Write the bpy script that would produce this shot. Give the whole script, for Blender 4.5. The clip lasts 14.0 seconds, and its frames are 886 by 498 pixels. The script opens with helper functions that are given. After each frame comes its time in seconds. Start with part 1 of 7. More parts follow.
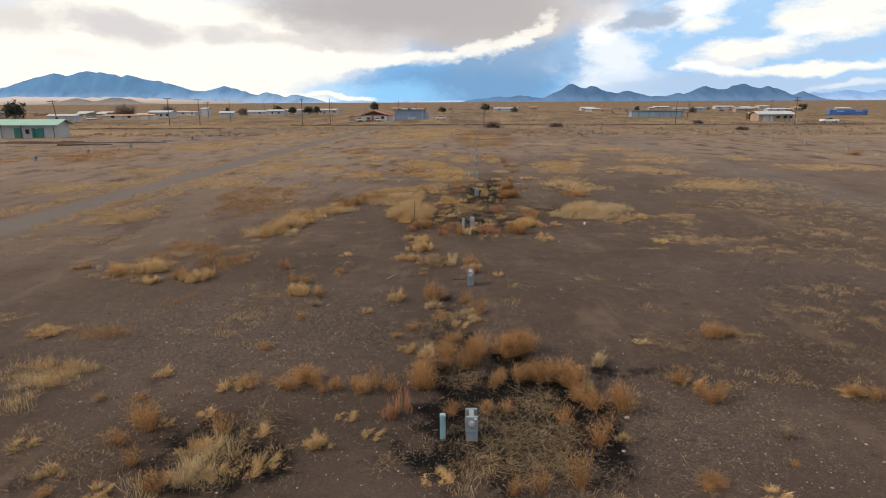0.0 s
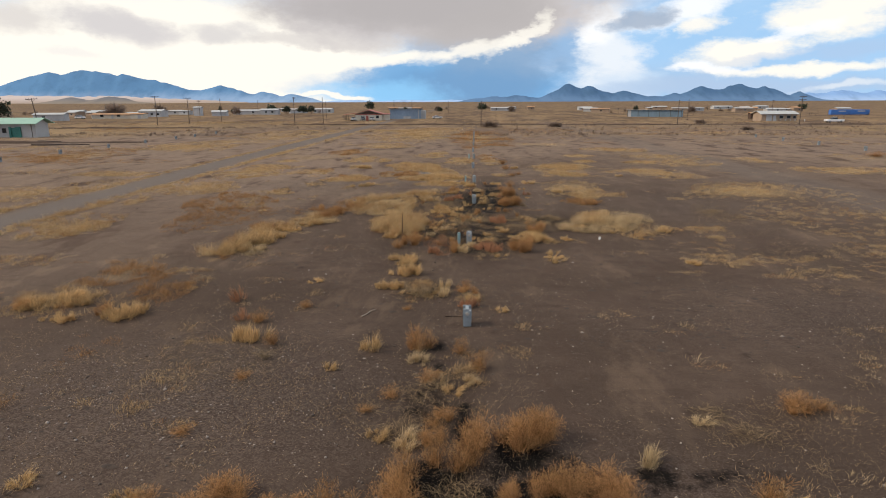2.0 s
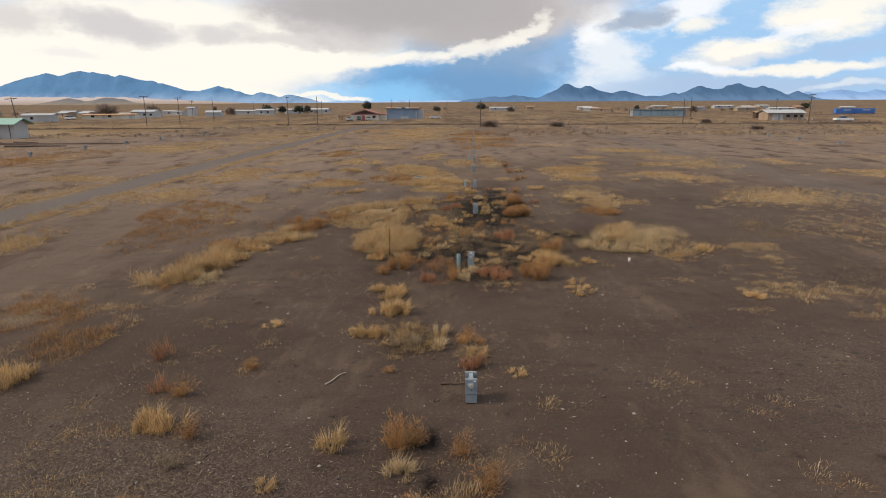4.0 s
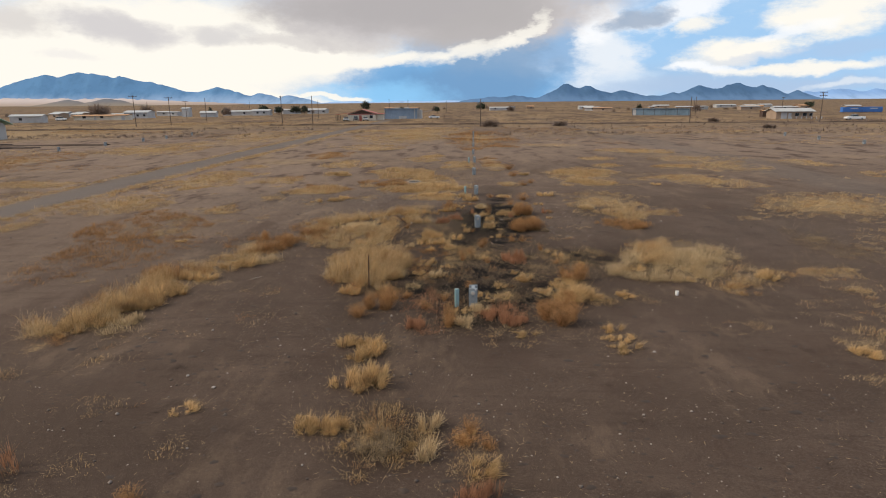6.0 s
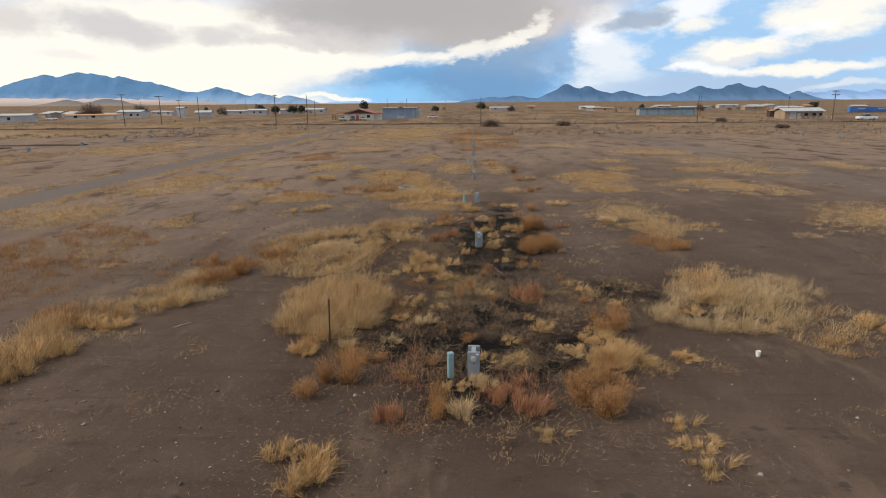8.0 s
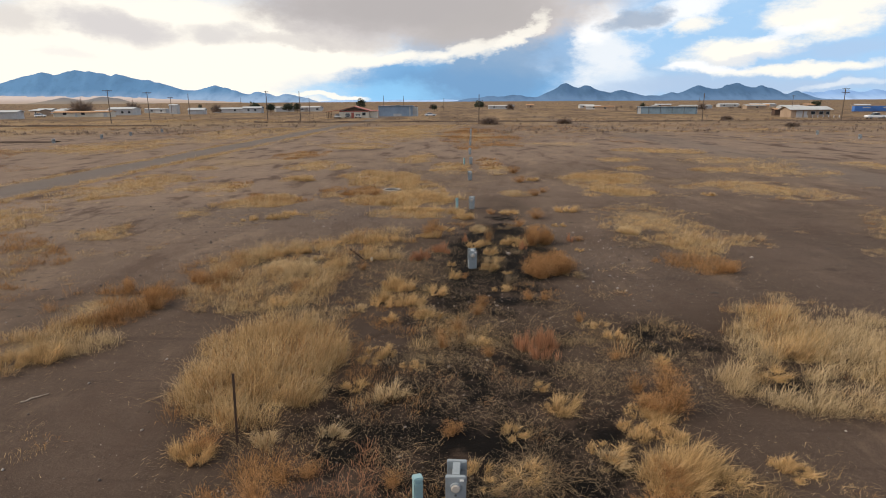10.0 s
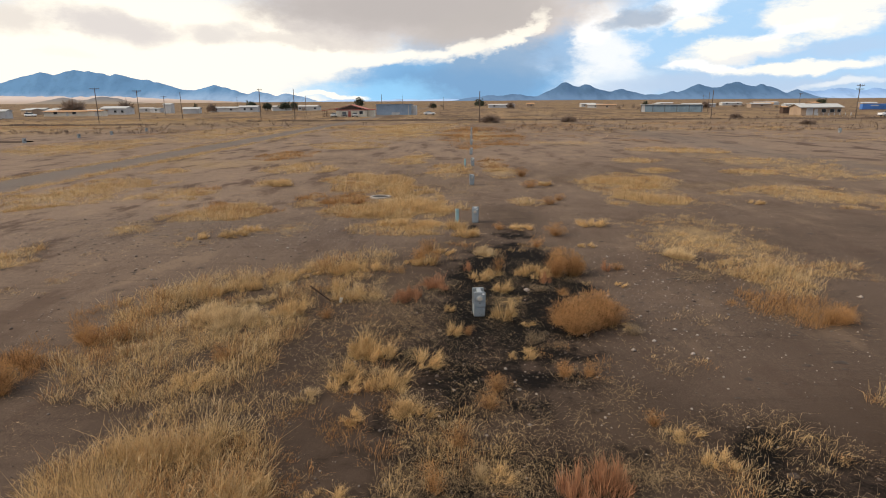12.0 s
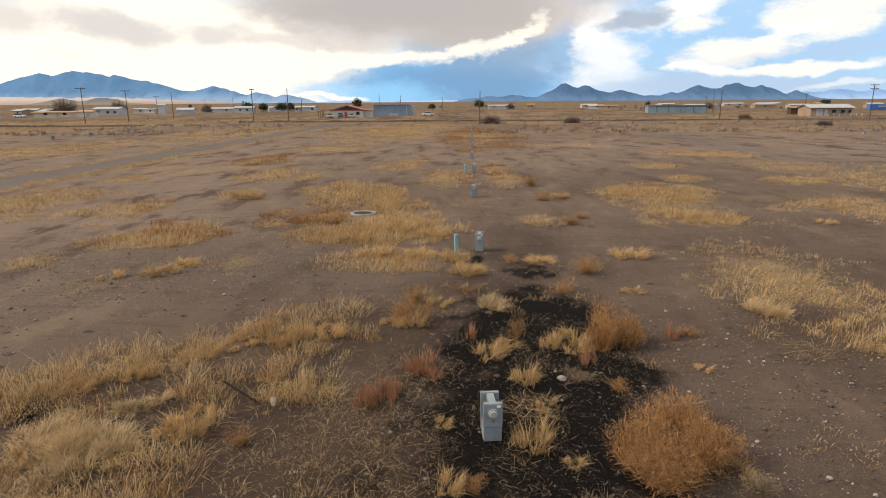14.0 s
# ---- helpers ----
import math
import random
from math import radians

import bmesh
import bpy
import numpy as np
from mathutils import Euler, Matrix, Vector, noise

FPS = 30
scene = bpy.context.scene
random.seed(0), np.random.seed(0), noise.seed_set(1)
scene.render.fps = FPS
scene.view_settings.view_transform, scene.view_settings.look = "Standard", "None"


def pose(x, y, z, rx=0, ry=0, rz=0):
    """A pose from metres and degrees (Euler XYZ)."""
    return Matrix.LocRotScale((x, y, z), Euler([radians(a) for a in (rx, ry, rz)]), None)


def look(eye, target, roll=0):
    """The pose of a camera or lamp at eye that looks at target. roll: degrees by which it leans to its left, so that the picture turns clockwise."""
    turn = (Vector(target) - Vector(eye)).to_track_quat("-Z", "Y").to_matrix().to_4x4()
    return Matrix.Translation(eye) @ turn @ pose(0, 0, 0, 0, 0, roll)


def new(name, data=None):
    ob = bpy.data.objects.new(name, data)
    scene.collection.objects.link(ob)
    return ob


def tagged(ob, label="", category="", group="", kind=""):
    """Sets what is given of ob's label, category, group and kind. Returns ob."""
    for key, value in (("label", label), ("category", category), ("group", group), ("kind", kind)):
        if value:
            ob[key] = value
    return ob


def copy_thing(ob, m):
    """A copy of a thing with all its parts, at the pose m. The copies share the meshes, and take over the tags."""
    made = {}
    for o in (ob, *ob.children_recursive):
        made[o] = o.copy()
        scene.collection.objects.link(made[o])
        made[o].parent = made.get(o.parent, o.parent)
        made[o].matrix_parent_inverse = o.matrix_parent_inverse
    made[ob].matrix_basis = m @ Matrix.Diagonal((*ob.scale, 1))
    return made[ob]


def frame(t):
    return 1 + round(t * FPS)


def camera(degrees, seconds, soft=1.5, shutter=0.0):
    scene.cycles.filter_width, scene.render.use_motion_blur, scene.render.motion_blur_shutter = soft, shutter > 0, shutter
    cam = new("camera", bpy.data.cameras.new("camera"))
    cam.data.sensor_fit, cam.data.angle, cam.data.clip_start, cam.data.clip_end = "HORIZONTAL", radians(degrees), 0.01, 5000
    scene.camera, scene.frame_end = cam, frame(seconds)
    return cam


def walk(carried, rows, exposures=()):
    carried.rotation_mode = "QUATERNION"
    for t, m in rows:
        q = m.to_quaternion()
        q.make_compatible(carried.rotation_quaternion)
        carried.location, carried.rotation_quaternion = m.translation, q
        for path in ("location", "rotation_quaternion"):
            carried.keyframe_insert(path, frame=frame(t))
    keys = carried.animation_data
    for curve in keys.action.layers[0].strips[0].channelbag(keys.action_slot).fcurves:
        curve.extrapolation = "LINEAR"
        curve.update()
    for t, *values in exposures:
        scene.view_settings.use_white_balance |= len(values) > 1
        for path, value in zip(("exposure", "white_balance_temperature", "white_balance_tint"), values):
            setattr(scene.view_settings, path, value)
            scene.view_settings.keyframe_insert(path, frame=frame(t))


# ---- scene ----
cam = camera(73.0, 14.0, soft=1.0)
PATH = [
    (0, (0.986, 0.182, 7.791), (0.904, 2.121, 7.308), -0.3),
    (0.5, (1.074, 1.456, 7.75), (0.997, 3.395, 7.267), -0.3),
    (1, (1.06, 2.842, 7.676), (0.986, 4.781, 7.192), -0.3),
    (1.5, (1.046, 4.302, 7.595), (0.974, 6.242, 7.111), -0.3),
    (2, (1.009, 5.703, 7.516), (0.938, 7.642, 7.032), -0.2),
    (2.5, (0.985, 7.229, 7.426), (0.915, 9.169, 6.942), -0.3),
    (3, (0.934, 8.716, 7.334), (0.866, 10.656, 6.85), -0.3),
    (5.5, (0.914, 16.242, 6.847), (0.849, 18.182, 6.365), -0.4),
    (6, (0.93, 17.851, 6.734), (0.863, 19.791, 6.252), -0.5),
    (6.5, (0.946, 19.402, 6.648), (0.88, 21.342, 6.166), -0.4),
    (7, (0.95, 20.953, 6.544), (0.883, 22.893, 6.063), -0.5),
    (9.5, (1.232, 28.17, 5.942), (1.169, 30.11, 5.46), -0.3),
    (10, (1.333, 29.543, 5.765), (1.272, 31.482, 5.281), -0.3),
    (10.5, (1.411, 30.936, 5.599), (1.349, 32.876, 5.113), -0.3),
    (11, (1.404, 32.388, 5.479), (1.342, 34.327, 4.993), -0.3),
    (11.5, (1.361, 33.93, 5.374), (1.299, 35.869, 4.889), -0.4),
    (12, (1.276, 35.555, 5.317), (1.215, 37.494, 4.831), -0.4),
    (12.5, (1.213, 37.098, 5.233), (1.152, 39.038, 4.748), -0.3),
    (13, (1.187, 38.608, 5.176), (1.127, 40.548, 4.691), -0.3),
    (13.5, (1.2, 40.084, 5.135), (1.141, 42.024, 4.652), -0.4),
    (14, (1.248, 41.56, 5.084), (1.189, 43.5, 4.601), -0.4),
]
walk(cam, [(t, look(eye, target, roll)) for t, eye, target, roll in PATH],
     exposures=[(0, 0.14, 6450, 10), (5, 0.02, 6400, 10), (7, 0.05, 6400, 10), (10, 0.10, 6500, 10), (12, 0.20, 6750, 10), (14, 0.22, 6750, 10)])


# ---------------------------------------------------------------- node helpers
def node(nt, kind, ins=(), **props):
    n = nt.nodes.new(kind)
    if "operation" in props:
        n.operation = props["operation"]
    if "use_clamp" in props:
        n.use_clamp = props["use_clamp"]
    if "data_type" in props:
        n.data_type = props["data_type"]
    if "interpolation_type" in props:
        n.interpolation_type = props["interpolation_type"]
    if "attribute_name" in props:
        n.attribute_name = props["attribute_name"]
    for k, v in dict(ins).items():
        s = n.inputs[k]
        if isinstance(v, bpy.types.NodeSocket):
            nt.links.new(v, s)
        elif isinstance(v, tuple) and len(v) == 3 and s.type == "RGBA":
            s.default_value = (*v, 1)
        else:
            s.default_value = v
    return n


def calc(nt, op, a, b=0.0, c=0.0, clamp=False):
    return node(nt, "ShaderNodeMath", {0: a, 1: b, 2: c}, operation=op, use_clamp=clamp).outputs[0]


def mix(nt, fac, a, b):
    return node(nt, "ShaderNodeMix", {0: fac, 6: a, 7: b}, data_type="RGBA").outputs[2]


def smooth(nt, v, lo, hi):
    return node(nt, "ShaderNodeMapRange", {0: v, 1: lo, 2: hi, 3: 0.0, 4: 1.0}, interpolation_type="SMOOTHSTEP").outputs[0]


def grain(nt, vec, scale, detail=4.0, rough=0.6):
    return node(nt, "ShaderNodeTexNoise", {"Vector": vec, "Scale": scale, "Detail": detail, "Roughness": rough}).outputs[0]


def stretch(nt, vec, x, y, z):
    return node(nt, "ShaderNodeVectorMath", {0: vec, 1: (x, y, z)}, operation="MULTIPLY").outputs[0]


# ---------------------------------------------------------------- sky and sun
SUN_AZ, SUN_EL = radians(-98), radians(36)
world = bpy.data.worlds.new("sky")
scene.world = world
world.use_nodes = True
W = world.node_tree
W.nodes.clear()
way = node(W, "ShaderNodeTexCoord").outputs["Generated"]
xyz = node(W, "ShaderNodeSeparateXYZ", {0: way}).outputs
az = calc(W, "ARCTAN2", xyz[0], xyz[1])
el = calc(W, "ARCSINE", xyz[2])
air = node(W, "ShaderNodeTexSky")
air.sky_type, air.sun_disc, air.sun_elevation, air.sun_rotation, air.dust_density = "NISHITA", False, SUN_EL, SUN_AZ, 0.6
sky = air.outputs[0]
clear = mix(W, 0.55, node(W, "ShaderNodeVectorMath", {0: sky, 1: (0.085, 0.085, 0.085)}, operation="MULTIPLY").outputs[0],
            (0.26, 0.50, 0.88))
flat = node(W, "ShaderNodeCombineXYZ", {0: az, 1: calc(W, "MULTIPLY", el, 1.7), 2: 0.0}).outputs[0]
billow = grain(W, flat, 9.0, 7.0, 0.62)
billow2 = grain(W, node(W, "ShaderNodeVectorMath", {0: flat, 1: (3.7, 1.9, 5.0)}, operation="ADD").outputs[0], 7.0, 6.0, 0.6)
small = grain(W, stretch(W, flat, 1.0, 1.3, 1.0), 24.0, 8.0, 0.68)
wa = calc(W, "MULTIPLY_ADD", calc(W, "SUBTRACT", billow, 0.5), 0.16, az)
we = calc(W, "MULTIPLY_ADD", calc(W, "SUBTRACT", billow2, 0.5), 0.06, el)


def cloud(a, e, ra, re, turn=0.0, hard=0.45, rag=1.0):
    """How much of a cloud bank, centred at azimuth a and elevation e (degrees), lies in a direction."""
    da = calc(W, "SUBTRACT", wa if rag else az, radians(a))
    de = calc(W, "SUBTRACT", we if rag else el, radians(e))
    c, s = math.cos(radians(turn)), math.sin(radians(turn))
    p = calc(W, "MULTIPLY_ADD", da, c, calc(W, "MULTIPLY", de, s))
    q = calc(W, "MULTIPLY_ADD", de, c, calc(W, "MULTIPLY", da, -s))
    p, q = calc(W, "DIVIDE", p, radians(ra)), calc(W, "DIVIDE", q, radians(re))
    r = calc(W, "MULTIPLY_ADD", p, p, calc(W, "MULTIPLY", q, q))
    r = calc(W, "MULTIPLY_ADD", calc(W, "SUBTRACT", small, 0.5), rag, r)
    return smooth(W, r, 1.0 + hard, 1.0 - hard)


cream, white, grey, mauve = (1.0, 0.95, 0.85), (0.98, 0.98, 0.98), (0.46, 0.43, 0.425), (0.60, 0.56, 0.55)
# broken clouds all round, over the clear blue
patchy = smooth(W, calc(W, "MULTIPLY_ADD", small, 0.35, calc(W, "MULTIPLY", billow, 0.8)), 0.42, 0.68)
tone = mix(W, smooth(W, billow2, 0.35, 0.68), (0.50, 0.60, 0.74), white)
view = mix(W, calc(W, "MULTIPLY", patchy, 0.55), mix(W, 0.5, clear, (0.45, 0.60, 0.82)), tone)
for a, e, ra, re, turn, hard, rag, colour, much in (
        (-25.4, 3.28, 19.2, 5.38, 0, 0.35, 0.6, cream, 1), (24.3, 3.55, 14.1, 5.21, 0, 0.5, 0.8, (0.36, 0.60, 0.88), 0.85), (9.3, 1.31, 21.8, 1.68, 0, 0.8, 0.8, (0.40, 0.58, 0.80), 0.9),
        (-0.4, 1.60, 9.8, 2.21, 0, 0.5, 0.7, (0.20, 0.42, 0.70), 0.97), (3.6, 3.25, 8.0, 2.85, 24, 0.7, 0.9, (0.24, 0.38, 0.57), 0.9), (0.6, 1.39, 6.5, 1.31, 0, 0.9, 0.7, (0.15, 0.33, 0.58), 0.6),
        (-7.8, 0.54, 5.9, 1.11, 0, 0.9, 0.5, (0.30, 0.62, 0.93), 0.8), (-11.9, 0.36, 3.1, 0.25, 0, 0.6, 0.5, cream, 0.9), (9.6, 5.88, 3.1, 2.80, 40, 0.8, 1, (0.32, 0.50, 0.74), 0.8),
        (12.8, 3.91, 2.8, 3.11, 0, 0.95, 2.2, (0.86, 0.89, 0.92), 0.9), (12.0, 6.27, 2.3, 1.65, 20, 0.95, 2.4, white, 0.9), (14.4, 1.25, 3.0, 1.25, 0, 0.9, 0.9, (0.62, 0.74, 0.88), 0.7),
        (18.6, 7.02, 4.2, 1.04, 14, 0.95, 2.6, white, 0.9), (15.3, 6.46, 2.3, 0.90, 10, 0.8, 1.2, (0.34, 0.42, 0.54), 0.85), (19.7, 5.51, 2.1, 0.71, 10, 0.95, 2.6, cream, 0.9),
        (23.5, 3.71, 4.3, 0.87, 8, 0.9, 2.2, cream, 1), (24.4, 3.15, 3.4, 0.35, 6, 0.9, 1, (0.70, 0.74, 0.80), 0.7), (29.8, 6.30, 4.5, 1.56, 4, 0.95, 2.4, cream, 1),
        (26.6, 5.16, 2.4, 0.41, 12, 0.9, 1.6, white, 0.7), (21.0, 2.35, 3.2, 0.41, -2, 0.95, 1.8, white, 0.95), (28.5, 2.32, 6.7, 0.38, 3, 0.95, 1.8, cream, 0.95),
        (30.9, 3.69, 3.3, 0.64, 4, 0.9, 1.2, (0.42, 0.58, 0.80), 0.8), (23.3, 1.02, 12.2, 0.72, 0, 0.9, 0.8, (0.44, 0.57, 0.76), 0.85), (31.2, 1.14, 3.3, 0.29, 2, 0.9, 1.2, (0.80, 0.84, 0.88), 0.7),
        (-2.5, 8.10, 15.4, 3.34, 0, 0.5, 0.7, mauve, 1), (-5.0, 8.11, 11.9, 2.32, 2, 0.95, 0.7, grey, 0.95), (1.6, 6.37, 6.5, 1.71, 16, 0.9, 0.7, (0.47, 0.44, 0.43), 0.8),
        (-11.2, 5.35, 4.2, 0.76, -8, 0.9, 0.9, mauve, 0.6), (-6.7, 3.42, 4.8, 0.49, 2, 0.9, 1.2, cream, 0.95), (0.5, 4.27, 4.3, 0.58, 15, 0.95, 1.6, cream, 0.85),
        (4.9, 5.75, 2.8, 0.57, 38, 0.95, 2.2, cream, 0.8), (-28.9, 6.01, 3.6, 1.08, -8, 0.95, 1.4, (0.60, 0.57, 0.58), 0.8), (-21.2, 5.72, 3.3, 0.81, -4, 0.95, 1.4, (0.66, 0.63, 0.62), 0.8),
        (-35.9, 6.31, 2.8, 1.14, 0, 0.95, 1.4, (0.64, 0.60, 0.58), 0.7), (-14.6, 4.93, 3.6, 0.38, -3, 0.95, 1, mauve, 0.6), (-32.7, 3.75, 2.3, 0.41, 0, 0.95, 1.4, (0.86, 0.82, 0.78), 0.6)):
    view = mix(W, calc(W, "MULTIPLY", cloud(a, e, ra, re, turn, hard, rag), much), view, colour)
high = smooth(W, el, radians(11), radians(30))
view = mix(W, high, view, mix(W, smooth(W, billow, 0.35, 0.65), (0.50, 0.54, 0.62), (0.92, 0.90, 0.87)))
ground_glow = smooth(W, el, radians(-0.4), radians(-3))
view = mix(W, ground_glow, view, (0.12, 0.09, 0.07))
back = node(W, "ShaderNodeBackground", {0: view, 1: 1.0})
W.links.new(back.outputs[0], node(W, "ShaderNodeOutputWorld").inputs[0])

sun = new("sun", bpy.data.lights.new("sun", "SUN"))
sun.data.energy, sun.data.angle, sun.data.color = 2.9, radians(10), (1.0, 0.85, 0.66)
sun.matrix_world = look((math.sin(SUN_AZ) * math.cos(SUN_EL), math.cos(SUN_AZ) * math.cos(SUN_EL), math.sin(SUN_EL)), (0, 0, 0))


# ---------------------------------------------------------------- materials
def material(name, rough=0.9, metal=0.0):
    m = bpy.data.materials.new(name)
    m.use_nodes = True
    nt = m.node_tree
    b = nt.nodes["Principled BSDF"]
    b.inputs["Roughness"].default_value, b.inputs["Metallic"].default_value = rough, metal
    return m, nt, b


def relief(nt, b, height, strength=0.5, distance=0.02):
    n = node(nt, "ShaderNodeBump", {"Height": height, "Strength": strength, "Distance": distance})
    nt.links.new(n.outputs[0], b.inputs["Normal"])


def place(nt):
    return node(nt, "ShaderNodeNewGeometry").outputs["Position"]


def local(nt):
    return node(nt, "ShaderNodeTexCoord").outputs["Object"]


def worn(name, colour, dirty, rough=0.6, metal=0.0, scale=3.0, fleck=40.0, amount=0.5, bump=0.15):
    """A painted or bare surface with stains at a large and specks at a small scale."""
    m, nt, b = material(name, rough, metal)
    v = local(nt)
    stain = smooth(nt, grain(nt, v, scale, 5.0), 0.42, 0.72)
    speck = smooth(nt, grain(nt, v, fleck, 3.0), 0.5, 0.75)
    c = mix(nt, calc(nt, "MULTIPLY", stain, amount), colour, dirty)
    c = mix(nt, calc(nt, "MULTIPLY", speck, amount * 0.5), c, dirty)
    nt.links.new(c, b.inputs["Base Color"])
    nt.links.new(calc(nt, "MULTIPLY_ADD", stain, 0.2, rough - 0.05, clamp=True), b.inputs["Roughness"])
    relief(nt, b, grain(nt, v, fleck, 4.0), bump, 0.01)
    return m


def plant(name, dark, light, tip, rough=0.85):
    """Dry stems, each with a shade of its own."""
    m, nt, b = material(name, rough)
    each = node(nt, "ShaderNodeNewGeometry").outputs["Random Per Island"]
    per = node(nt, "ShaderNodeObjectInfo").outputs["Random"]
    wide = grain(nt, place(nt), 0.7, 3.0)
    c = mix(nt, smooth(nt, each, 0.0, 0.75), dark, light)
    c = mix(nt, calc(nt, "MULTIPLY", smooth(nt, wide, 0.4, 0.7), 0.4), c, tip)
    hsv = node(nt, "ShaderNodeHueSaturation", {"Value": calc(nt, "MULTIPLY_ADD", per, 0.3, 0.85), "Color": c}).outputs[0]
    nt.links.new(hsv, b.inputs["Base Color"])
    b.inputs["Specular IOR Level"].default_value = 0.2
    thin = node(nt, "ShaderNodeBsdfTranslucent", {"Color": hsv}).outputs[0]
    both = node(nt, "ShaderNodeMixShader", {0: 0.28, 1: b.outputs[0], 2: thin}).outputs[0]
    nt.links.new(both, nt.nodes["Material Output"].inputs["Surface"])
    return m


PLANT = {
    "straw": plant("straw", (0.17, 0.110, 0.050), (0.70, 0.485, 0.245), (0.62, 0.41, 0.19)),
    "pale": plant("pale_straw", (0.18, 0.13, 0.072), (0.68, 0.515, 0.305), (0.58, 0.41, 0.22)),
    "orange": plant("russet_stems", (0.080, 0.038, 0.016), (0.50, 0.275, 0.118), (0.45, 0.25, 0.10)),
    "red": plant("red_stems", (0.17, 0.08, 0.045), (0.48, 0.25, 0.14), (0.46, 0.25, 0.13)),
    "grey": plant("grey_stems", (0.09, 0.066, 0.047), (0.36, 0.27, 0.17), (0.21, 0.15, 0.095)),
    "wisp": plant("bleached_stems", (0.030, 0.020, 0.014), (0.40, 0.285, 0.16), (0.11, 0.072, 0.042)),
    "black": plant("charred_stems", (0.008, 0.007, 0.007), (0.035, 0.03, 0.026), (0.02, 0.018, 0.017)),
}


def soil():
    m, nt, b = material("dry_soil", 0.95)
    v = place(nt)
    att = {k: node(nt, "ShaderNodeAttribute", attribute_name=k).outputs["Fac"] for k in ("litter", "gravel", "burn", "road", "pale_soil", "plain", "dark_soil")}
    big, mid, fine = grain(nt, v, 0.16, 4.0), grain(nt, v, 1.3, 5.0), grain(nt, v, 14.0, 4.0, 0.7)
    c = mix(nt, smooth(nt, big, 0.35, 0.65), (0.057, 0.040, 0.031), (0.088, 0.062, 0.048))
    c = mix(nt, calc(nt, "MULTIPLY", smooth(nt, mid, 0.4, 0.7), 0.5), c, (0.050, 0.034, 0.026))
    c = mix(nt, calc(nt, "MULTIPLY", smooth(nt, fine, 0.5, 0.72), 0.5), c, (0.108, 0.075, 0.056))
    # paler soil tone, stronger further out
    c = mix(nt, calc(nt, "MULTIPLY", att["pale_soil"], calc(nt, "MULTIPLY_ADD", mid, 0.6, 0.6), clamp=True), c, mix(nt, fine, (0.155, 0.112, 0.086), (0.272, 0.200, 0.152)))
    rake = grain(nt, stretch(nt, v, 0.25, 2.2, 1.0), 1.6, 4.0)
    c = mix(nt, calc(nt, "MULTIPLY", smooth(nt, rake, 0.52, 0.7), 0.35), c, (0.040, 0.028, 0.023))
    grit = grain(nt, v, 70.0, 3.0, 0.7)
    c = mix(nt, calc(nt, "MULTIPLY", smooth(nt, grit, 0.55, 0.68), 0.6), c, (0.21, 0.165, 0.130))
    c = mix(nt, calc(nt, "MULTIPLY", smooth(nt, grit, 0.46, 0.34), 0.75), c, (0.018, 0.013, 0.011))
    blot = grain(nt, stretch(nt, v, 0.42, 0.17, 1.0), 1.0, 7.0, 0.7)
    spread = calc(nt, "MULTIPLY_ADD", att["pale_soil"], 0.6, 0.25, clamp=True)
    c = mix(nt, calc(nt, "MULTIPLY", smooth(nt, blot, 0.51, 0.63), spread), c, (0.060, 0.038, 0.029))
    c = mix(nt, calc(nt, "MULTIPLY", calc(nt, "MULTIPLY", smooth(nt, blot, 0.47, 0.35), spread), 0.6), c, (0.25, 0.178, 0.122))
    # darker soil tone inside the beds
    c = mix(nt, calc(nt, "MULTIPLY", att["dark_soil"], 0.85), c, mix(nt, fine, (0.018, 0.012, 0.009), (0.048, 0.033, 0.025)))
    # stony ground: specks of light and dark stone
    cell = node(nt, "ShaderNodeTexVoronoi", {"Vector": v, "Scale": 30.0})
    chip = node(nt, "ShaderNodeSeparateColor", {0: cell.outputs["Color"]}).outputs[0]
    stone = mix(nt, smooth(nt, chip, 0.2, 1.0), (0.036, 0.026, 0.022), (0.19, 0.15, 0.128))
    stony = calc(nt, "MULTIPLY", att["gravel"], calc(nt, "MULTIPLY_ADD", mid, 0.7, 0.3), clamp=True)
    c = mix(nt, calc(nt, "MULTIPLY", stony, 0.8), c, stone)
    c = mix(nt, calc(nt, "MULTIPLY", att["road"], 0.85), c, mix(nt, fine, (0.105, 0.090, 0.080), (0.190, 0.163, 0.146)))
    # fallen straw
    frag = grain(nt, v, 16.0, 7.0, 0.8)
    thresh = calc(nt, "MULTIPLY_ADD", att["litter"], -0.40, 0.72)
    lit = smooth(nt, calc(nt, "SUBTRACT", frag, thresh), -0.05, 0.09)
    c = mix(nt, calc(nt, "MULTIPLY", lit, 0.9), c, mix(nt, smooth(nt, grain(nt, v, 30.0, 4.0), 0.3, 0.7), (0.15, 0.098, 0.050), (0.44, 0.31, 0.155)))
    # the plain beyond: bleached and brown growth in long drifts
    drift = grain(nt, stretch(nt, v, 0.09, 0.022, 1.0), 1.0, 6.0, 0.65)
    drift2 = grain(nt, stretch(nt, v, 0.5, 0.11, 1.0), 1.0, 4.0, 0.6)
    wild = mix(nt, smooth(nt, drift, 0.36, 0.64), (0.100, 0.068, 0.047), (0.24, 0.162, 0.092))
    wild = mix(nt, calc(nt, "MULTIPLY", smooth(nt, drift2, 0.50, 0.66), 0.75), wild, (0.060, 0.038, 0.027))
    wild = mix(nt, calc(nt, "MULTIPLY", smooth(nt, drift2, 0.42, 0.30), 0.6), wild, (0.32, 0.225, 0.135))
    c = mix(nt, calc(nt, "MULTIPLY", att["plain"], 0.9), c, wild)
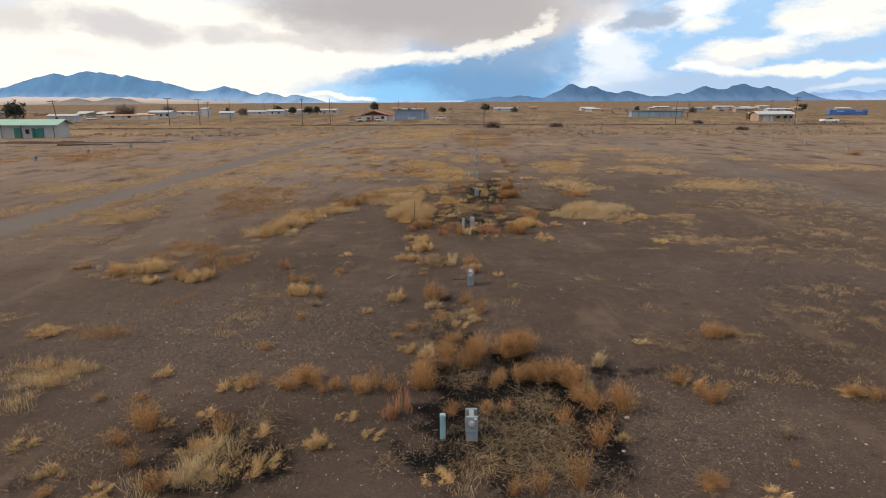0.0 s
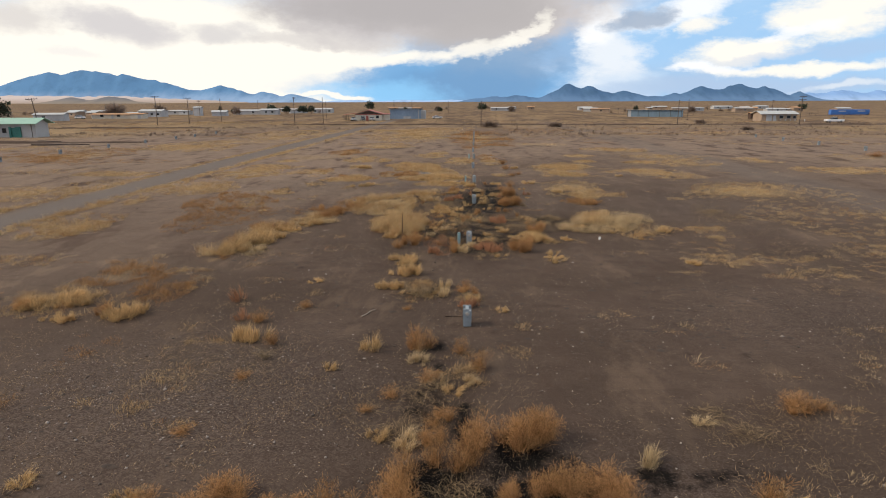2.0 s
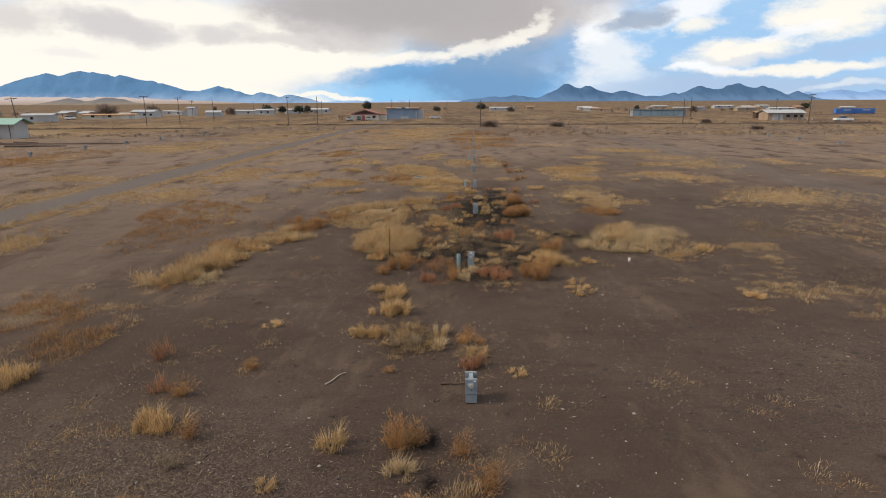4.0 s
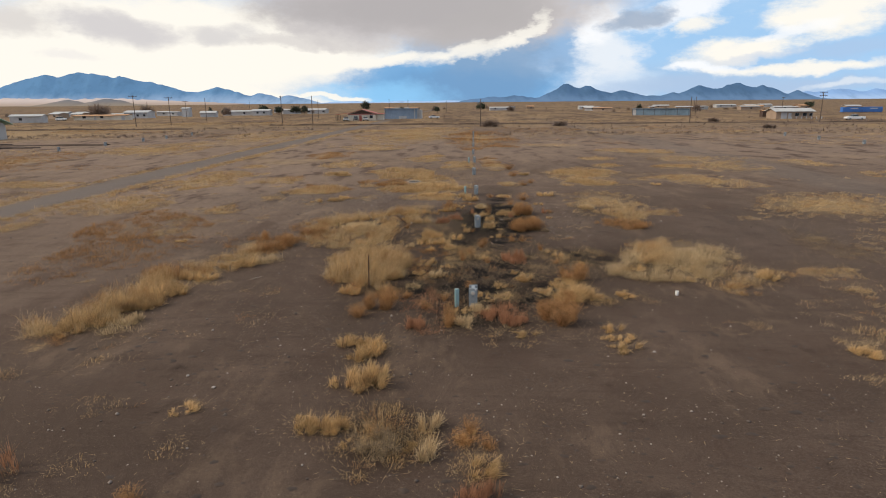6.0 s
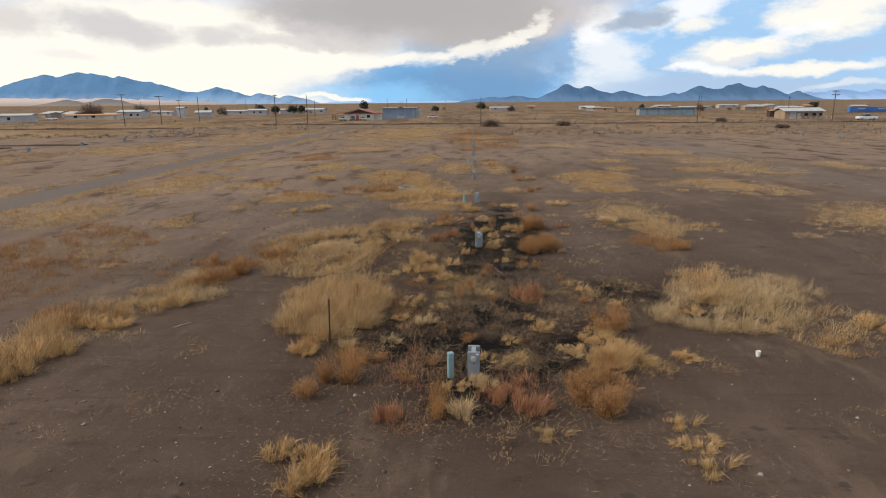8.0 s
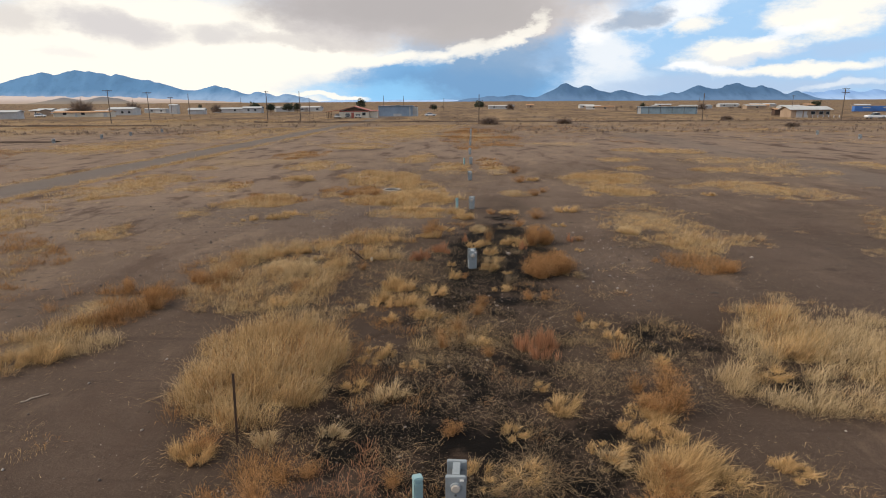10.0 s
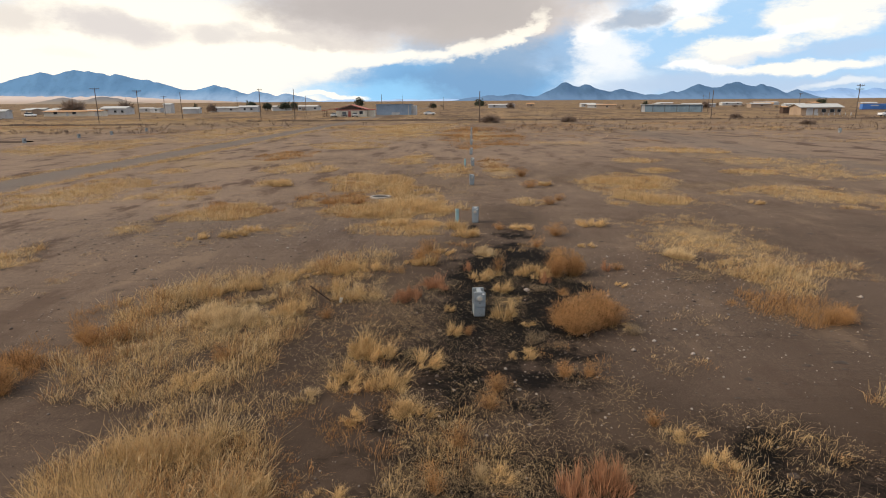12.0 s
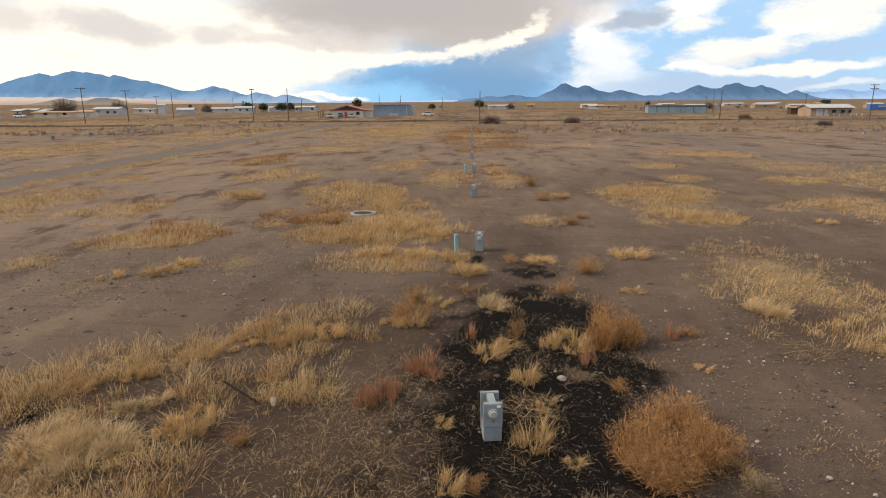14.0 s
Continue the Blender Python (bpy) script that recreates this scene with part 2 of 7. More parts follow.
    patch = calc(nt, "MULTIPLY_ADD", calc(nt, "SUBTRACT", mid, 0.5), 1.5, calc(nt, "MULTIPLY_ADD", calc(nt, "SUBTRACT", fine, 0.5), 0.8, calc(nt, "MULTIPLY_ADD", calc(nt, "SUBTRACT", grain(nt, v, 0.55, 3.0), 0.5), 0.9, att["burn"])))
    ash = smooth(nt, patch, 0.22, 0.72)
    c = mix(nt, calc(nt, "MULTIPLY", ash, 0.985), c, mix(nt, fine, (0.0025, 0.0022, 0.0022), (0.010, 0.0085, 0.008)))
    nt.links.new(c, b.inputs["Base Color"])
    b.inputs["Specular IOR Level"].default_value = 0.05
    h = calc(nt, "MULTIPLY_ADD", fine, 0.35, calc(nt, "MULTIPLY", mid, 1.0))
    h = calc(nt, "MULTIPLY_ADD", calc(nt, "MULTIPLY", chip, att["gravel"]), 0.3, h)
    relief(nt, b, h, 0.8, 0.06)
    return m


SOIL = soil()
STEEL = worn("grey_enamel", (0.235, 0.265, 0.285), (0.14, 0.15, 0.16), 0.5, 0.0, 4.0, 60.0, 0.5)
# dark steel of small parts; on socket panels its tone stands for recess shade
STEEL_DARK = worn("shadowed_steel", (0.10, 0.11, 0.12), (0.05, 0.05, 0.05), 0.6, 0.2)
GLASS_DIAL = worn("cloudy_meter_glass", (0.40, 0.37, 0.33), (0.2, 0.19, 0.18), 0.25, 0.0)
STICKER = worn("white_sticker", (0.85, 0.85, 0.83), (0.6, 0.6, 0.58), 0.5)
TEAL = worn("teal_pipe_paint", (0.24, 0.38, 0.40), (0.19, 0.24, 0.24), 0.5, 0.0, 5.0, 50.0, 0.5)
RUST = worn("rusty_steel", (0.075, 0.05, 0.04), (0.15, 0.075, 0.04), 0.85, 0.3, 8.0, 60.0, 0.8)
CONCRETE = worn("concrete", (0.30, 0.27, 0.24), (0.15, 0.13, 0.115), 0.9, 0.0, 3.0, 40.0, 0.6)
# near-black colour that stands in for shade inside the manhole
BLACK = worn("shaft_shade_black", (0.015, 0.014, 0.013), (0.03, 0.028, 0.025), 0.9)
WOOD_GREY = worn("weathered_pole_wood", (0.10, 0.072, 0.056), (0.055, 0.042, 0.036), 0.9, 0.0, 2.0, 20.0, 0.7)
TWIG = worn("bleached_twig", (0.38, 0.31, 0.24), (0.2, 0.16, 0.12), 0.9)
PLASTIC = worn("sunbleached_plastic", (0.78, 0.76, 0.72), (0.5, 0.46, 0.4), 0.5)
STONE = worn("pebble_stone", (0.30, 0.26, 0.235), (0.13, 0.11, 0.10), 0.9, 0.0, 0.5, 9.0, 0.9)
WHITE_WALL = worn("white_siding", (0.44, 0.44, 0.45), (0.28, 0.27, 0.26), 0.7, 0.0, 0.4, 4.0, 0.5)
CREAM_WALL = worn("cream_stucco", (0.62, 0.56, 0.46), (0.45, 0.39, 0.32), 0.9, 0.0, 0.4, 4.0, 0.5)
TAN_WALL = worn("tan_block", (0.33, 0.24, 0.17), (0.24, 0.17, 0.12), 0.9, 0.0, 0.4, 4.0, 0.5)
BLUE_METAL = worn("blue_grey_sheet_metal", (0.25, 0.32, 0.41), (0.18, 0.24, 0.31), 0.55, 0.3, 0.3, 3.0, 0.5)
SLATE_METAL = worn("slate_blue_sheet_metal", (0.17, 0.24, 0.30), (0.10, 0.14, 0.17), 0.6, 0.3, 0.3, 3.0, 0.5)
BLUE_PAINT = worn("bright_blue_paint", (0.055, 0.17, 0.47), (0.05, 0.11, 0.27), 0.55, 0.1, 0.3, 3.0, 0.5)
RED_ROOF = worn("red_metal_roof", (0.40, 0.11, 0.08), (0.27, 0.09, 0.065), 0.6, 0.1, 0.3, 3.0, 0.5)
GREEN_ROOF = worn("pale_green_roof", (0.26, 0.42, 0.34), (0.20, 0.31, 0.26), 0.6, 0.1, 0.3, 3.0, 0.5)
GREEN_TRIM = worn("dark_green_trim", (0.03, 0.16, 0.13), (0.02, 0.09, 0.08), 0.6)
WHITE_ROOF = worn("pale_metal_roof", (0.42, 0.43, 0.43), (0.31, 0.30, 0.29), 0.6, 0.1, 0.3, 3.0, 0.5)
GREY_WALL = worn("pale_grey_wall", (0.44, 0.43, 0.42), (0.33, 0.31, 0.29), 0.85, 0.0, 0.4, 4.0, 0.5)
RUST_ROOF = worn("rusty_flat_roof", (0.42, 0.24, 0.12), (0.24, 0.14, 0.09), 0.85, 0.1, 0.4, 3.0, 0.7)
PANE = worn("dark_window_glass", (0.02, 0.025, 0.03), (0.03, 0.03, 0.03), 0.12)
CAR_WHITE = worn("white_car_paint", (0.75, 0.75, 0.76), (0.6, 0.58, 0.55), 0.3, 0.0, 0.6, 5.0, 0.3)
CAR_DARK = worn("dark_car_paint", (0.05, 0.055, 0.065), (0.08, 0.075, 0.07), 0.3, 0.2, 0.6, 5.0, 0.3)
CAR_SILVER = worn("silver_car_paint", (0.40, 0.41, 0.42), (0.32, 0.31, 0.30), 0.35, 0.5, 0.6, 5.0, 0.3)
TYRE = worn("tyre_rubber", (0.02, 0.02, 0.02), (0.06, 0.05, 0.045), 0.9)
LEAF_DARK = plant("dark_evergreen", (0.03, 0.036, 0.026), (0.075, 0.085, 0.055), (0.06, 0.065, 0.045))
BARE_TWIG = plant("bare_winter_twigs", (0.11, 0.08, 0.065), (0.24, 0.18, 0.145), (0.18, 0.135, 0.105))
BARK = worn("tree_bark", (0.09, 0.065, 0.05), (0.05, 0.038, 0.03), 0.95)


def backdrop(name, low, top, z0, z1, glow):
    """Far ranges: the haze of kilometres of air is put into their colour, plus a glow."""
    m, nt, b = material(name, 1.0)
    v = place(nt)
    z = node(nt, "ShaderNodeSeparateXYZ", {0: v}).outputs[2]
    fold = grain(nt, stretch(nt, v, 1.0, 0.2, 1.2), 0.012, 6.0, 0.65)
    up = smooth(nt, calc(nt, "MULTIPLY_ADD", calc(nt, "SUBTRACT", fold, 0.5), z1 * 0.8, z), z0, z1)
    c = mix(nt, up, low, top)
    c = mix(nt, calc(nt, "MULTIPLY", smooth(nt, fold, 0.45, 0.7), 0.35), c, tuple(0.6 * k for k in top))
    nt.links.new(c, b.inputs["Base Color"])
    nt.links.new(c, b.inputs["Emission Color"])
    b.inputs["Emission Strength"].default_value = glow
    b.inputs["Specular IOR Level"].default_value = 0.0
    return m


# ---------------------------------------------------------------- mesh helpers
def mesh_of(name, verts, faces, mat, smooth_faces=False):
    me = bpy.data.meshes.new(name)
    me.from_pydata([tuple(v) for v in verts], [], [tuple(f) for f in faces])
    me.materials.append(mat)
    if smooth_faces:
        me.shade_smooth()
    return me


def fast_mesh(name, verts, faces, mat):
    """A mesh from arrays; faces all have the same number of corners."""
    me = bpy.data.meshes.new(name)
    n, k = faces.shape
    me.vertices.add(len(verts))
    me.vertices.foreach_set("co", verts.astype(np.float32).ravel())
    me.loops.add(n * k)
    me.loops.foreach_set("vertex_index", faces.astype(np.int32).ravel())
    me.polygons.add(n)
    me.polygons.foreach_set("loop_start", np.arange(0, n * k, k, dtype=np.int32))
    me.update(calc_edges=True)
    me.materials.append(mat)
    return me


def box(bm, x0, x1, y0, y1, z0, z1):
    v = [bm.verts.new((x, y, z)) for z in (z0, z1) for x, y in ((x0, y0), (x1, y0), (x1, y1), (x0, y1))]
    for f in ((3, 2, 1, 0), (4, 5, 6, 7), (0, 1, 5, 4), (1, 2, 6, 5), (2, 3, 7, 6), (3, 0, 4, 7)):
        bm.faces.new([v[i] for i in f])
    return v


def rod(bm, a, b, r0, r1=None, sides=8):
    """A tapered round bar from a to b."""
    a, b = Vector(a), Vector(b)
    q = (b - a).to_track_quat("Z", "Y")
    r1 = r0 if r1 is None else r1
    rings = []
    for p, r in ((a, r0), (b, r1)):
        rings.append([bm.verts.new(p + q @ Vector((r * math.cos(k * math.tau / sides), r * math.sin(k * math.tau / sides), 0)))
                      for k in range(sides)])
    for k in range(sides):
        bm.faces.new((rings[0][k], rings[0][(k + 1) % sides], rings[1][(k + 1) % sides], rings[1][k]))
    bm.faces.new(rings[0][::-1])
    bm.faces.new(rings[1])


def part(name, bm, mat, parent=None, label="", bevel=0.0):
    if bevel:
        bmesh.ops.bevel(bm, geom=bm.edges[:], offset=bevel, segments=2, affect="EDGES", clamp_overlap=True)
    me = bpy.data.meshes.new(name)
    bm.to_mesh(me)
    bm.free()
    me.materials.append(mat)
    ob = new(name, me)
    ob.parent = parent
    if label:
        tagged(ob, label)
    return ob


def block(name, dims, mat, parent=None, label="", bevel=0.0):
    bm = bmesh.new()
    box(bm, *dims)
    return part(name, bm, mat, parent, label, bevel)


def empty(name, m, label, category, group=""):
    ob = new(name)
    ob.matrix_world = m
    return tagged(ob, label, category, group)


# ---------------------------------------------------------------- the lie of the land
def slope(y):
    return -0.004 * (np.clip(y, 70, 2000) - 70)


rng = np.random.default_rng(7)
LATTICE = rng.random((256, 256))


def waves(x, y, size):
    """Smooth random heights between 0 and 1, with features of that size."""
    u, v = np.asarray(x) / size + 91.3, np.asarray(y) / size + 37.7
    i, j = np.floor(u).astype(int), np.floor(v).astype(int)
    a, b = u - i, v - j
    a, b = a * a * (3 - 2 * a), b * b * (3 - 2 * b)
    p = lambda m, n: LATTICE[(i + m) % 256, (j + n) % 256]
    return (p(0, 0) * (1 - a) + p(1, 0) * a) * (1 - b) + (p(0, 1) * (1 - a) + p(1, 1) * a) * b


def bumps(x, y):
    near = np.exp(-np.maximum(np.abs(x) - 60, 0) / 60) * np.exp(-np.maximum(y - 120, 0) / 60)
    return near * ((waves(x, y, 5.0) - 0.5) * 0.10 + (waves(x, y, 1.3) - 0.5) * 0.035)


def height(x, y):
    return slope(y) + bumps(x, y)


def bell(x, y, cx, cy, rx, ry):
    return np.exp(-(((x - cx) / rx) ** 2 + ((y - cy) / ry) ** 2))


def burnt_at(x, y):
    """How burnt the ground is: flat-topped patches with soft edges."""
    out = np.zeros(np.shape(x))
    for cx, cy, rx, ry, amount in BURNS:
        out = np.maximum(out, amount * np.exp(-(((x - cx) / rx) ** 2 + ((y - cy) / ry) ** 2) ** 2))
    return out


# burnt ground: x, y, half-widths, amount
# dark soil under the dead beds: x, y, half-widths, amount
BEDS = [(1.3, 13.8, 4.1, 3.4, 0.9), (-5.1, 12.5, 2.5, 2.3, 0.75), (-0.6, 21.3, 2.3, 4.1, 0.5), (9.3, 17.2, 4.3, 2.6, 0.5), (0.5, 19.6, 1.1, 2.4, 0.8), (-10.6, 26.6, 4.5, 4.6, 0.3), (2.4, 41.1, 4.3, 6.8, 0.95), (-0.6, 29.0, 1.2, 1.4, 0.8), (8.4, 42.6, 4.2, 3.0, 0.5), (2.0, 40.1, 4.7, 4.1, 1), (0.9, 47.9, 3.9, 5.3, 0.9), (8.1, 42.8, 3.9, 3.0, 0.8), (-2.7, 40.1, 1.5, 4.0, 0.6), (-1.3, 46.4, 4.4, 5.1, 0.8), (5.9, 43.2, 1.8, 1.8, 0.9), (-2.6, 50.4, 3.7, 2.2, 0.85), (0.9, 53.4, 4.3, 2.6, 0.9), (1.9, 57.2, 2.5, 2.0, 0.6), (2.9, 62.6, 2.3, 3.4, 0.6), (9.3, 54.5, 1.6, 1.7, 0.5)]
BURNS = [(2.9, 14.4, 1.54, 2.87, 1), (0.7, 15.7, 0.64, 1.04, 0.9), (4.3, 12.6, 0.45, 1.38, 0.8), (0.1, 16.2, 0.50, 0.92, 0.9), (-3.8, 11.7, 1.13, 1.15, 0.75), (-5.0, 11.4, 1.05, 0.91, 0.6), (-8.3, 10.8, 0.47, 0.55, 0.5), (0.5, 12.0, 1.08, 0.97, 0.6), (2.2, 17.3, 0.61, 0.82, 1), (5.0, 16.2, 0.57, 1.09, 0.5), (6.8, 16.6, 1.24, 0.76, 0.4), (0.1, 23.3, 0.27, 0.67, 1)]
BURNS += [(0.3, 21.1, 0.42, 1.14, 0.6), (1.0, 18.6, 0.30, 1.12, 1), (-0.0, 19.6, 0.64, 1.15, 0.5), (1.0, 36.1, 0.80, 0.94, 0.85), (-0.7, 38.9, 0.81, 0.97, 0.7), (-0.4, 28.9, 0.25, 0.58, 0.85), (1.2, 36.1, 2.03, 1.48, 0.5), (1.2, 40.3, 2.79, 1.46, 0.55), (2.5, 50.2, 2.14, 2.93, 0.9), (6.3, 43.4, 1.59, 1.63, 0.55), (0.1, 38.9, 0.84, 0.78, 0.75), (3.0, 54.8, 2.19, 2.64, 0.85)]
BURNS += [(2.0, 47.9, 1.46, 1.67, 0.55), (4.0, 38.7, 0.55, 1.07, 0.75), (2.8, 37.4, 0.97, 0.67, 0.75), (1.5, 36.5, 0.45, 0.30, 0.9), (-1.4, 39.0, 0.68, 0.45, 0.55), (8.1, 40.9, 1.35, 1.04, 0.45), (1.7, 42.3, 2.15, 2.83, 0.4), (3.0, 53.7, 1.99, 2.11, 0.9), (2.2, 49.4, 1.28, 1.11, 0.85), (2.6, 45.2, 0.39, 0.74, 0.7), (6.2, 43.6, 1.20, 0.93, 0.55), (3.9, 43.8, 0.25, 0.34, 0.8)]
BURNS += [(3.6, 50.5, 0.48, 1.02, 1), (1.9, 47.1, 1.30, 1.16, 0.5), (2.2, 53.9, 1.30, 2.19, 1), (3.2, 51.4, 1.11, 1.87, 1), (4.6, 52.1, 0.48, 0.85, 0.9), (1.8, 49.6, 1.02, 1.21, 0.9), (3.1, 49.3, 0.33, 0.56, 0.6), (-6.0, 50.5, 0.53, 0.51, 0.5), (5.0, 49.5, 0.50, 0.66, 0.5), (3.5, 59.2, 1.12, 0.94, 0.7), (0.2, 49.6, 0.77, 1.21, 0.4), (1.8, 60.6, 0.28, 0.79, 0.8)]
BURNS += [(2.7, 52.3, 2.24, 3.81, 0.85), (2.9, 56.6, 1.12, 1.39, 0.7), (1.7, 48.9, 1.41, 0.64, 0.8), (1.9, 38.3, 2.55, 2.24, 0.62), (1.8, 46.9, 2.77, 2.69, 0.6), (1.4, 40.7, 3.06, 6.01, 0.5), (2.1, 13.9, 2.93, 3.33, 0.7), (-4.8, 12.1, 1.88, 1.76, 0.55), (1.2, 44.0, 2.03, 2.51, 0.45)]
LYING = ("grey", "black", "wisp")   # stems that lie tangled on the ground
TUFTS = {k: [] for k in PLANT}      # x, y, spread, height of every small tuft
COVER = []                          # where straw has fallen: x, y, rx, ry, amount
CLUMPS = []
LAID = []                           # what grows where already, so that no growth is doubled
dice = np.random.default_rng(11)


def patches(kind, rows):
    for x, y, rx, ry, tall, dense in rows:
        COVER.append((x, y, rx, ry, 0.12 if kind in ("grey", "black", "red") else 0.04 if kind == "wisp" else min(0.7, (0.24 if y < 54 else 0.62) * dense + 0.06)))
        far = max(1.0, (y - 30) / 30)
        n = int(math.pi * rx * ry * dense * (16.0 if kind == "wisp" else 13.0 if kind == "grey" else 12.0 if y < 60 else 15.0) / far ** 0.95) + 2
        a, r = dice.random(n) * math.tau, dice.random(n) ** 0.52 * 1.12
        px, py = x + rx * r * np.cos(a), y + ry * r * np.sin(a)
        px, py = px + rx * 0.7 * (waves(px, py, 1.1 * rx + 0.3) - 0.5), py + ry * 0.7 * (waves(px + 31, py, 1.1 * rx + 0.3) - 0.5)
        burnt = burnt_at(px, py)
        old = np.zeros(n)
        for ox, oy, orx, ory, od in LAID:
            if abs(ox - x) < orx + rx and abs(oy - y) < ory + ry:
                old = np.maximum(old, od * (((px - ox) / orx) ** 2 + ((py - oy) / ory) ** 2 < 1.0))
        keep = (dice.random(n) > old / dense) & (waves(px, py, 0.55 * far) + 0.6 * waves(px, py, 2.7 * far) > (0.66 if y < 60 and kind not in LYING else 0.5)) & (dice.random(n) > 0.6 * (burnt > 0.6) * (kind not in ("black", "grey"))) & (np.abs(px + 28.7) > 1.9) \
            & (((px + 3.25) / 0.95) ** 2 + ((py - 68.0) / 1.7) ** 2 > 1)
        if kind not in LYING:
            LAID.append((x, y, rx, ry, dense))
        s = (0.3 + 1.2 * dice.random(n) ** 1.7) * (1.05 - 0.35 * r) * (0.55 + 0.9 * waves(px, py, 0.6 * far))
        rows_here = np.c_[px, py, 0.23 * far ** 0.75 * (0.5 + 0.5 * s), tall * s * np.clip(1 - (py - 52) / 25, 0.62, 1)]
        turn = dice.random(n) if kind == "straw" else np.zeros(n)
        TUFTS[kind].append(rows_here[keep & (turn < 0.58)])
        TUFTS["pale"].append(rows_here[keep & (turn >= 0.58) & (turn < 0.86)])
        TUFTS["orange"].append(rows_here[keep & (turn >= 0.86)])


def strip(kind, half, tall, dense, pts):
    for (xa, ya), (xb, yb) in zip(pts, pts[1:]):
        run = math.hypot(xb - xa, yb - ya)
        for k in range(int(run / (half * 1.2)) + 1):
            f = (k + 0.5) / (int(run / (half * 1.2)) + 1)
            patches(kind, [(xa + (xb - xa) * f, ya + (yb - ya) * f, half, half, tall, dense)])


def clumps(kind, rows):
    for x, y, w, h in rows:
        CLUMPS.append((kind, x, y, w, h))
        COVER.append((x, y, w * 0.7, w * 0.7, 0.30))


# near the start
clumps("grey", [(8.59, 13.25, 0.58, 0.46)])
clumps("orange", [(-7.85, 14.55, 0.53, 0.19), (-8.86, 14.39, 0.42, 0.21), (-5.10, 15.36, 0.75, 0.43), (-3.65, 15.75, 0.89, 0.46), (-3.35, 15.62, 0.73, 0.50), (-3.91, 15.24, 0.78, 0.55), (-3.74, 15.75, 0.81, 0.51), (-2.65, 15.29, 0.50, 0.40), (-3.03, 15.09, 0.37, 0.45), (-2.72, 15.35, 0.49, 0.45), (-4.19, 15.36, 0.66, 0.34), (-1.87, 15.12, 0.69, 0.54), (-1.60, 15.51, 0.58, 0.69), (-2.10, 15.28, 0.50, 0.47)])
clumps("orange", [(-6.95, 13.38, 0.77, 0.62), (-6.78, 12.97, 0.59, 0.64), (-6.77, 12.98, 0.60, 0.67), (-7.19, 13.35, 0.75, 0.70), (-7.21, 12.38, 0.70, 0.45), (-4.92, 12.93, 0.78, 0.76), (-6.41, 11.58, 0.52, 0.61), (-5.43, 10.69, 0.71, 0.64), (-7.64, 10.50, 0.46, 0.21), (-0.37, 15.42, 0.87, 0.98), (-0.21, 16.12, 0.93, 1.03), (-0.10, 15.44, 0.77, 0.86), (-0.18, 15.42, 0.82, 0.78), (-1.11, 15.23, 0.77, 0.51)])
clumps("orange", [(0.42, 16.90, 0.76, 0.76), (0.93, 16.68, 0.75, 0.88), (1.17, 16.95, 0.70, 0.80), (1.17, 16.91, 0.66, 0.90), (1.20, 17.58, 0.78, 0.61), (1.39, 17.37, 0.79, 0.62), (1.90, 17.81, 0.80, 0.63), (1.31, 17.82, 0.75, 0.88), (2.64, 17.82, 1.20, 0.92), (2.91, 17.90, 0.91, 0.89), (2.42, 17.58, 0.99, 0.80), (2.67, 17.84, 1.03, 0.77), (2.23, 17.82, 0.56, 0.76), (2.14, 17.44, 0.56, 0.82)])
clumps("orange", [(2.24, 17.40, 0.60, 0.81), (1.94, 15.72, 0.51, 0.59), (1.77, 15.42, 0.50, 0.50), (1.85, 15.68, 0.48, 0.47), (3.10, 15.88, 1.22, 0.80), (3.83, 15.78, 0.93, 0.75), (3.72, 15.86, 1.24, 0.80), (3.94, 15.46, 0.91, 0.83), (2.79, 15.93, 0.60, 0.67), (2.41, 15.72, 0.48, 0.66), (2.59, 15.93, 0.60, 0.53), (4.90, 14.62, 0.73, 0.78), (4.20, 14.36, 0.75, 0.65), (4.98, 14.25, 0.77, 0.82)])
clumps("orange", [(4.96, 14.23, 0.64, 0.83), (4.30, 14.54, 0.59, 0.52), (4.06, 14.86, 0.58, 0.46), (3.89, 14.77, 0.56, 0.58), (4.06, 12.65, 0.74, 0.95), (3.33, 11.08, 0.66, 0.95), (2.52, 10.94, 0.55, 0.69), (2.00, 10.83, 0.45, 0.50), (1.50, 14.14, 0.44, 0.40), (1.52, 14.09, 0.40, 0.45), (2.00, 14.11, 0.54, 0.34), (3.38, 13.62, 0.69, 0.46), (0.62, 14.02, 0.57, 0.44), (9.44, 19.32, 0.62, 0.62)])
clumps("orange", [(9.24, 19.66, 0.67, 0.53), (9.07, 19.25, 0.63, 0.43), (9.91, 19.49, 0.68, 0.29), (6.92, 15.90, 0.75, 0.57), (7.34, 15.25, 0.62, 0.52), (7.43, 14.82, 0.69, 0.54), (7.75, 15.05, 0.53, 0.61), (11.36, 15.30, 0.62, 0.34), (11.37, 15.23, 0.56, 0.43), (11.80, 15.09, 0.62, 0.44), (5.97, 11.19, 0.63, 0.22), (6.16, 11.34, 0.64, 0.23), (6.14, 11.31, 0.51, 0.30), (8.16, 12.03, 0.29, 0.16)])
clumps("orange", [(-15.61, 26.42, 0.59, 0.50), (-15.39, 26.04, 0.63, 0.44), (-15.13, 26.14, 0.59, 0.50), (-17.20, 27.12, 0.53, 0.28), (-17.39, 27.23, 0.64, 0.27), (-17.72, 26.94, 0.61, 0.26)])
clumps("pale", [(-4.90, 10.99, 0.47, 0.57), (-4.61, 11.08, 0.49, 0.38), (-5.12, 11.17, 0.64, 0.39), (4.20, 15.43, 0.59, 0.45), (4.92, 17.04, 0.57, 0.73), (6.74, 18.77, 0.51, 0.22)])
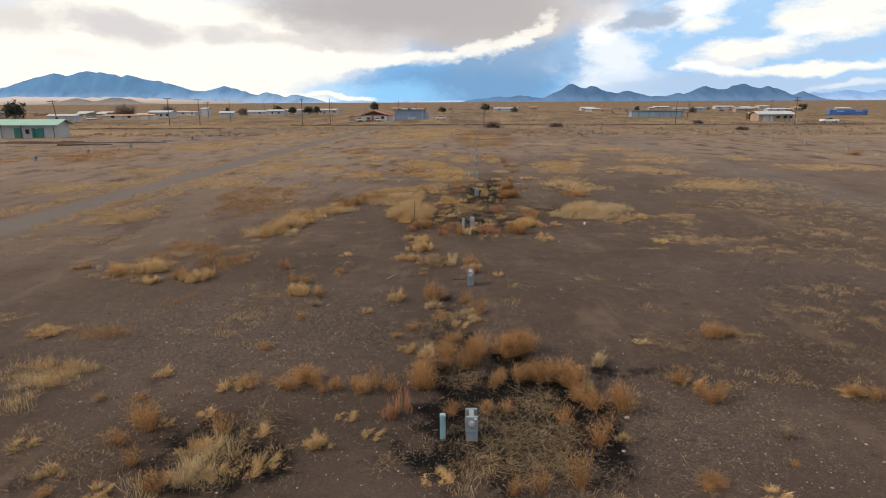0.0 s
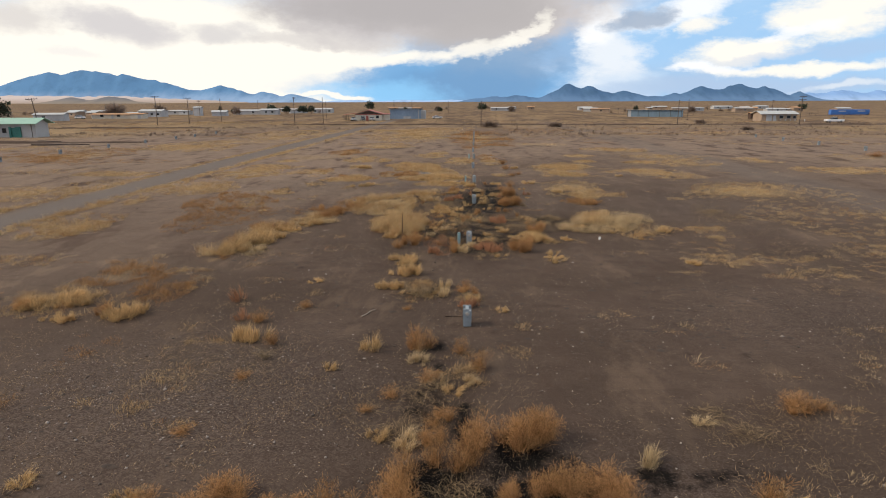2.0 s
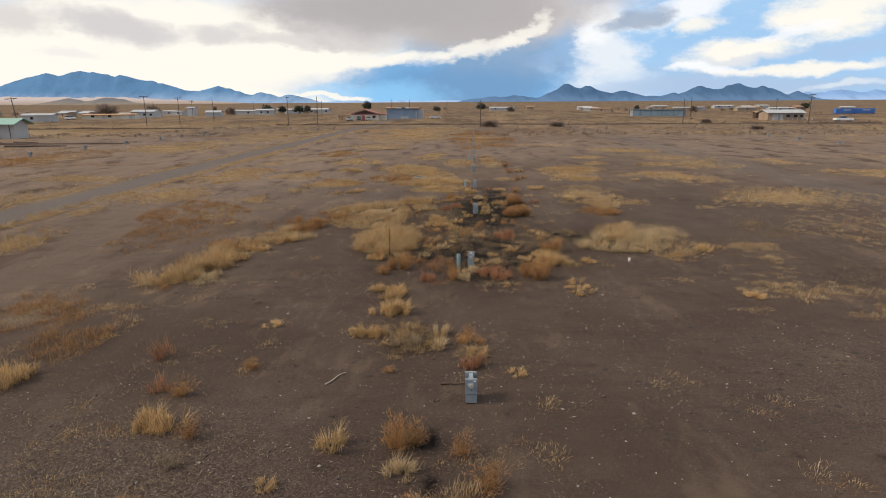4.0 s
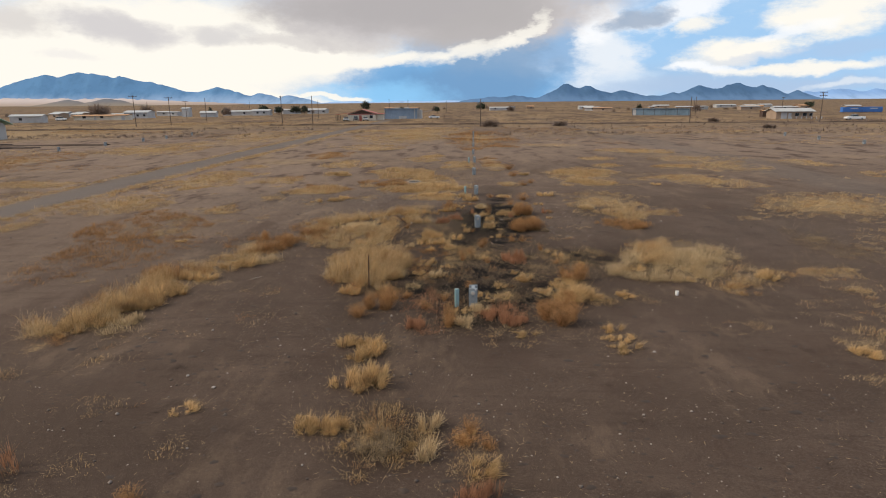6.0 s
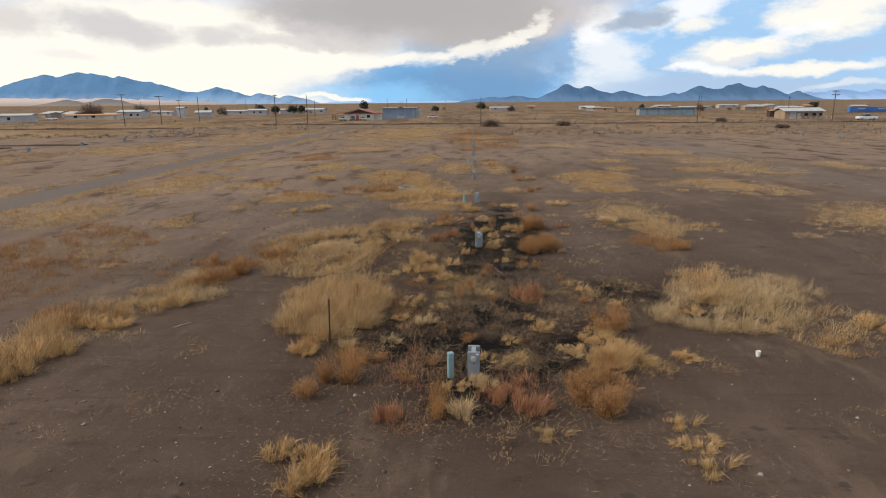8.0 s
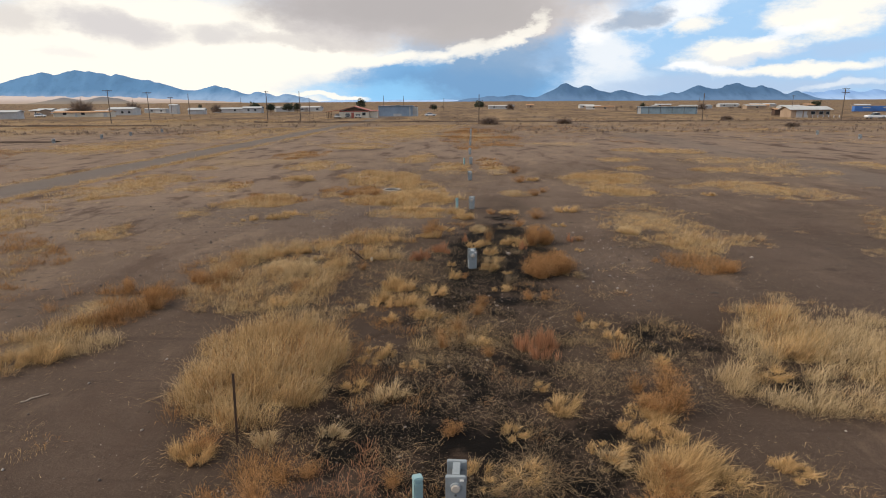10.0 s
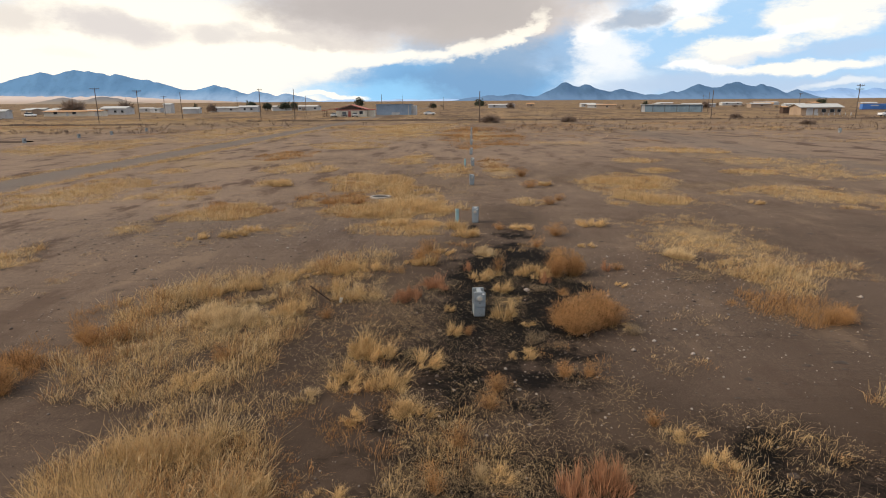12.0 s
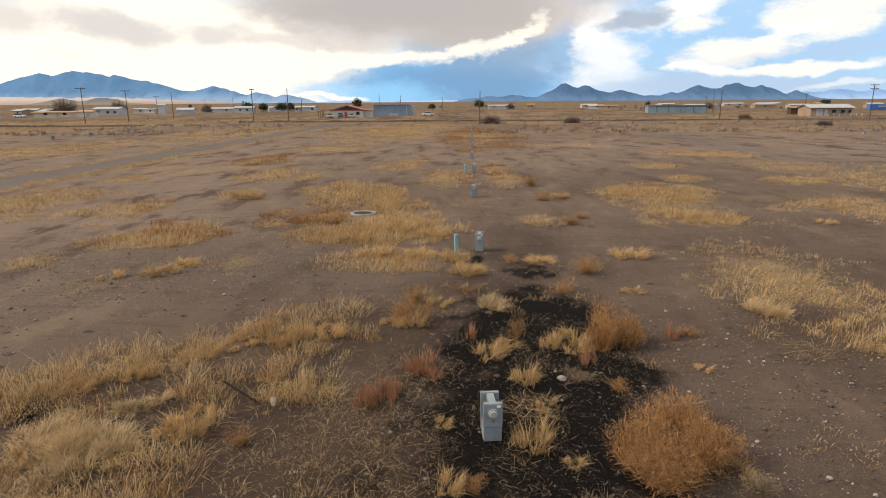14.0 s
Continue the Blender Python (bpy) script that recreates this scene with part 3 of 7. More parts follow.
clumps("red", [(-0.93, 13.77, 0.47, 0.62), (-0.63, 14.10, 0.50, 0.98), (-0.98, 13.82, 0.51, 0.78)])
clumps("straw", [(-7.86, 15.98, 0.59, 0.38), (-5.56, 15.57, 0.56, 0.47), (-5.31, 15.28, 0.57, 0.40), (-5.70, 15.17, 0.62, 0.45), (-6.53, 13.29, 0.45, 0.27), (-5.65, 13.79, 0.49, 0.27), (-4.14, 12.97, 0.62, 0.37), (-5.00, 12.25, 0.60, 0.60), (-4.97, 12.35, 0.45, 0.57), (-5.43, 12.19, 0.61, 0.50), (-4.40, 11.31, 0.60, 0.45), (-3.78, 11.43, 0.60, 0.40), (-3.46, 11.73, 0.57, 0.42), (-2.37, 12.52, 0.44, 0.41)])
clumps("straw", [(-2.62, 12.56, 0.51, 0.59), (-2.51, 12.52, 0.48, 0.38), (-2.07, 13.78, 0.51, 0.29), (-1.30, 12.94, 0.48, 0.28), (-7.95, 11.20, 0.62, 0.48), (-6.65, 10.64, 0.60, 0.32), (-9.33, 12.23, 0.67, 0.28), (0.34, 11.28, 0.59, 0.30), (7.20, 15.77, 0.62, 0.35), (11.29, 15.37, 0.60, 0.24), (7.20, 10.98, 0.61, 0.28), (4.66, 12.94, 0.40, 0.26), (-15.32, 26.69, 0.96, 0.75), (-14.88, 26.89, 0.79, 0.54)])
clumps("straw", [(-15.23, 26.26, 0.80, 0.82), (-15.28, 26.29, 0.80, 0.66), (-14.22, 27.30, 0.77, 0.74), (-13.69, 26.81, 0.87, 0.74), (-14.20, 26.71, 0.78, 0.65), (-14.19, 27.31, 0.91, 0.75), (-13.07, 25.32, 0.54, 0.48), (-13.05, 25.11, 0.69, 0.48), (-13.67, 25.25, 0.65, 0.49), (-11.80, 25.58, 0.55, 0.84), (-11.17, 25.39, 0.75, 0.84), (-11.29, 25.74, 0.71, 0.75), (-11.26, 25.32, 0.67, 0.55), (-13.48, 19.37, 0.78, 0.29)])
clumps("straw", [(-13.90, 19.38, 0.58, 0.44), (-13.86, 18.92, 0.56, 0.43), (-13.45, 18.97, 0.80, 0.40)])
clumps("tangle", [(2.91, 14.42, 1.09, 0.45), (1.95, 12.92, 1.25, 0.47), (2.55, 12.48, 1.21, 0.37), (3.12, 12.87, 0.99, 0.40), (1.61, 14.00, 0.79, 0.51), (1.53, 11.89, 0.81, 0.31), (3.22, 11.81, 0.73, 0.36), (0.89, 15.68, 0.94, 0.49)])
patches("grey", [(2.1, 12.7, 1.98, 1.42, 0.25, 0.9), (-12.0, 18.2, 0.61, 0.64, 0.2, 1.2)])
patches("orange", [(-11.5, 15.8, 0.83, 0.52, 0.3, 1.2), (-7.1, 14.6, 0.57, 0.28, 0.25, 1.2), (-14.3, 31.5, 1.55, 1.98, 0.3, 2), (-11.9, 29.0, 0.74, 1.67, 0.25, 1.6), (-11.2, 22.8, 1.09, 1.11, 0.16, 1), (-11.9, 18.9, 1.03, 0.52, 0.28, 2), (-15.1, 43.9, 2.44, 3.66, 0.3, 1.3)])
patches("pale", [(-10.0, 15.3, 0.32, 0.38, 0.25, 1.5), (-5.0, 11.3, 0.79, 0.86, 0.52, 4.8)])
patches("straw", [(-11.3, 15.8, 1.41, 0.79, 0.4, 4.2), (-10.8, 13.9, 0.44, 0.69, 0.3, 1.6), (-9.7, 16.3, 0.34, 0.24, 0.12, 0.9), (-6.2, 14.7, 0.54, 0.22, 0.2, 1.2), (-3.7, 11.9, 0.67, 0.80, 0.3, 1.3), (-9.5, 12.6, 0.68, 0.59, 0.25, 1.1), (1.0, 11.2, 0.53, 0.54, 0.25, 1), (10.3, 19.1, 0.70, 0.56, 0.15, 1.2), (9.2, 16.2, 2.58, 0.65, 0.15, 0.55), (11.8, 15.6, 0.60, 0.56, 0.22, 1.2), (16.4, 23.5, 1.33, 2.13, 0.14, 0.8), (13.4, 21.1, 1.02, 1.39, 0.14, 0.8), (15.4, 20.8, 0.48, 1.71, 0.14, 0.9), (-15.0, 27.0, 1.44, 1.92, 0.35, 2)])
patches("straw", [(-12.3, 26.7, 0.60, 1.45, 0.3, 1.4), (-16.0, 20.8, 0.66, 0.60, 0.2, 1.2), (-19.5, 33.1, 3.27, 0.85, 0.2, 1.2), (-25.2, 33.0, 1.02, 1.43, 0.2, 1.2), (-25.2, 41.7, 3.47, 3.00, 0.3, 1.2)])
patches("wisp", [(-4.2, 13.3, 0.49, 0.69, 0.3, 1.6), (-7.9, 11.2, 1.22, 0.79, 0.25, 1.4), (1.8, 11.6, 2.32, 0.91, 0.28, 1.4), (9.8, 17.1, 3.80, 1.87, 0.16, 0.7), (7.4, 13.0, 3.36, 2.10, 0.14, 0.35), (14.1, 21.5, 2.27, 3.99, 0.13, 0.5), (-9.9, 21.8, 5.05, 3.05, 0.13, 0.8)])
# along the first row
clumps("grey", [(-4.98, 22.15, 0.66, 0.29), (-0.56, 28.21, 0.75, 0.42), (-0.52, 28.56, 0.60, 0.46), (-0.73, 28.64, 0.54, 0.38), (-1.07, 28.27, 0.59, 0.44)])
clumps("orange", [(-12.13, 26.01, 0.56, 0.52), (-12.26, 25.73, 0.47, 0.39), (-12.06, 26.03, 0.60, 0.43), (-6.11, 25.05, 0.78, 0.51), (-5.04, 23.13, 0.64, 0.47), (-5.16, 20.76, 0.61, 0.26), (-5.54, 17.95, 0.59, 0.18), (-4.87, 26.62, 0.65, 0.30), (-1.09, 26.57, 0.42, 0.17), (-0.58, 22.91, 0.62, 0.75), (-0.11, 23.08, 0.72, 0.62), (-0.41, 22.88, 0.68, 0.91), (0.05, 20.78, 0.73, 0.44), (-0.88, 19.86, 0.62, 0.31)])
clumps("orange", [(-1.44, 19.14, 0.51, 0.16), (0.20, 17.63, 0.49, 0.53), (0.21, 17.62, 0.46, 0.41), (0.47, 17.84, 0.47, 0.41), (0.30, 18.49, 0.59, 0.31), (0.65, 18.72, 0.48, 0.41), (0.40, 18.86, 0.45, 0.30), (0.90, 22.74, 0.62, 0.52), (1.43, 21.56, 0.80, 0.68), (0.96, 28.58, 0.70, 0.42)])
clumps("pale", [(-0.37, 21.90, 0.70, 0.56), (-0.26, 17.72, 0.69, 0.58), (1.18, 20.72, 0.49, 0.41), (0.21, 28.23, 0.61, 0.64)])
clumps("red", [(-7.70, 27.42, 0.76, 0.77), (-6.82, 25.36, 0.69, 0.65), (1.00, 26.95, 0.51, 0.44), (1.09, 26.88, 0.47, 0.58), (1.40, 26.91, 0.50, 0.72)])
clumps("straw", [(-11.11, 25.89, 0.78, 0.80), (-10.95, 26.18, 0.53, 0.87), (-10.94, 26.12, 0.71, 0.62), (-11.63, 26.11, 0.77, 0.60), (-6.17, 23.80, 0.62, 0.73), (-6.11, 23.41, 0.53, 0.79), (-6.27, 23.66, 0.62, 0.89), (-5.65, 23.49, 0.69, 0.89), (-2.89, 21.48, 0.46, 0.35), (-1.84, 22.92, 0.72, 0.85), (-0.97, 17.98, 0.51, 0.57), (0.72, 20.18, 0.58, 0.39), (-1.81, 29.10, 0.57, 0.42), (-2.41, 29.06, 0.54, 0.41)])
clumps("straw", [(-2.39, 29.15, 0.49, 0.55), (-1.99, 31.25, 0.68, 0.81), (-1.35, 31.35, 0.74, 0.85), (-1.31, 31.19, 0.71, 0.97), (-1.44, 31.42, 0.71, 1.01), (-2.41, 33.59, 0.58, 0.48), (-1.73, 33.49, 0.70, 0.68), (-2.28, 33.74, 0.59, 0.47), (-1.72, 33.56, 0.57, 0.61), (2.32, 26.48, 0.53, 0.31), (11.75, 33.32, 0.56, 0.27), (11.74, 33.05, 0.59, 0.27), (11.70, 33.12, 0.65, 0.27), (5.37, 33.34, 0.75, 0.47)])
clumps("tangle", [(0.17, 20.63, 0.81, 0.41), (-0.47, 18.09, 0.67, 0.47), (7.05, 19.17, 0.71, 0.17), (7.65, 18.31, 0.67, 0.16)])
patches("orange", [(-14.0, 30.3, 1.67, 1.25, 0.3, 2), (-11.1, 28.2, 0.92, 1.19, 0.32, 2), (-10.7, 22.5, 0.91, 0.65, 0.22, 1.4)])
patches("pale", [(-11.4, 22.1, 0.31, 0.38, 0.2, 1.2)])
patches("straw", [(-14.2, 33.2, 0.51, 0.97, 0.2, 1.4), (-12.4, 31.4, 1.50, 0.51, 0.2, 1.6), (-10.4, 29.8, 0.51, 0.86, 0.2, 1.4), (-7.3, 23.2, 0.76, 0.41, 0.15, 1.4), (-6.9, 21.2, 0.54, 0.34, 0.16, 1.3), (-7.7, 20.3, 0.32, 0.38, 0.16, 1.2), (-6.7, 20.2, 0.26, 0.23, 0.18, 1.2), (-7.1, 19.2, 0.39, 0.45, 0.2, 1.4), (-8.6, 19.0, 0.40, 0.24, 0.2, 1.4), (-5.9, 18.2, 0.57, 0.33, 0.2, 1.4), (-8.5, 22.4, 0.32, 0.52, 0.2, 1.2), (0.9, 20.5, 0.49, 0.79, 0.28, 2), (-0.9, 28.9, 0.70, 1.16, 0.28, 2), (12.9, 33.9, 1.50, 1.08, 0.2, 1.5)])
patches("straw", [(11.1, 31.5, 0.70, 0.48, 0.14, 1.4), (16.8, 33.4, 2.71, 1.01, 0.14, 0.8), (16.1, 31.1, 1.91, 0.68, 0.14, 1.2), (10.1, 41.2, 2.58, 1.12, 0.35, 1.6)])
patches("wisp", [(-7.2, 21.1, 3.61, 3.81, 0.13, 0.7), (-0.7, 19.2, 1.81, 1.22, 0.22, 1.3), (8.0, 18.6, 1.67, 0.90, 0.2, 0.9), (18.1, 33.8, 1.61, 3.50, 0.13, 0.6)])
# the grass bank and the second plot
clumps("orange", [(-9.85, 38.39, 0.79, 0.43), (-2.41, 35.78, 0.76, 0.57), (-2.15, 36.61, 0.58, 0.77), (-1.57, 36.54, 0.58, 0.86), (-1.63, 36.93, 0.57, 0.88), (-1.56, 36.56, 0.62, 0.80), (0.47, 35.32, 0.49, 0.77), (0.53, 35.30, 0.55, 0.72), (0.47, 34.97, 0.48, 0.59), (3.99, 35.26, 0.90, 0.82), (4.00, 35.26, 0.83, 0.70), (4.37, 35.64, 0.69, 0.82), (3.58, 35.78, 0.83, 0.85), (3.58, 35.67, 0.60, 0.45)])
clumps("orange", [(3.51, 35.86, 0.54, 0.43), (3.59, 35.75, 0.46, 0.44), (5.28, 39.86, 0.83, 0.67), (5.01, 39.86, 0.78, 0.56), (4.86, 39.94, 0.57, 0.45), (5.50, 40.03, 0.61, 0.56), (1.08, 29.00, 0.46, 0.44), (1.42, 28.46, 0.48, 0.31)])
clumps("pale", [(0.22, 29.18, 0.58, 0.71), (1.03, 35.16, 0.66, 0.70), (3.69, 38.22, 0.62, 0.35), (-10.24, 35.41, 0.61, 0.44), (-9.55, 35.33, 0.70, 0.58), (-9.63, 35.21, 0.67, 0.43), (-10.24, 35.44, 0.54, 0.52)])
clumps("red", [(-0.57, 34.96, 0.57, 0.47), (-0.53, 34.89, 0.62, 0.42), (-0.56, 35.04, 0.64, 0.67), (1.93, 35.84, 0.74, 0.67), (2.49, 35.47, 0.86, 0.71), (2.32, 35.40, 0.83, 0.64), (1.98, 35.88, 0.79, 0.49), (1.63, 35.83, 0.75, 0.53), (3.21, 42.27, 0.74, 0.62)])
clumps("straw", [(-5.32, 29.77, 0.57, 0.29), (-2.57, 29.44, 0.39, 0.22), (-1.75, 29.06, 0.44, 0.60), (-1.78, 29.22, 0.43, 0.57), (-2.09, 29.28, 0.52, 0.46), (-1.26, 28.51, 0.53, 0.30), (-0.95, 28.91, 0.33, 0.43), (-0.06, 28.48, 0.49, 0.29), (-1.93, 32.81, 0.73, 0.57), (-1.72, 32.88, 0.51, 0.53), (-1.62, 33.07, 0.66, 0.58), (-1.60, 33.31, 0.66, 0.59), (-1.43, 31.05, 0.77, 0.78), (-1.28, 31.70, 0.59, 0.53)])
clumps("straw", [(-3.28, 38.26, 0.52, 0.56), (-2.99, 38.18, 0.47, 0.44), (-3.08, 38.18, 0.55, 0.59), (-4.00, 40.62, 0.93, 0.76), (-4.01, 40.68, 0.81, 0.97), (-4.00, 40.62, 0.85, 0.72), (-4.01, 40.67, 0.80, 0.75), (-2.91, 41.00, 0.99, 0.93), (-2.89, 40.57, 1.11, 0.66), (-2.42, 40.42, 0.81, 0.66), (-2.99, 40.73, 1.06, 0.69), (4.58, 37.69, 1.03, 0.64), (5.37, 38.00, 0.95, 0.58), (4.74, 38.03, 0.92, 0.86)])
clumps("straw", [(4.58, 37.84, 0.97, 0.65), (4.49, 38.99, 0.46, 0.43), (4.80, 39.13, 0.42, 0.44), (4.35, 39.23, 0.44, 0.38), (2.72, 34.42, 0.63, 0.29), (3.21, 39.97, 0.71, 0.43), (12.83, 40.77, 0.53, 0.49), (12.55, 40.70, 0.49, 0.55), (12.82, 40.76, 0.39, 0.45), (5.36, 34.83, 0.55, 0.49), (5.45, 33.97, 0.43, 0.25), (5.13, 34.13, 0.45, 0.22), (5.64, 34.25, 0.44, 0.20), (6.61, 38.05, 0.57, 0.28)])
clumps("straw", [(0.97, 28.84, 0.39, 0.27), (1.24, 27.75, 0.72, 0.42), (-11.07, 34.67, 0.66, 0.61), (-11.52, 34.75, 0.62, 0.60), (-11.04, 34.32, 0.83, 0.48), (-11.15, 34.72, 0.73, 0.47), (-10.19, 35.25, 0.77, 0.60), (-10.71, 34.99, 0.75, 0.79), (-10.38, 35.05, 0.74, 0.58), (-11.09, 35.37, 0.79, 0.86), (-10.51, 36.46, 1.08, 0.74), (-10.52, 36.38, 0.83, 0.95), (-9.70, 36.64, 0.86, 0.66), (-10.48, 36.53, 1.10, 0.86)])
clumps("straw", [(-9.38, 38.03, 0.65, 0.59), (-10.18, 38.17, 0.65, 0.57), (-9.57, 38.27, 0.94, 0.63), (-9.88, 37.72, 0.80, 0.85), (-9.13, 40.02, 0.88, 0.45), (-9.84, 40.07, 0.78, 0.71), (-9.80, 40.02, 0.68, 0.68), (-9.21, 39.95, 0.71, 0.53), (-8.85, 41.75, 0.91, 0.50), (-8.27, 42.00, 0.85, 0.70), (-8.29, 42.12, 0.91, 0.56), (-8.46, 42.28, 0.69, 0.68)])
clumps("tangle", [(-0.54, 28.68, 0.95, 0.27), (-1.09, 29.32, 0.68, 0.34)])
patches("grey", [(1.8, 39.8, 2.95, 5.18, 0.2, 0.9), (8.1, 42.0, 3.99, 1.70, 0.25, 0.9)])
patches("orange", [(-11.2, 37.2, 1.33, 0.76, 0.55, 1.8), (-10.4, 40.7, 1.11, 0.59, 0.52, 4.8), (-9.2, 45.7, 1.07, 1.18, 0.46, 4.2), (-8.0, 46.0, 0.64, 1.76, 0.4, 3.8), (-11.2, 33.3, 0.48, 0.50, 0.4, 3.8), (-0.9, 43.1, 1.09, 2.90, 0.25, 1.2), (-6.6, 48.2, 1.16, 1.47, 0.35, 1.2)])
patches("pale", [(-10.3, 34.9, 1.44, 0.64, 0.45, 2.2), (-8.3, 42.5, 1.01, 0.77, 0.4, 4.2), (-9.2, 39.6, 0.90, 0.86, 0.25, 1.6), (9.4, 41.7, 2.19, 1.86, 0.57, 4.5)])
patches("red", [(-0.3, 36.4, 0.90, 1.83, 0.3, 2.2)])
patches("straw", [(-11.7, 34.6, 0.84, 0.63, 0.63, 6.4), (-11.0, 35.7, 0.71, 1.08, 0.69, 7.2), (-10.4, 37.0, 0.86, 1.16, 0.69, 7.2), (-10.5, 39.2, 0.63, 1.13, 0.57, 6.4), (-9.8, 41.0, 1.12, 0.88, 0.46, 5.4), (-9.1, 43.0, 0.85, 1.30, 0.46, 5.4), (-0.7, 28.8, 0.75, 0.88, 0.32, 1.8), (-2.9, 41.3, 1.55, 2.47, 0.69, 5.8), (-0.9, 43.3, 1.09, 3.12, 0.3, 1.2), (-5.1, 47.9, 2.29, 1.94, 0.46, 3.8), (8.9, 42.2, 1.27, 1.99, 0.5, 1.6), (14.6, 40.9, 1.14, 0.57, 0.2, 2.2), (12.1, 35.1, 0.41, 0.40, 0.15, 1.2), (11.9, 33.9, 0.44, 0.66, 0.22, 2)])
patches("straw", [(15.0, 38.4, 0.42, 0.79, 0.18, 1.4), (1.1, 28.1, 0.42, 0.58, 0.25, 1.8)])
patches("wisp", [(-0.6, 28.9, 1.05, 1.04, 0.26, 2), (2.9, 43.1, 2.40, 4.24, 0.2, 1.7)])
# the burnt bed
clumps("orange", [(-7.34, 45.54, 0.67, 0.50), (-7.69, 45.80, 0.72, 0.66), (-7.60, 45.94, 0.72, 0.61), (-7.56, 45.59, 0.69, 0.57), (-9.16, 47.21, 0.38, 0.46), (-9.05, 47.26, 0.39, 0.50), (-8.96, 46.91, 0.39, 0.52), (-2.99, 38.47, 0.75, 0.47), (-1.49, 37.66, 0.79, 0.36), (-1.71, 36.49, 0.42, 0.61), (-2.17, 36.62, 0.47, 0.44), (-2.20, 36.53, 0.50, 0.55), (-2.46, 36.14, 0.55, 0.29), (-1.04, 37.73, 0.46, 0.27)])
clumps("orange", [(-7.07, 47.86, 0.66, 0.42), (-6.82, 48.00, 0.56, 0.36), (-7.39, 48.08, 0.59, 0.52), (0.29, 37.54, 0.43, 0.32), (-0.35, 36.68, 0.63, 0.31), (1.16, 39.02, 0.49, 0.31), (4.73, 49.20, 0.89, 0.78), (3.97, 48.72, 1.07, 0.75), (3.97, 48.73, 1.17, 0.62), (4.74, 49.20, 0.99, 0.79), (3.82, 49.15, 0.52, 0.50), (3.63, 49.20, 0.55, 0.49), (3.96, 49.17, 0.64, 0.68), (4.75, 53.40, 0.78, 0.79)])
clumps("orange", [(4.17, 53.27, 0.56, 0.60), (4.75, 53.38, 0.66, 0.68), (4.68, 53.60, 0.74, 0.59), (1.78, 45.13, 0.60, 0.36), (4.86, 40.66, 0.55, 0.46), (5.50, 40.78, 0.75, 0.59), (4.70, 37.61, 0.52, 0.40), (4.43, 37.33, 0.55, 0.41), (4.48, 37.78, 0.49, 0.47), (4.08, 36.86, 0.86, 0.44), (3.67, 36.54, 0.63, 0.44), (4.35, 36.77, 0.82, 0.55), (3.69, 36.46, 0.69, 0.37), (3.54, 36.55, 0.61, 0.38)])
clumps("orange", [(10.13, 49.26, 0.67, 0.51), (10.56, 49.36, 0.55, 0.44), (10.44, 49.26, 0.50, 0.48)])
clumps("pale", [(-1.98, 38.61, 0.54, 0.41), (-4.75, 49.63, 0.75, 0.48), (-4.47, 49.32, 0.61, 0.45), (-4.47, 49.33, 0.61, 0.50), (-5.25, 49.38, 0.72, 0.52), (-0.06, 40.38, 0.67, 0.51), (-0.97, 38.79, 0.57, 0.41), (1.58, 36.39, 0.51, 0.40), (1.25, 36.63, 0.49, 0.41), (1.42, 36.64, 0.45, 0.41)])
clumps("red", [(2.40, 36.53, 0.78, 0.39), (3.29, 42.73, 0.67, 0.51), (3.28, 42.99, 0.55, 0.64), (2.79, 42.74, 0.52, 0.62)])
clumps("straw", [(-13.07, 46.46, 0.62, 0.23), (-3.09, 40.21, 0.44, 0.61), (-2.82, 39.97, 0.56, 0.56), (-2.88, 39.88, 0.65, 0.64), (-2.21, 40.25, 0.60, 0.70), (-1.71, 40.15, 0.69, 0.63), (-2.03, 40.12, 0.54, 0.49), (-2.20, 40.23, 0.52, 0.47), (-3.24, 49.95, 0.76, 0.57), (-0.92, 47.33, 0.51, 0.58), (-0.82, 47.66, 0.53, 0.60), (-0.68, 47.24, 0.51, 0.52), (-0.08, 45.93, 0.77, 0.54), (0.42, 44.90, 0.72, 0.48)])
clumps("straw", [(-1.05, 46.45, 0.72, 0.54), (-0.82, 40.73, 0.59, 0.27), (-0.59, 42.52, 0.57, 0.42), (0.79, 36.39, 0.52, 0.28), (1.57, 37.98, 0.39, 0.40), (1.78, 37.60, 0.49, 0.16), (2.37, 37.89, 0.70, 0.32), (3.79, 38.50, 0.63, 0.44), (2.24, 39.00, 0.49, 0.39), (3.22, 39.90, 0.59, 0.61), (2.92, 40.73, 0.38, 0.26), (2.37, 49.69, 0.71, 0.77), (4.76, 39.82, 0.69, 0.38), (4.85, 39.60, 0.54, 0.38)])
clumps("straw", [(4.93, 39.56, 0.51, 0.33), (4.84, 40.04, 0.60, 0.32), (4.97, 38.11, 0.45, 0.46), (4.97, 38.10, 0.58, 0.59), (5.07, 37.99, 0.58, 0.74), (5.17, 38.91, 0.65, 0.39), (9.17, 42.56, 1.07, 0.80), (9.59, 43.10, 0.97, 0.71), (8.90, 42.61, 0.77, 0.85), (8.84, 42.63, 1.11, 0.78), (9.60, 40.11, 0.66, 0.31), (8.05, 41.53, 0.66, 0.36), (6.53, 38.19, 0.45, 0.38), (6.74, 38.11, 0.31, 0.18)])
clumps("tangle", [(2.48, 37.74, 0.98, 0.41), (5.76, 37.60, 0.86, 0.22)])
patches("grey", [(-0.9, 45.1, 1.69, 4.00, 0.18, 0.9), (1.2, 39.2, 3.33, 3.06, 0.16, 0.7)])
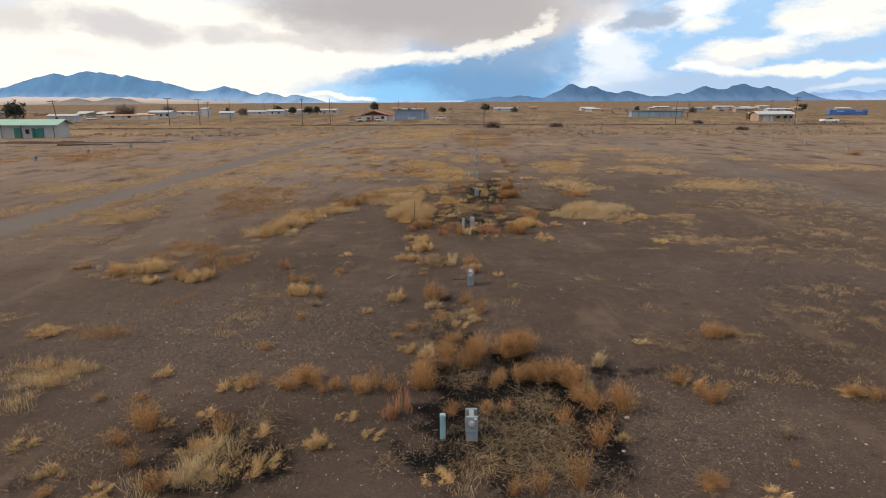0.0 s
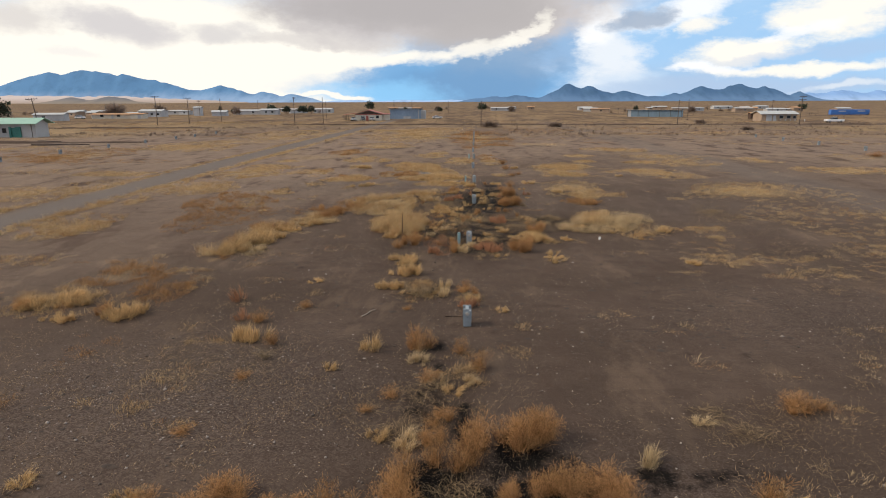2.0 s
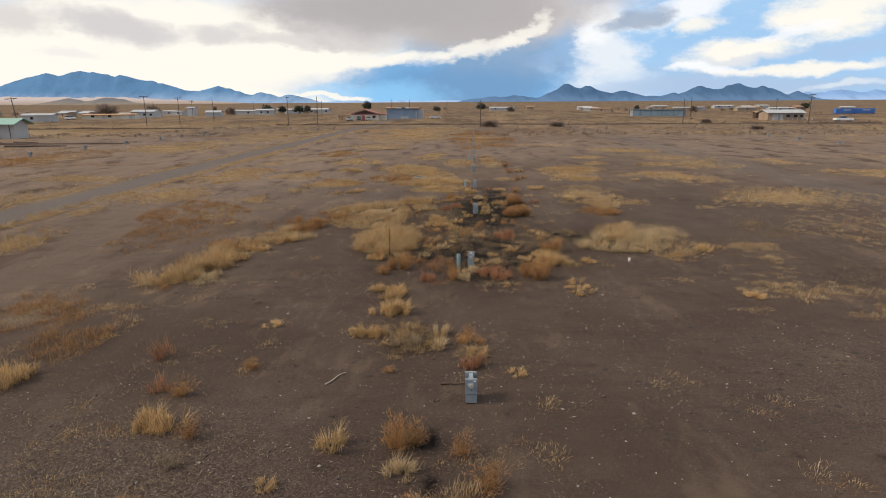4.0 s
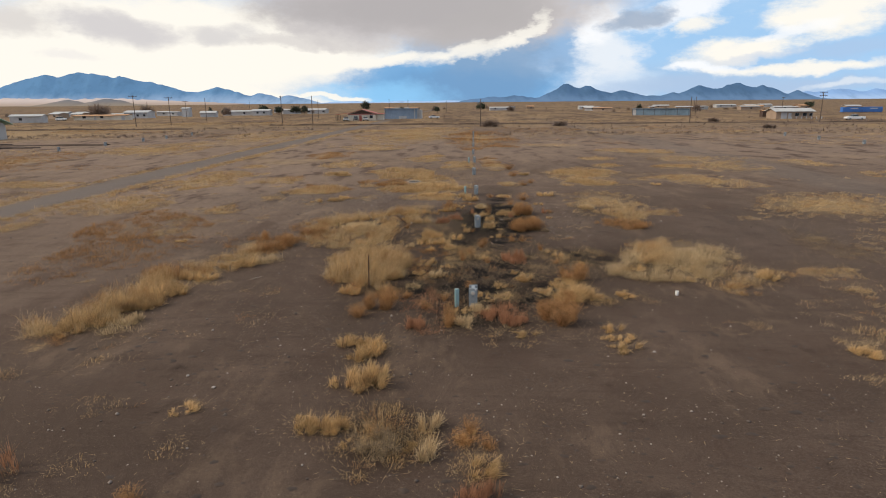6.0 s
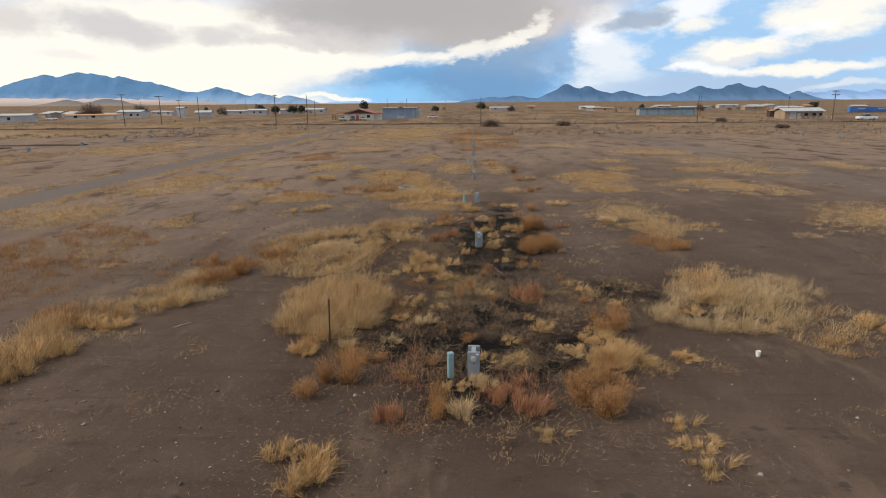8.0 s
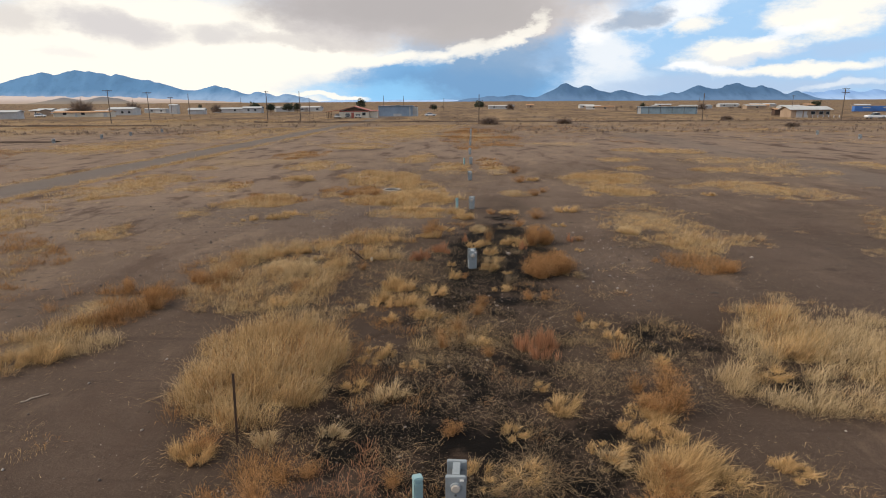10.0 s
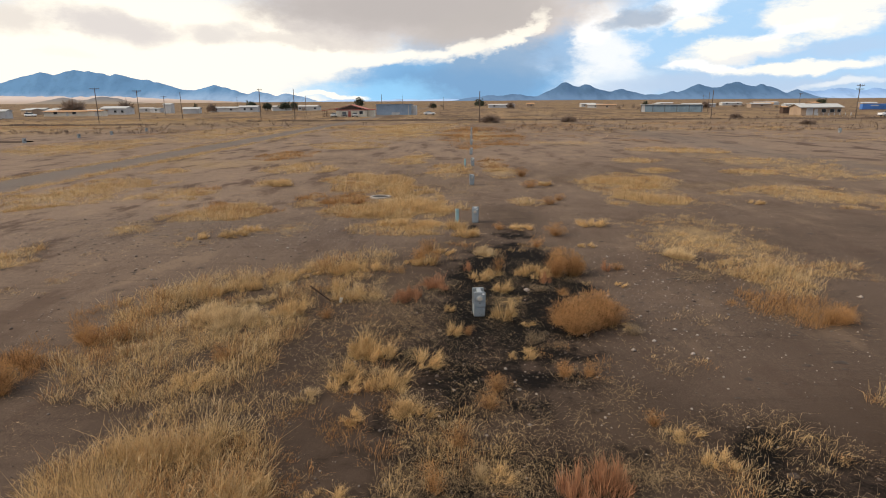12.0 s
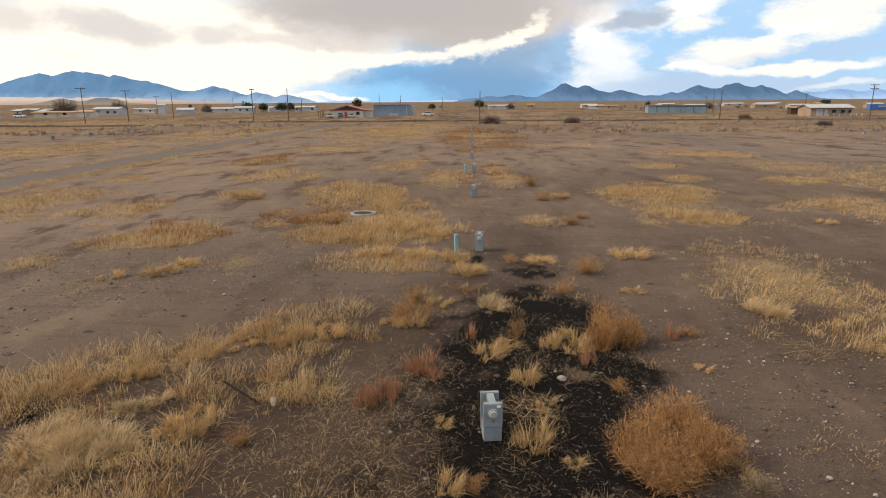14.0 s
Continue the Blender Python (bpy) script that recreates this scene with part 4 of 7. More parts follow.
patches("orange", [(-18.1, 53.7, 1.33, 1.93, 0.3, 1.6), (-1.6, 37.9, 0.70, 0.51, 0.32, 2), (-7.2, 49.9, 0.97, 1.22, 0.35, 1.6), (1.0, 39.5, 2.34, 2.04, 0.2, 0.45), (3.5, 47.0, 0.69, 0.83, 0.2, 1.4), (9.7, 50.2, 1.43, 1.23, 0.4, 2)])
patches("pale", [(-4.9, 45.9, 0.89, 0.87, 0.25, 1.8), (9.1, 41.3, 1.15, 0.79, 0.5, 2.8), (11.4, 43.9, 1.27, 1.22, 0.45, 2.4)])
patches("red", [(2.4, 36.7, 0.62, 0.48, 0.3, 1.8)])
patches("straw", [(-15.6, 51.3, 0.73, 1.31, 0.28, 1.8), (-14.7, 48.5, 0.80, 0.78, 0.28, 2), (-14.2, 54.6, 1.04, 0.89, 0.28, 2), (-11.1, 52.3, 0.83, 0.99, 0.15, 0.9), (-3.8, 42.2, 0.79, 1.11, 0.6, 4), (-2.8, 40.3, 0.75, 0.89, 0.6, 4), (-2.6, 42.5, 0.80, 1.38, 0.55, 3.4), (-1.9, 40.5, 0.67, 0.83, 0.5, 3), (-4.6, 42.8, 0.37, 0.56, 0.4, 2.4), (-3.9, 46.4, 0.65, 1.03, 0.35, 2), (-6.8, 50.4, 1.10, 1.39, 0.4, 2.8), (-5.0, 52.0, 1.40, 1.03, 0.4, 2.6), (-2.6, 52.2, 1.23, 2.85, 0.45, 2.2), (-0.2, 45.6, 0.91, 2.51, 0.3, 1)])
patches("straw", [(1.4, 43.9, 0.55, 1.05, 0.25, 1.4), (6.0, 43.4, 1.70, 1.07, 0.28, 0.9), (5.9, 37.5, 0.59, 0.37, 0.2, 1.6), (9.2, 44.1, 1.18, 1.53, 0.5, 3), (10.7, 54.0, 2.29, 1.31, 0.4, 2), (17.3, 52.0, 1.00, 0.75, 0.14, 1.4)])
patches("wisp", [(0.7, 38.4, 2.63, 2.20, 0.2, 1.5), (5.9, 42.8, 1.75, 2.11, 0.2, 1.2)])
# past the burnt bed
clumps("grey", [(5.27, 48.64, 0.56, 0.30), (2.89, 48.07, 0.55, 0.40)])
clumps("orange", [(-6.50, 48.14, 0.64, 0.41), (-7.09, 48.01, 0.61, 0.50), (-6.51, 48.08, 0.74, 0.36), (-6.52, 48.24, 0.63, 0.42), (-0.10, 55.04, 0.63, 0.55), (-0.11, 54.77, 0.66, 0.74), (0.41, 54.88, 0.54, 0.54), (-3.76, 47.03, 0.59, 0.45), (0.89, 42.77, 0.44, 0.57), (4.75, 53.61, 0.61, 0.93), (4.34, 53.65, 0.61, 0.64), (4.19, 53.30, 0.69, 0.85), (4.20, 53.28, 0.72, 0.87), (4.89, 49.26, 0.96, 0.57)])
clumps("orange", [(4.03, 49.27, 0.98, 0.80), (4.02, 49.04, 1.03, 0.69), (4.76, 49.39, 0.73, 0.64), (3.69, 49.44, 0.77, 0.60), (3.80, 46.45, 0.43, 0.31), (3.31, 46.49, 0.40, 0.35), (3.33, 46.37, 0.39, 0.32), (1.94, 45.77, 0.53, 0.40), (1.23, 43.93, 0.59, 0.37), (4.85, 42.23, 0.41, 0.24), (4.47, 44.58, 0.38, 0.38), (5.76, 41.71, 0.69, 0.16), (1.96, 42.30, 0.39, 0.29)])
clumps("pale", [(-5.92, 47.45, 0.53, 0.42), (-4.61, 49.34, 0.92, 0.60), (-4.58, 49.35, 0.66, 0.51), (-4.45, 49.68, 0.81, 0.44), (-5.27, 49.67, 0.95, 0.40), (-4.23, 50.57, 0.74, 0.43), (-1.58, 45.47, 0.50, 0.35), (1.54, 43.17, 0.33, 0.34), (8.84, 55.20, 0.52, 0.53), (8.77, 55.31, 0.58, 0.46), (8.63, 55.37, 0.55, 0.48)])
clumps("red", [(-0.37, 50.91, 0.47, 0.55), (-0.20, 51.27, 0.59, 0.58), (-0.07, 50.93, 0.59, 0.46), (0.52, 52.41, 0.77, 0.56), (3.37, 42.81, 0.60, 0.69), (2.90, 42.79, 0.47, 0.68), (3.28, 43.03, 0.54, 0.50)])
clumps("straw", [(-3.14, 49.80, 0.58, 0.63), (-3.95, 45.96, 0.71, 0.51), (-0.81, 47.66, 0.72, 0.73), (0.53, 46.93, 0.68, 0.56), (-0.31, 47.34, 0.57, 0.46), (-0.27, 45.97, 0.59, 0.58), (-0.95, 45.84, 0.63, 0.44), (0.31, 44.98, 0.54, 0.51), (-0.60, 44.71, 0.47, 0.32), (-1.63, 42.71, 0.67, 0.44), (0.18, 41.80, 0.40, 0.21), (-0.76, 42.01, 0.49, 0.25), (-0.40, 42.23, 0.34, 0.41), (3.71, 53.34, 0.51, 0.76)])
clumps("straw", [(3.18, 53.46, 0.51, 0.61), (3.68, 53.25, 0.57, 0.48), (2.19, 53.39, 0.56, 0.33), (2.19, 53.39, 0.41, 0.50), (2.04, 53.36, 0.50, 0.33), (1.83, 43.10, 0.49, 0.29), (2.56, 47.36, 0.52, 0.33), (5.09, 43.49, 0.47, 0.36), (4.82, 44.26, 0.51, 0.22), (5.81, 42.10, 0.38, 0.32)])
patches("orange", [(-6.0, 50.8, 1.75, 0.45, 0.35, 1.6), (-5.1, 52.6, 0.73, 0.64, 0.3, 1.2), (9.6, 50.0, 1.44, 0.81, 0.3, 1.8)])
patches("pale", [(-1.8, 52.0, 0.88, 0.74, 0.3, 1.6), (-5.0, 46.4, 0.72, 0.83, 0.3, 1.6), (1.7, 55.8, 0.99, 0.49, 0.35, 2), (6.7, 43.0, 0.34, 0.36, 0.35, 2)])
patches("straw", [(-15.0, 55.6, 0.98, 1.51, 0.35, 1.8), (-6.7, 50.8, 1.12, 1.14, 0.4, 2.6), (-5.3, 52.5, 0.91, 0.46, 0.4, 2.4), (-3.4, 53.7, 1.39, 0.61, 0.4, 2.6), (-2.2, 53.7, 1.39, 2.19, 0.45, 2), (-3.3, 44.1, 0.73, 0.95, 0.5, 3), (-3.9, 43.1, 0.62, 0.62, 0.5, 3), (-0.8, 44.8, 1.86, 3.39, 0.25, 0.5), (5.1, 43.5, 0.60, 0.70, 0.3, 1), (10.3, 53.1, 1.02, 1.64, 0.45, 2.6), (12.9, 53.3, 0.87, 0.60, 0.18, 1.4)])
patches("wisp", [(0.3, 44.2, 2.89, 2.70, 0.2, 1.1), (6.0, 43.2, 1.53, 1.34, 0.2, 1.1)])
# the last bed
clumps("grey", [(3.46, 51.88, 0.72, 0.23)])
clumps("orange", [(-3.11, 53.98, 0.57, 0.49), (0.11, 55.95, 0.65, 0.65), (-2.09, 49.60, 0.51, 0.36), (5.04, 59.02, 1.13, 0.62), (2.86, 60.21, 0.65, 0.33), (4.07, 57.11, 0.69, 0.50), (4.44, 54.30, 0.68, 0.82), (4.91, 53.49, 0.56, 0.58), (4.77, 53.44, 0.49, 0.45), (4.94, 53.72, 0.53, 0.65), (2.47, 53.87, 0.44, 0.71), (4.76, 50.17, 0.82, 0.61), (4.46, 50.34, 0.68, 0.55), (4.77, 50.15, 0.83, 0.62)])
clumps("orange", [(4.13, 49.89, 0.78, 0.60), (4.49, 48.93, 0.53, 0.39), (3.80, 49.71, 0.50, 0.45), (4.08, 51.49, 0.46, 0.23), (6.21, 53.96, 0.54, 0.27), (1.43, 48.57, 0.37, 0.25)])
clumps("pale", [(-4.09, 48.87, 0.73, 0.55), (-4.13, 49.44, 0.95, 0.44), (-4.74, 49.22, 0.95, 0.44), (-3.87, 49.18, 0.73, 0.41), (-4.50, 48.69, 0.69, 0.53), (-3.97, 49.37, 0.45, 0.56), (-4.44, 49.45, 0.37, 0.56), (-4.45, 49.43, 0.56, 0.52), (-4.40, 50.61, 0.56, 0.21), (-3.98, 50.89, 0.48, 0.30), (2.23, 55.89, 0.57, 0.33), (1.90, 55.69, 0.69, 0.37), (2.10, 56.12, 0.57, 0.50), (2.00, 56.16, 0.62, 0.41)])
clumps("pale", [(8.56, 56.01, 0.62, 0.36), (8.57, 55.56, 0.65, 0.45), (8.66, 56.02, 0.53, 0.33)])
clumps("red", [(-0.42, 50.81, 0.44, 0.48), (-0.07, 51.27, 0.50, 0.60), (0.26, 52.08, 0.53, 0.36), (0.68, 51.97, 0.47, 0.37), (0.48, 52.29, 0.44, 0.45), (4.64, 54.09, 0.62, 0.69), (3.81, 52.72, 0.45, 0.59), (1.45, 53.91, 0.39, 0.62), (5.83, 53.94, 0.42, 0.50)])
clumps("straw", [(-3.00, 49.95, 0.56, 0.74), (-3.15, 50.52, 0.37, 0.44), (-0.23, 54.81, 0.47, 0.43), (0.20, 54.59, 0.61, 0.56), (-0.31, 54.64, 0.58, 0.41), (0.67, 56.07, 0.63, 0.41), (-1.47, 51.38, 0.50, 0.34), (0.93, 50.24, 0.36, 0.26), (-7.93, 58.80, 1.08, 0.46), (-9.21, 58.38, 0.73, 0.43), (-7.50, 59.86, 0.93, 0.45), (1.41, 59.09, 1.08, 0.63), (0.97, 60.53, 0.98, 0.63), (3.76, 60.33, 0.97, 0.36)])
clumps("straw", [(6.81, 60.97, 1.18, 0.55), (5.88, 57.14, 0.60, 0.26), (3.63, 53.99, 0.73, 0.42), (1.75, 52.91, 0.68, 0.48), (2.48, 51.83, 0.62, 0.55), (5.07, 49.03, 0.49, 0.17), (5.89, 52.28, 0.32, 0.22), (2.62, 50.82, 0.42, 0.33), (1.06, 48.56, 0.47, 0.54), (2.90, 49.20, 0.37, 0.18)])
clumps("tangle", [(8.39, 53.03, 0.89, 0.25), (2.54, 50.68, 0.79, 0.50)])
patches("grey", [(-1.3, 52.0, 0.49, 1.01, 0.3, 1.6), (-0.2, 51.3, 1.11, 1.54, 0.25, 1.2)])
patches("orange", [(-5.7, 51.5, 1.57, 0.22, 0.4, 0.9), (-4.1, 53.0, 0.77, 0.22, 0.35, 1.2), (-9.2, 64.3, 1.22, 0.82, 0.35, 1.6), (-4.5, 63.9, 1.09, 0.98, 0.35, 1.2), (1.5, 56.8, 1.06, 0.71, 0.25, 0.9)])
patches("pale", [(-1.3, 55.8, 0.51, 0.27, 0.25, 1.6)])
patches("straw", [(-6.3, 50.9, 0.55, 0.22, 0.57, 5.1), (-5.6, 51.4, 0.60, 0.31, 0.57, 5.1), (-4.9, 51.9, 0.65, 0.43, 0.57, 5.1), (-3.9, 52.8, 0.81, 0.22, 0.46, 4.8), (-2.4, 54.1, 1.03, 0.81, 0.57, 4.8), (-2.4, 52.1, 0.52, 1.00, 0.45, 2), (-11.2, 63.2, 1.44, 1.32, 0.4, 3.8), (-12.9, 60.3, 1.05, 1.39, 0.2, 1.1), (-5.9, 60.2, 1.06, 1.43, 0.15, 0.8), (-9.2, 57.5, 1.04, 0.64, 0.15, 0.7), (-2.4, 64.2, 3.36, 1.73, 0.57, 4.2), (-1.0, 60.7, 1.97, 1.41, 0.45, 2.2), (9.4, 54.2, 0.75, 0.64, 0.38, 2), (9.9, 53.7, 0.41, 1.27, 0.52, 4.2)])
patches("straw", [(11.0, 59.9, 1.06, 1.42, 0.2, 1.1), (9.2, 59.0, 0.51, 0.50, 0.2, 1.4), (12.4, 57.6, 0.53, 0.64, 0.22, 1.4), (2.2, 56.6, 1.79, 1.34, 0.3, 1.1)])
patches("wisp", [(-1.2, 49.8, 2.18, 1.39, 0.22, 1.6), (2.5, 51.7, 1.66, 3.26, 0.2, 1.1)])
# the middle of the field
clumps("orange", [(5.56, 78.06, 1.16, 0.82), (5.80, 66.06, 0.93, 0.48), (5.52, 72.65, 1.16, 0.62), (6.49, 67.45, 0.83, 0.43)])
clumps("straw", [(-10.34, 73.44, 1.80, 0.67), (6.50, 73.65, 0.90, 0.48), (16.34, 66.44, 0.84, 0.36)])
patches("grey", [(-0.9, 74.2, 3.27, 11.28, 0.25, 0.8)])
patches("orange", [(-16.4, 95.9, 2.75, 5.22, 0.4, 1.6), (-14.3, 71.2, 0.67, 1.37, 0.35, 1.6), (-11.5, 65.5, 0.70, 1.15, 0.4, 1.4), (-7.1, 69.0, 0.62, 1.49, 0.4, 1.8), (-5.2, 67.9, 1.08, 2.36, 0.45, 2), (3.8, 132.7, 5.07, 28.15, 0.4, 1.8), (3.9, 87.3, 1.22, 4.66, 0.4, 1.6), (11.0, 72.0, 1.30, 0.89, 0.3, 1)])
patches("straw", [(-21.5, 73.3, 2.39, 1.14, 0.4, 3.8), (-21.6, 81.4, 1.53, 1.64, 0.3, 2), (-12.6, 84.1, 2.13, 4.04, 0.4, 1.8), (-11.0, 74.6, 0.95, 1.76, 0.46, 3.8), (-14.9, 69.9, 1.75, 2.10, 0.4, 2), (-18.2, 75.3, 0.72, 0.87, 0.3, 1.6), (-19.1, 68.0, 0.80, 1.50, 0.25, 1.6), (-17.5, 68.9, 0.62, 1.40, 0.2, 1.2), (-14.2, 66.1, 0.48, 0.50, 0.2, 1.6), (-9.8, 64.3, 1.83, 2.12, 0.46, 3.8), (-6.7, 66.5, 0.93, 0.94, 0.4, 2), (-48.7, 110.0, 3.20, 7.20, 0.35, 1.6), (-38.3, 102.6, 0.99, 5.08, 0.3, 1.4), (-44.1, 120.2, 4.24, 6.48, 0.3, 1.3)])
patches("straw", [(-37.4, 150.2, 9.10, 18.96, 0.3, 1.8), (-39.3, 135.2, 3.26, 10.19, 0.3, 1.2), (-27.8, 125.1, 3.14, 8.59, 0.3, 1.4), (-5.0, 75.0, 2.72, 3.74, 0.57, 4.2), (-2.0, 67.5, 2.74, 4.07, 0.57, 4.2), (-9.4, 82.8, 0.88, 2.80, 0.4, 1.8), (-3.0, 92.0, 1.28, 5.78, 0.4, 2.2), (0.3, 81.7, 1.65, 4.39, 0.4, 2), (-10.4, 150.3, 10.56, 33.05, 0.35, 2), (-12.9, 108.5, 4.08, 5.92, 0.35, 1.6), (4.2, 81.2, 1.49, 3.98, 0.4, 1.8), (-5.1, 89.9, 1.14, 2.83, 0.35, 1), (4.6, 66.9, 0.97, 1.22, 0.4, 1.8), (11.9, 74.7, 1.99, 2.85, 0.52, 4.2)])
patches("straw", [(11.5, 67.6, 1.61, 1.88, 0.52, 4.2), (9.3, 66.7, 0.62, 0.96, 0.3, 1.4), (15.8, 81.2, 1.52, 1.76, 0.4, 2), (16.4, 88.9, 1.98, 2.09, 0.4, 1.8), (24.1, 100.5, 4.36, 3.87, 0.4, 1.8), (22.5, 79.9, 2.73, 1.88, 0.4, 2), (19.6, 70.7, 2.01, 1.16, 0.4, 1.8), (27.3, 88.1, 5.38, 2.71, 0.35, 1), (16.1, 69.7, 0.79, 0.87, 0.3, 1.2), (9.3, 75.0, 0.82, 1.35, 0.35, 1.2), (13.7, 66.8, 1.56, 0.88, 0.2, 0.5)])
patches("wisp", [(-1.4, 74.2, 5.29, 11.29, 0.25, 0.7), (14.0, 67.4, 1.72, 1.75, 0.25, 1)])
# the sides of the field
clumps("straw", [(12.57, 40.53, 0.58, 0.43), (12.52, 40.48, 0.51, 0.47), (12.67, 40.17, 0.56, 0.64)])
patches("grey", [(-36.4, 65.1, 10.65, 13.21, 0.25, 0.6)])
patches("orange", [(-22.8, 42.4, 1.28, 1.65, 0.35, 1.2), (-17.1, 49.7, 2.70, 3.17, 0.4, 1.6), (-54.5, 89.3, 7.14, 10.76, 0.35, 1), (-62.1, 82.1, 2.45, 7.08, 0.35, 1.2)])
patches("straw", [(-23.2, 40.5, 2.69, 2.53, 0.35, 2.2), (-24.2, 50.9, 0.89, 2.16, 0.35, 1.8), (-22.5, 57.7, 2.85, 3.67, 0.35, 2), (-22.1, 70.0, 2.89, 6.70, 0.35, 1.8), (-15.3, 47.8, 1.49, 1.24, 0.3, 1.6), (-30.1, 42.5, 3.37, 3.05, 0.35, 1.8), (-36.3, 54.4, 3.51, 4.48, 0.3, 1.1), (-28.7, 58.4, 5.91, 5.16, 0.3, 1), (-45.1, 105.2, 5.98, 8.43, 0.35, 1.3), (-72.9, 103.1, 2.47, 5.82, 0.3, 1.3), (-46.4, 149.3, 4.90, 13.93, 0.3, 1.5), (-35.2, 67.8, 4.78, 2.53, 0.3, 1.3), (10.8, 42.5, 1.24, 4.02, 0.35, 1.6), (15.0, 40.9, 1.29, 0.88, 0.2, 1.6)])
patches("straw", [(21.4, 69.0, 3.61, 3.22, 0.35, 1.4), (28.1, 81.1, 3.25, 6.70, 0.3, 1), (24.7, 56.5, 5.50, 4.91, 0.25, 1.2), (37.6, 82.9, 1.90, 3.78, 0.3, 1), (42.3, 70.9, 4.54, 3.67, 0.35, 1.4), (25.9, 44.6, 5.76, 6.98, 0.16, 0.55), (13.5, 34.7, 1.72, 2.29, 0.16, 1), (17.3, 33.5, 2.37, 1.52, 0.15, 0.9), (21.6, 33.5, 2.64, 4.89, 0.15, 0.8), (11.9, 73.5, 2.91, 5.03, 0.35, 1.6), (10.5, 58.2, 2.32, 4.36, 0.3, 1)])
patches("wisp", [(17.7, 45.4, 0.98, 3.26, 0.25, 1.6), (21.8, 40.1, 6.90, 11.56, 0.14, 0.6)])
# the last bank
clumps("orange", [(-4.08, 66.50, 1.42, 0.55)])
clumps("pale", [(-1.73, 51.59, 0.51, 0.57)])
clumps("straw", [(-6.44, 50.96, 0.55, 0.38), (-6.05, 51.17, 0.59, 0.32), (-6.33, 51.15, 0.43, 0.39), (-5.62, 51.52, 0.52, 0.40), (-5.62, 51.25, 0.46, 0.39), (-5.45, 51.58, 0.43, 0.26), (-4.83, 51.96, 0.43, 0.52), (-4.95, 51.77, 0.49, 0.42), (-4.54, 51.98, 0.52, 0.47), (-4.31, 52.62, 0.46, 0.25), (-4.27, 52.94, 0.51, 0.25), (-3.98, 52.89, 0.52, 0.38), (-3.55, 53.37, 0.76, 0.32), (-2.29, 53.86, 0.46, 0.53)])
clumps("straw", [(-2.56, 53.55, 0.67, 0.63), (-2.26, 53.77, 0.56, 0.56), (-1.61, 53.89, 0.51, 0.50), (-2.10, 54.14, 0.62, 0.40), (-2.08, 53.90, 0.59, 0.55), (-2.36, 51.85, 0.63, 0.56), (-2.82, 63.45, 1.46, 0.57), (-1.35, 65.44, 1.58, 0.59), (-0.17, 61.29, 1.13, 0.53), (-1.69, 61.29, 1.14, 0.45), (0.05, 64.28, 1.17, 0.55)])
# the field further off
# beyond left
patches("straw", [(-45.7, 108.1, 5.04, 5.84, 0.4, 1.4)])
# far right
clumps("orange", [(56.13, 88.71, 3.19, 0.85)])
patches("straw", [(37, 171.2, 7.8, 10.14, 0.3, 0.4), (42.4, 69.6, 3.81, 2.87, 0.35, 0.6), (58, 169.6, 13.84, 13.62, 0.25, 0.3), (79.4, 152.3, 15.11, 10.94, 0.25, 0.3), (55.4, 87.9, 4.79, 3.7, 0.3, 0.4)])
# far left
patches("orange", [(-59.7, 87.5, 10.01, 7.69, 0.25, 0.4), (-42.7, 80.6, 6.15, 4.09, 0.25, 0.4)])
patches("straw", [(-50.5, 105.3, 5.96, 7.75, 0.4, 0.6), (-43, 123.7, 6.98, 5.65, 0.35, 0.6), (-63.5, 101.5, 9.66, 6.44, 0.3, 0.4), (-76.7, 101.8, 5.85, 6.52, 0.3, 0.4), (-79.6, 147.5, 13.94, 8.06, 0.3, 0.3), (-46.7, 70, 6.06, 3.06, 0.25, 0.4)])
patches("straw", [(-52.2, 70.1, 4.06, 3.7, 0.25, 0.4)])
# left side mid
patches("straw", [(-44.3, 102.3, 5.63, 4.47, 0.35, 0.6)])
# far mats
patches("orange", [(-45.5, 145.1, 11.57, 9.87, 0.3, 0.8), (17.9, 168.3, 11.53, 14.41, 0.3, 0.6), (58, 170.9, 14.05, 11.95, 0.3, 0.6), (-86.9, 173.5, 13.57, 12.84, 0.3, 0.7)])
patches("straw", [(-28, 165.5, 10.32, 11.22, 0.3, 1.2), (58.3, 149.3, 13.67, 8.32, 0.3, 0.7), (29.1, 148.5, 13.69, 8.26, 0.3, 0.7), (-87, 226.5, 23.99, 18.71, 0.3, 0.9), (-12.6, 172.1, 14.41, 12.38, 0.3, 1)])
# char third
patches("straw", [(-49.7, 111.8, 4.37, 4.95, 0.3, 1)])

for bx, by, ba, bb, amount in BURNS:
    if amount > 0.5:
        patches("black", [(bx, by, ba, bb, 0.11, 4.5 * amount * min(1, 3 / (ba * bb)))])
        patches("grey", [(bx, by, ba * 0.9, bb * 0.9, 0.16, 0.3)])

# grass along both edges of the dirt lane
strip("straw", 0.55, 0.38, 2.4, [(-26.3, 36), (-26.2, 52), (-26.3, 70), (-26.0, 100), (-26.2, 150)])
strip("straw", 0.5, 0.34, 1.8, [(-31.1, 40), (-31.2, 60), (-31.1, 90), (-31.3, 150)])

# loose growth over the field beyond, thicker along the edges of the lanes
for k in range(560):
    x, y = dice.uniform(-150, 170), 112 + 140 * dice.random() ** 1.3
    if abs(x + 29.5) < 3.2 or abs(x - 31) < 4 or waves(x, y, 14.0) + 0.4 * waves(x, y, 5.0) < 0.62:
        continue
    patches("straw" if dice.random() < 0.72 else "orange", [(x, y, dice.uniform(1.5, 6.0), dice.uniform(0.8, 2.8), 0.30, 0.42)])
